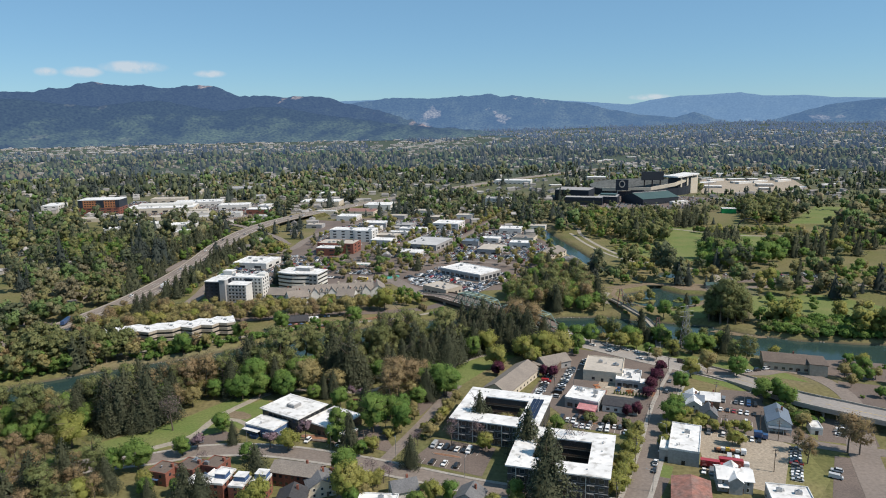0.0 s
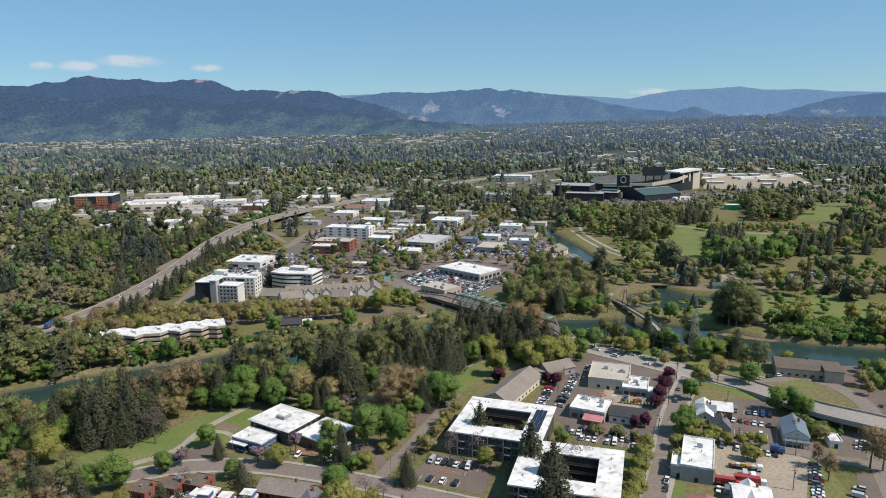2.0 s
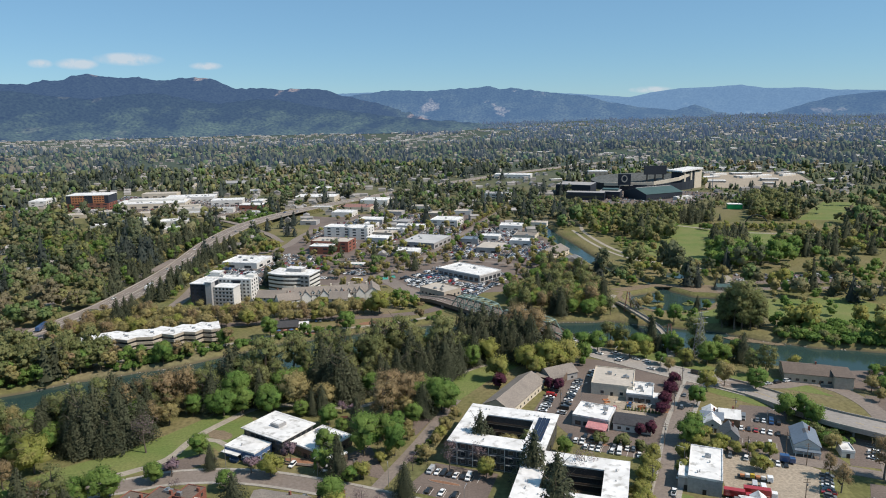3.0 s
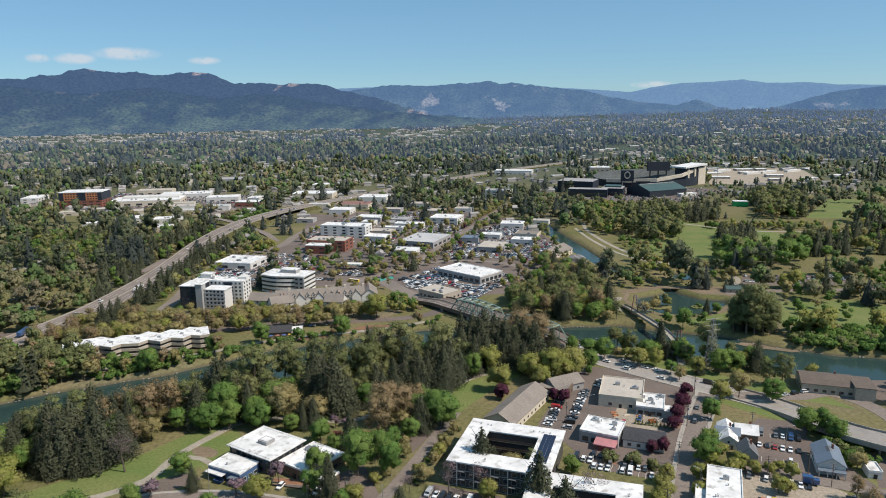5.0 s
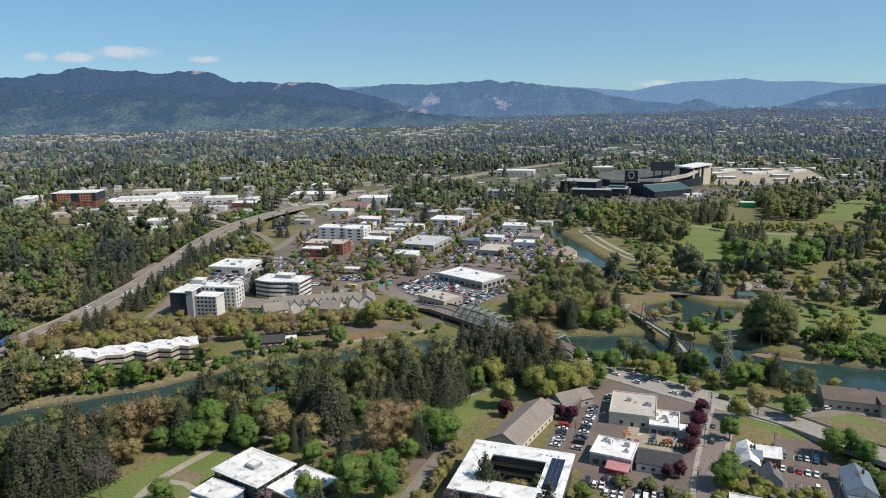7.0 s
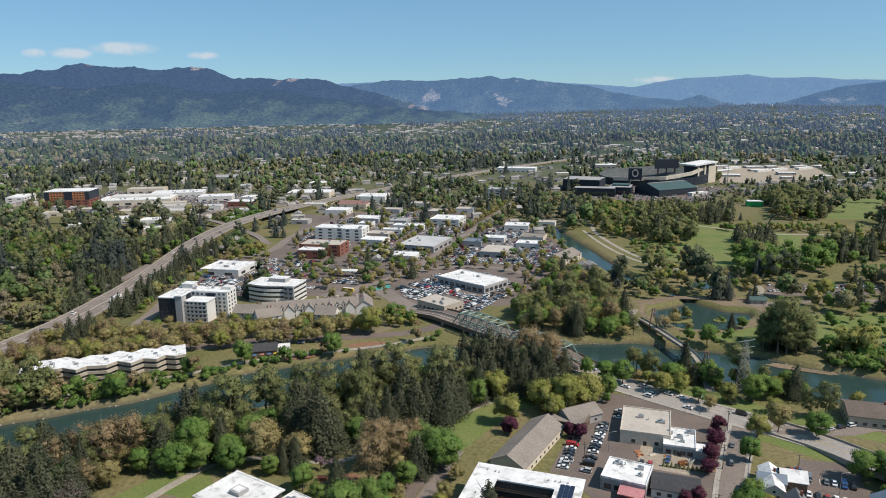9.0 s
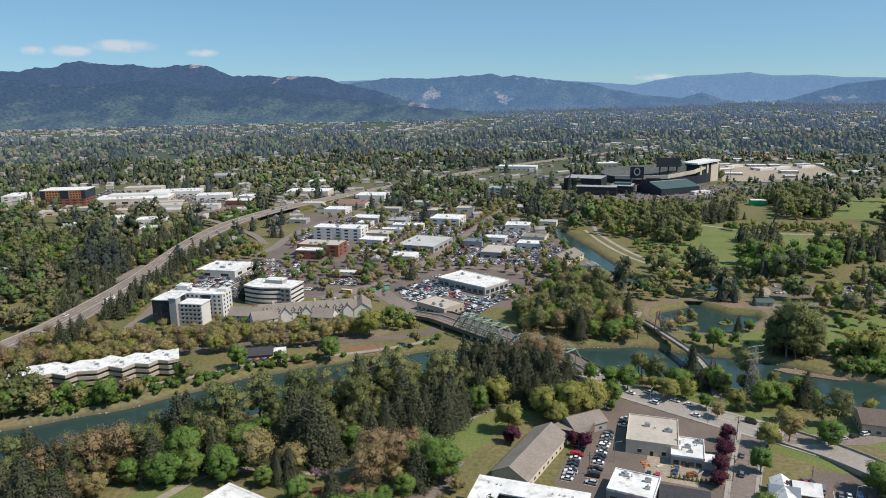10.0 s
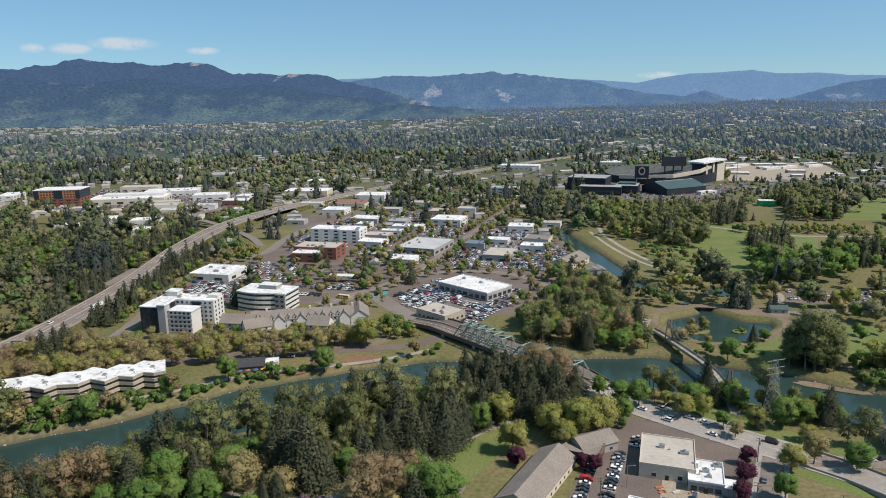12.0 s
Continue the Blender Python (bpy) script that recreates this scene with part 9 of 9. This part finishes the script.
# painted stalls in the near car parks
def stalls(x0, y0, x1, y1, pitch=2.75, depth=4.8):
    n = int(math.hypot(x1 - x0, y1 - y0) / pitch)
    d = Vector((x1 - x0, y1 - y0)).normalized()
    nrm = Vector((-d.y, d.x))
    bm = bmesh.new()
    for i in range(n + 1):
        c = Vector((x0, y0)) + d * pitch * i
        a, b = c - nrm * depth / 2, c + nrm * depth / 2
        prism(bm, [tuple(a - d * 0.06), tuple(a + d * 0.06), tuple(b + d * 0.06), tuple(b - d * 0.06)], 0.05, 0.082)
    solid("trim", bm, M_LINE, "white painted stall lines", "parking marking")


for q in ((38.5, 347, 52.5, 386), (47, 344, 63.5, 388), (-15, 290, 6, 283), (-18, 276, -2, 271), (122, 319, 139, 312), (127, 330, 144, 323), (132, 341, 149, 334), (112, 304, 135, 295), (134, 260, 146, 288), (46, 318, 78, 307), (52, 311, 82, 301), (-62, 291, -44, 288), (172, 300, 180, 316)):
    stalls(*q)

# kerbed planting islands and hedges
for x, y, rx, ry, a in ((60, 314, 5, 1.4, -18), (74, 309, 5, 1.4, -18), (-8, 281, 7, 1.2, -18), (-70, 298, 8, 2.2, -12), (100, 349, 4, 1.4, 65), (132, 326, 5, 1.0, -20)):
    solid("pavement", prism(bmesh.new(), round_poly(x, y, rx, ry, a, 16, 0.03, 1), -0.3, 0.20), M_CONCRETE, "raised concrete kerb of an island", "kerb")
    solid("ground", prism(bmesh.new(), round_poly(x, y, rx - 0.2, ry - 0.2, a, 16, 0.03, 1), 0.0, 0.23), M_BARK_DUST, "bark-mulched planting island", "planting bed")
t = thing("hedge", 90, 356, 0, -17, "row of clipped dark green conical shrubs", "hedge")
for k in range(11):
    v, f, nr = crown_fir(np.random.default_rng(400 + k), 2.6, 0.75, 5, 90, 0.2)
    me = np_mesh("bush", v + np.array([-8 + 1.6 * k, -8.6, 0]), f, nr)
    me.materials.append(L_DARK)
    part("bush", me, L_DARK, t)

# builders' yard: skips and stacked timber; play tables by the hall
for x, y, a, m, lb in ((88, 351, 20, M_ORANGE, "rusty orange skip in the builders' yard"), (91, 352, 40, M_WHITE_WALL, "white skip in the builders' yard"), (-58, 338, 10, M_RED_STEEL, "red shelter roof by the play area"), (-98, 297, -20, M_BLUE_PAINT, "blue bin by the hall")):
    t = thing("skip" if "skip" in lb else ("shelter" if "shelter" in lb else "bin"), x, y, 0, a, lb, "container")
    bm = bmesh.new()
    lo = [bm.verts.new(q) for q in ((-1.4, -0.8, 0.1), (1.4, -0.8, 0.1), (1.4, 0.8, 0.1), (-1.4, 0.8, 0.1))]
    hi = [bm.verts.new(q) for q in ((-2.0, -1.0, 1.6), (2.0, -1.0, 1.6), (2.0, 1.0, 1.6), (-2.0, 1.0, 1.6))]
    bm.faces.new(lo[::-1])
    for k in range(4):
        bm.faces.new((lo[k], lo[(k + 1) % 4], hi[(k + 1) % 4], hi[k]))
    bmesh.ops.solidify(bm, geom=bm.faces[:], thickness=0.08)
    part("body", bm, m, t)
    part("rim", box(bmesh.new(), -2.05, 2.05, -1.08, -0.98, 1.5, 1.68), m, t)
rr = random.Random(14)
for k in range(9):
    t = thing("timber_stack", 70 + rr.uniform(0, 22), 360 + rr.uniform(-3, 4), 0.06, rr.uniform(-40, 40), "stack of pale building timber", "timber", "timber stacks")
    for q in range(3):
        part("board", box(bmesh.new(), -1.6, 1.6, -0.5 + 0.34 * q, -0.2 + 0.34 * q, 0, 0.35), M_CREAM_WALL if k % 2 else M_ORANGE, t)

# boulders along the water's edge
edge_rng = np.random.default_rng(61)
cand = np.stack([edge_rng.uniform(-240, 240, 26000), edge_rng.uniform(340, 520, 26000)], -1)
d = water_depth(cand[:, 0], cand[:, 1])
sel = cand[(np.abs(d + 0.5) < 0.7)][:1500]
vs, fs, n = [], [], 0
for x, y in sel:
    s = edge_rng.uniform(0.35, 0.95)
    v = ICO0[0] * (1 + edge_rng.uniform(-0.25, 0.25, (len(ICO0[0]), 1))) * np.array([s, s, s * 0.6]) + np.array([x, y, -3.1])
    vs.append(v)
    fs.append(ICO0[1] + n)
    n += len(v)
me = np_mesh("bank_stones", np.concatenate(vs), np.concatenate(fs))
me.materials.append(M_ROCK)
tagged(new("bank_stones", me), "pale boulders along the river's edge", "stones", kind="stuff")
solid("ground", prism(bmesh.new(), round_poly(188, 462, 18, 4.5, -24, 22, 0.15, 9), -4.5, -2.85), M_SOIL, "bare gravel bar at the water's edge", "gravel bar")
for x, y, a, b in ((174, 549, 5, 3.4), (147, 549, 9, 5.5)):
    solid("ground", prism(bmesh.new(), round_poly(x, y, a, b, 10, 18, 0.12, 10), -6.6, -2.6), M_GRASS, "small grassy island in the lagoon", "island")

# dark arch in the park
t = thing("garden_arch", 369, 898, 0, -14, "dark round pergola arch in the park", "arch")
bm = bmesh.new()
for k in range(14):
    a, b = math.pi * k / 14, math.pi * (k + 1) / 14
    bar(bm, (13 * math.cos(a), 0, 13 * math.sin(a)), (13 * math.cos(b), 0, 13 * math.sin(b)), 0.7, 6)
part("arch", bm, M_DARK_STEEL, t)
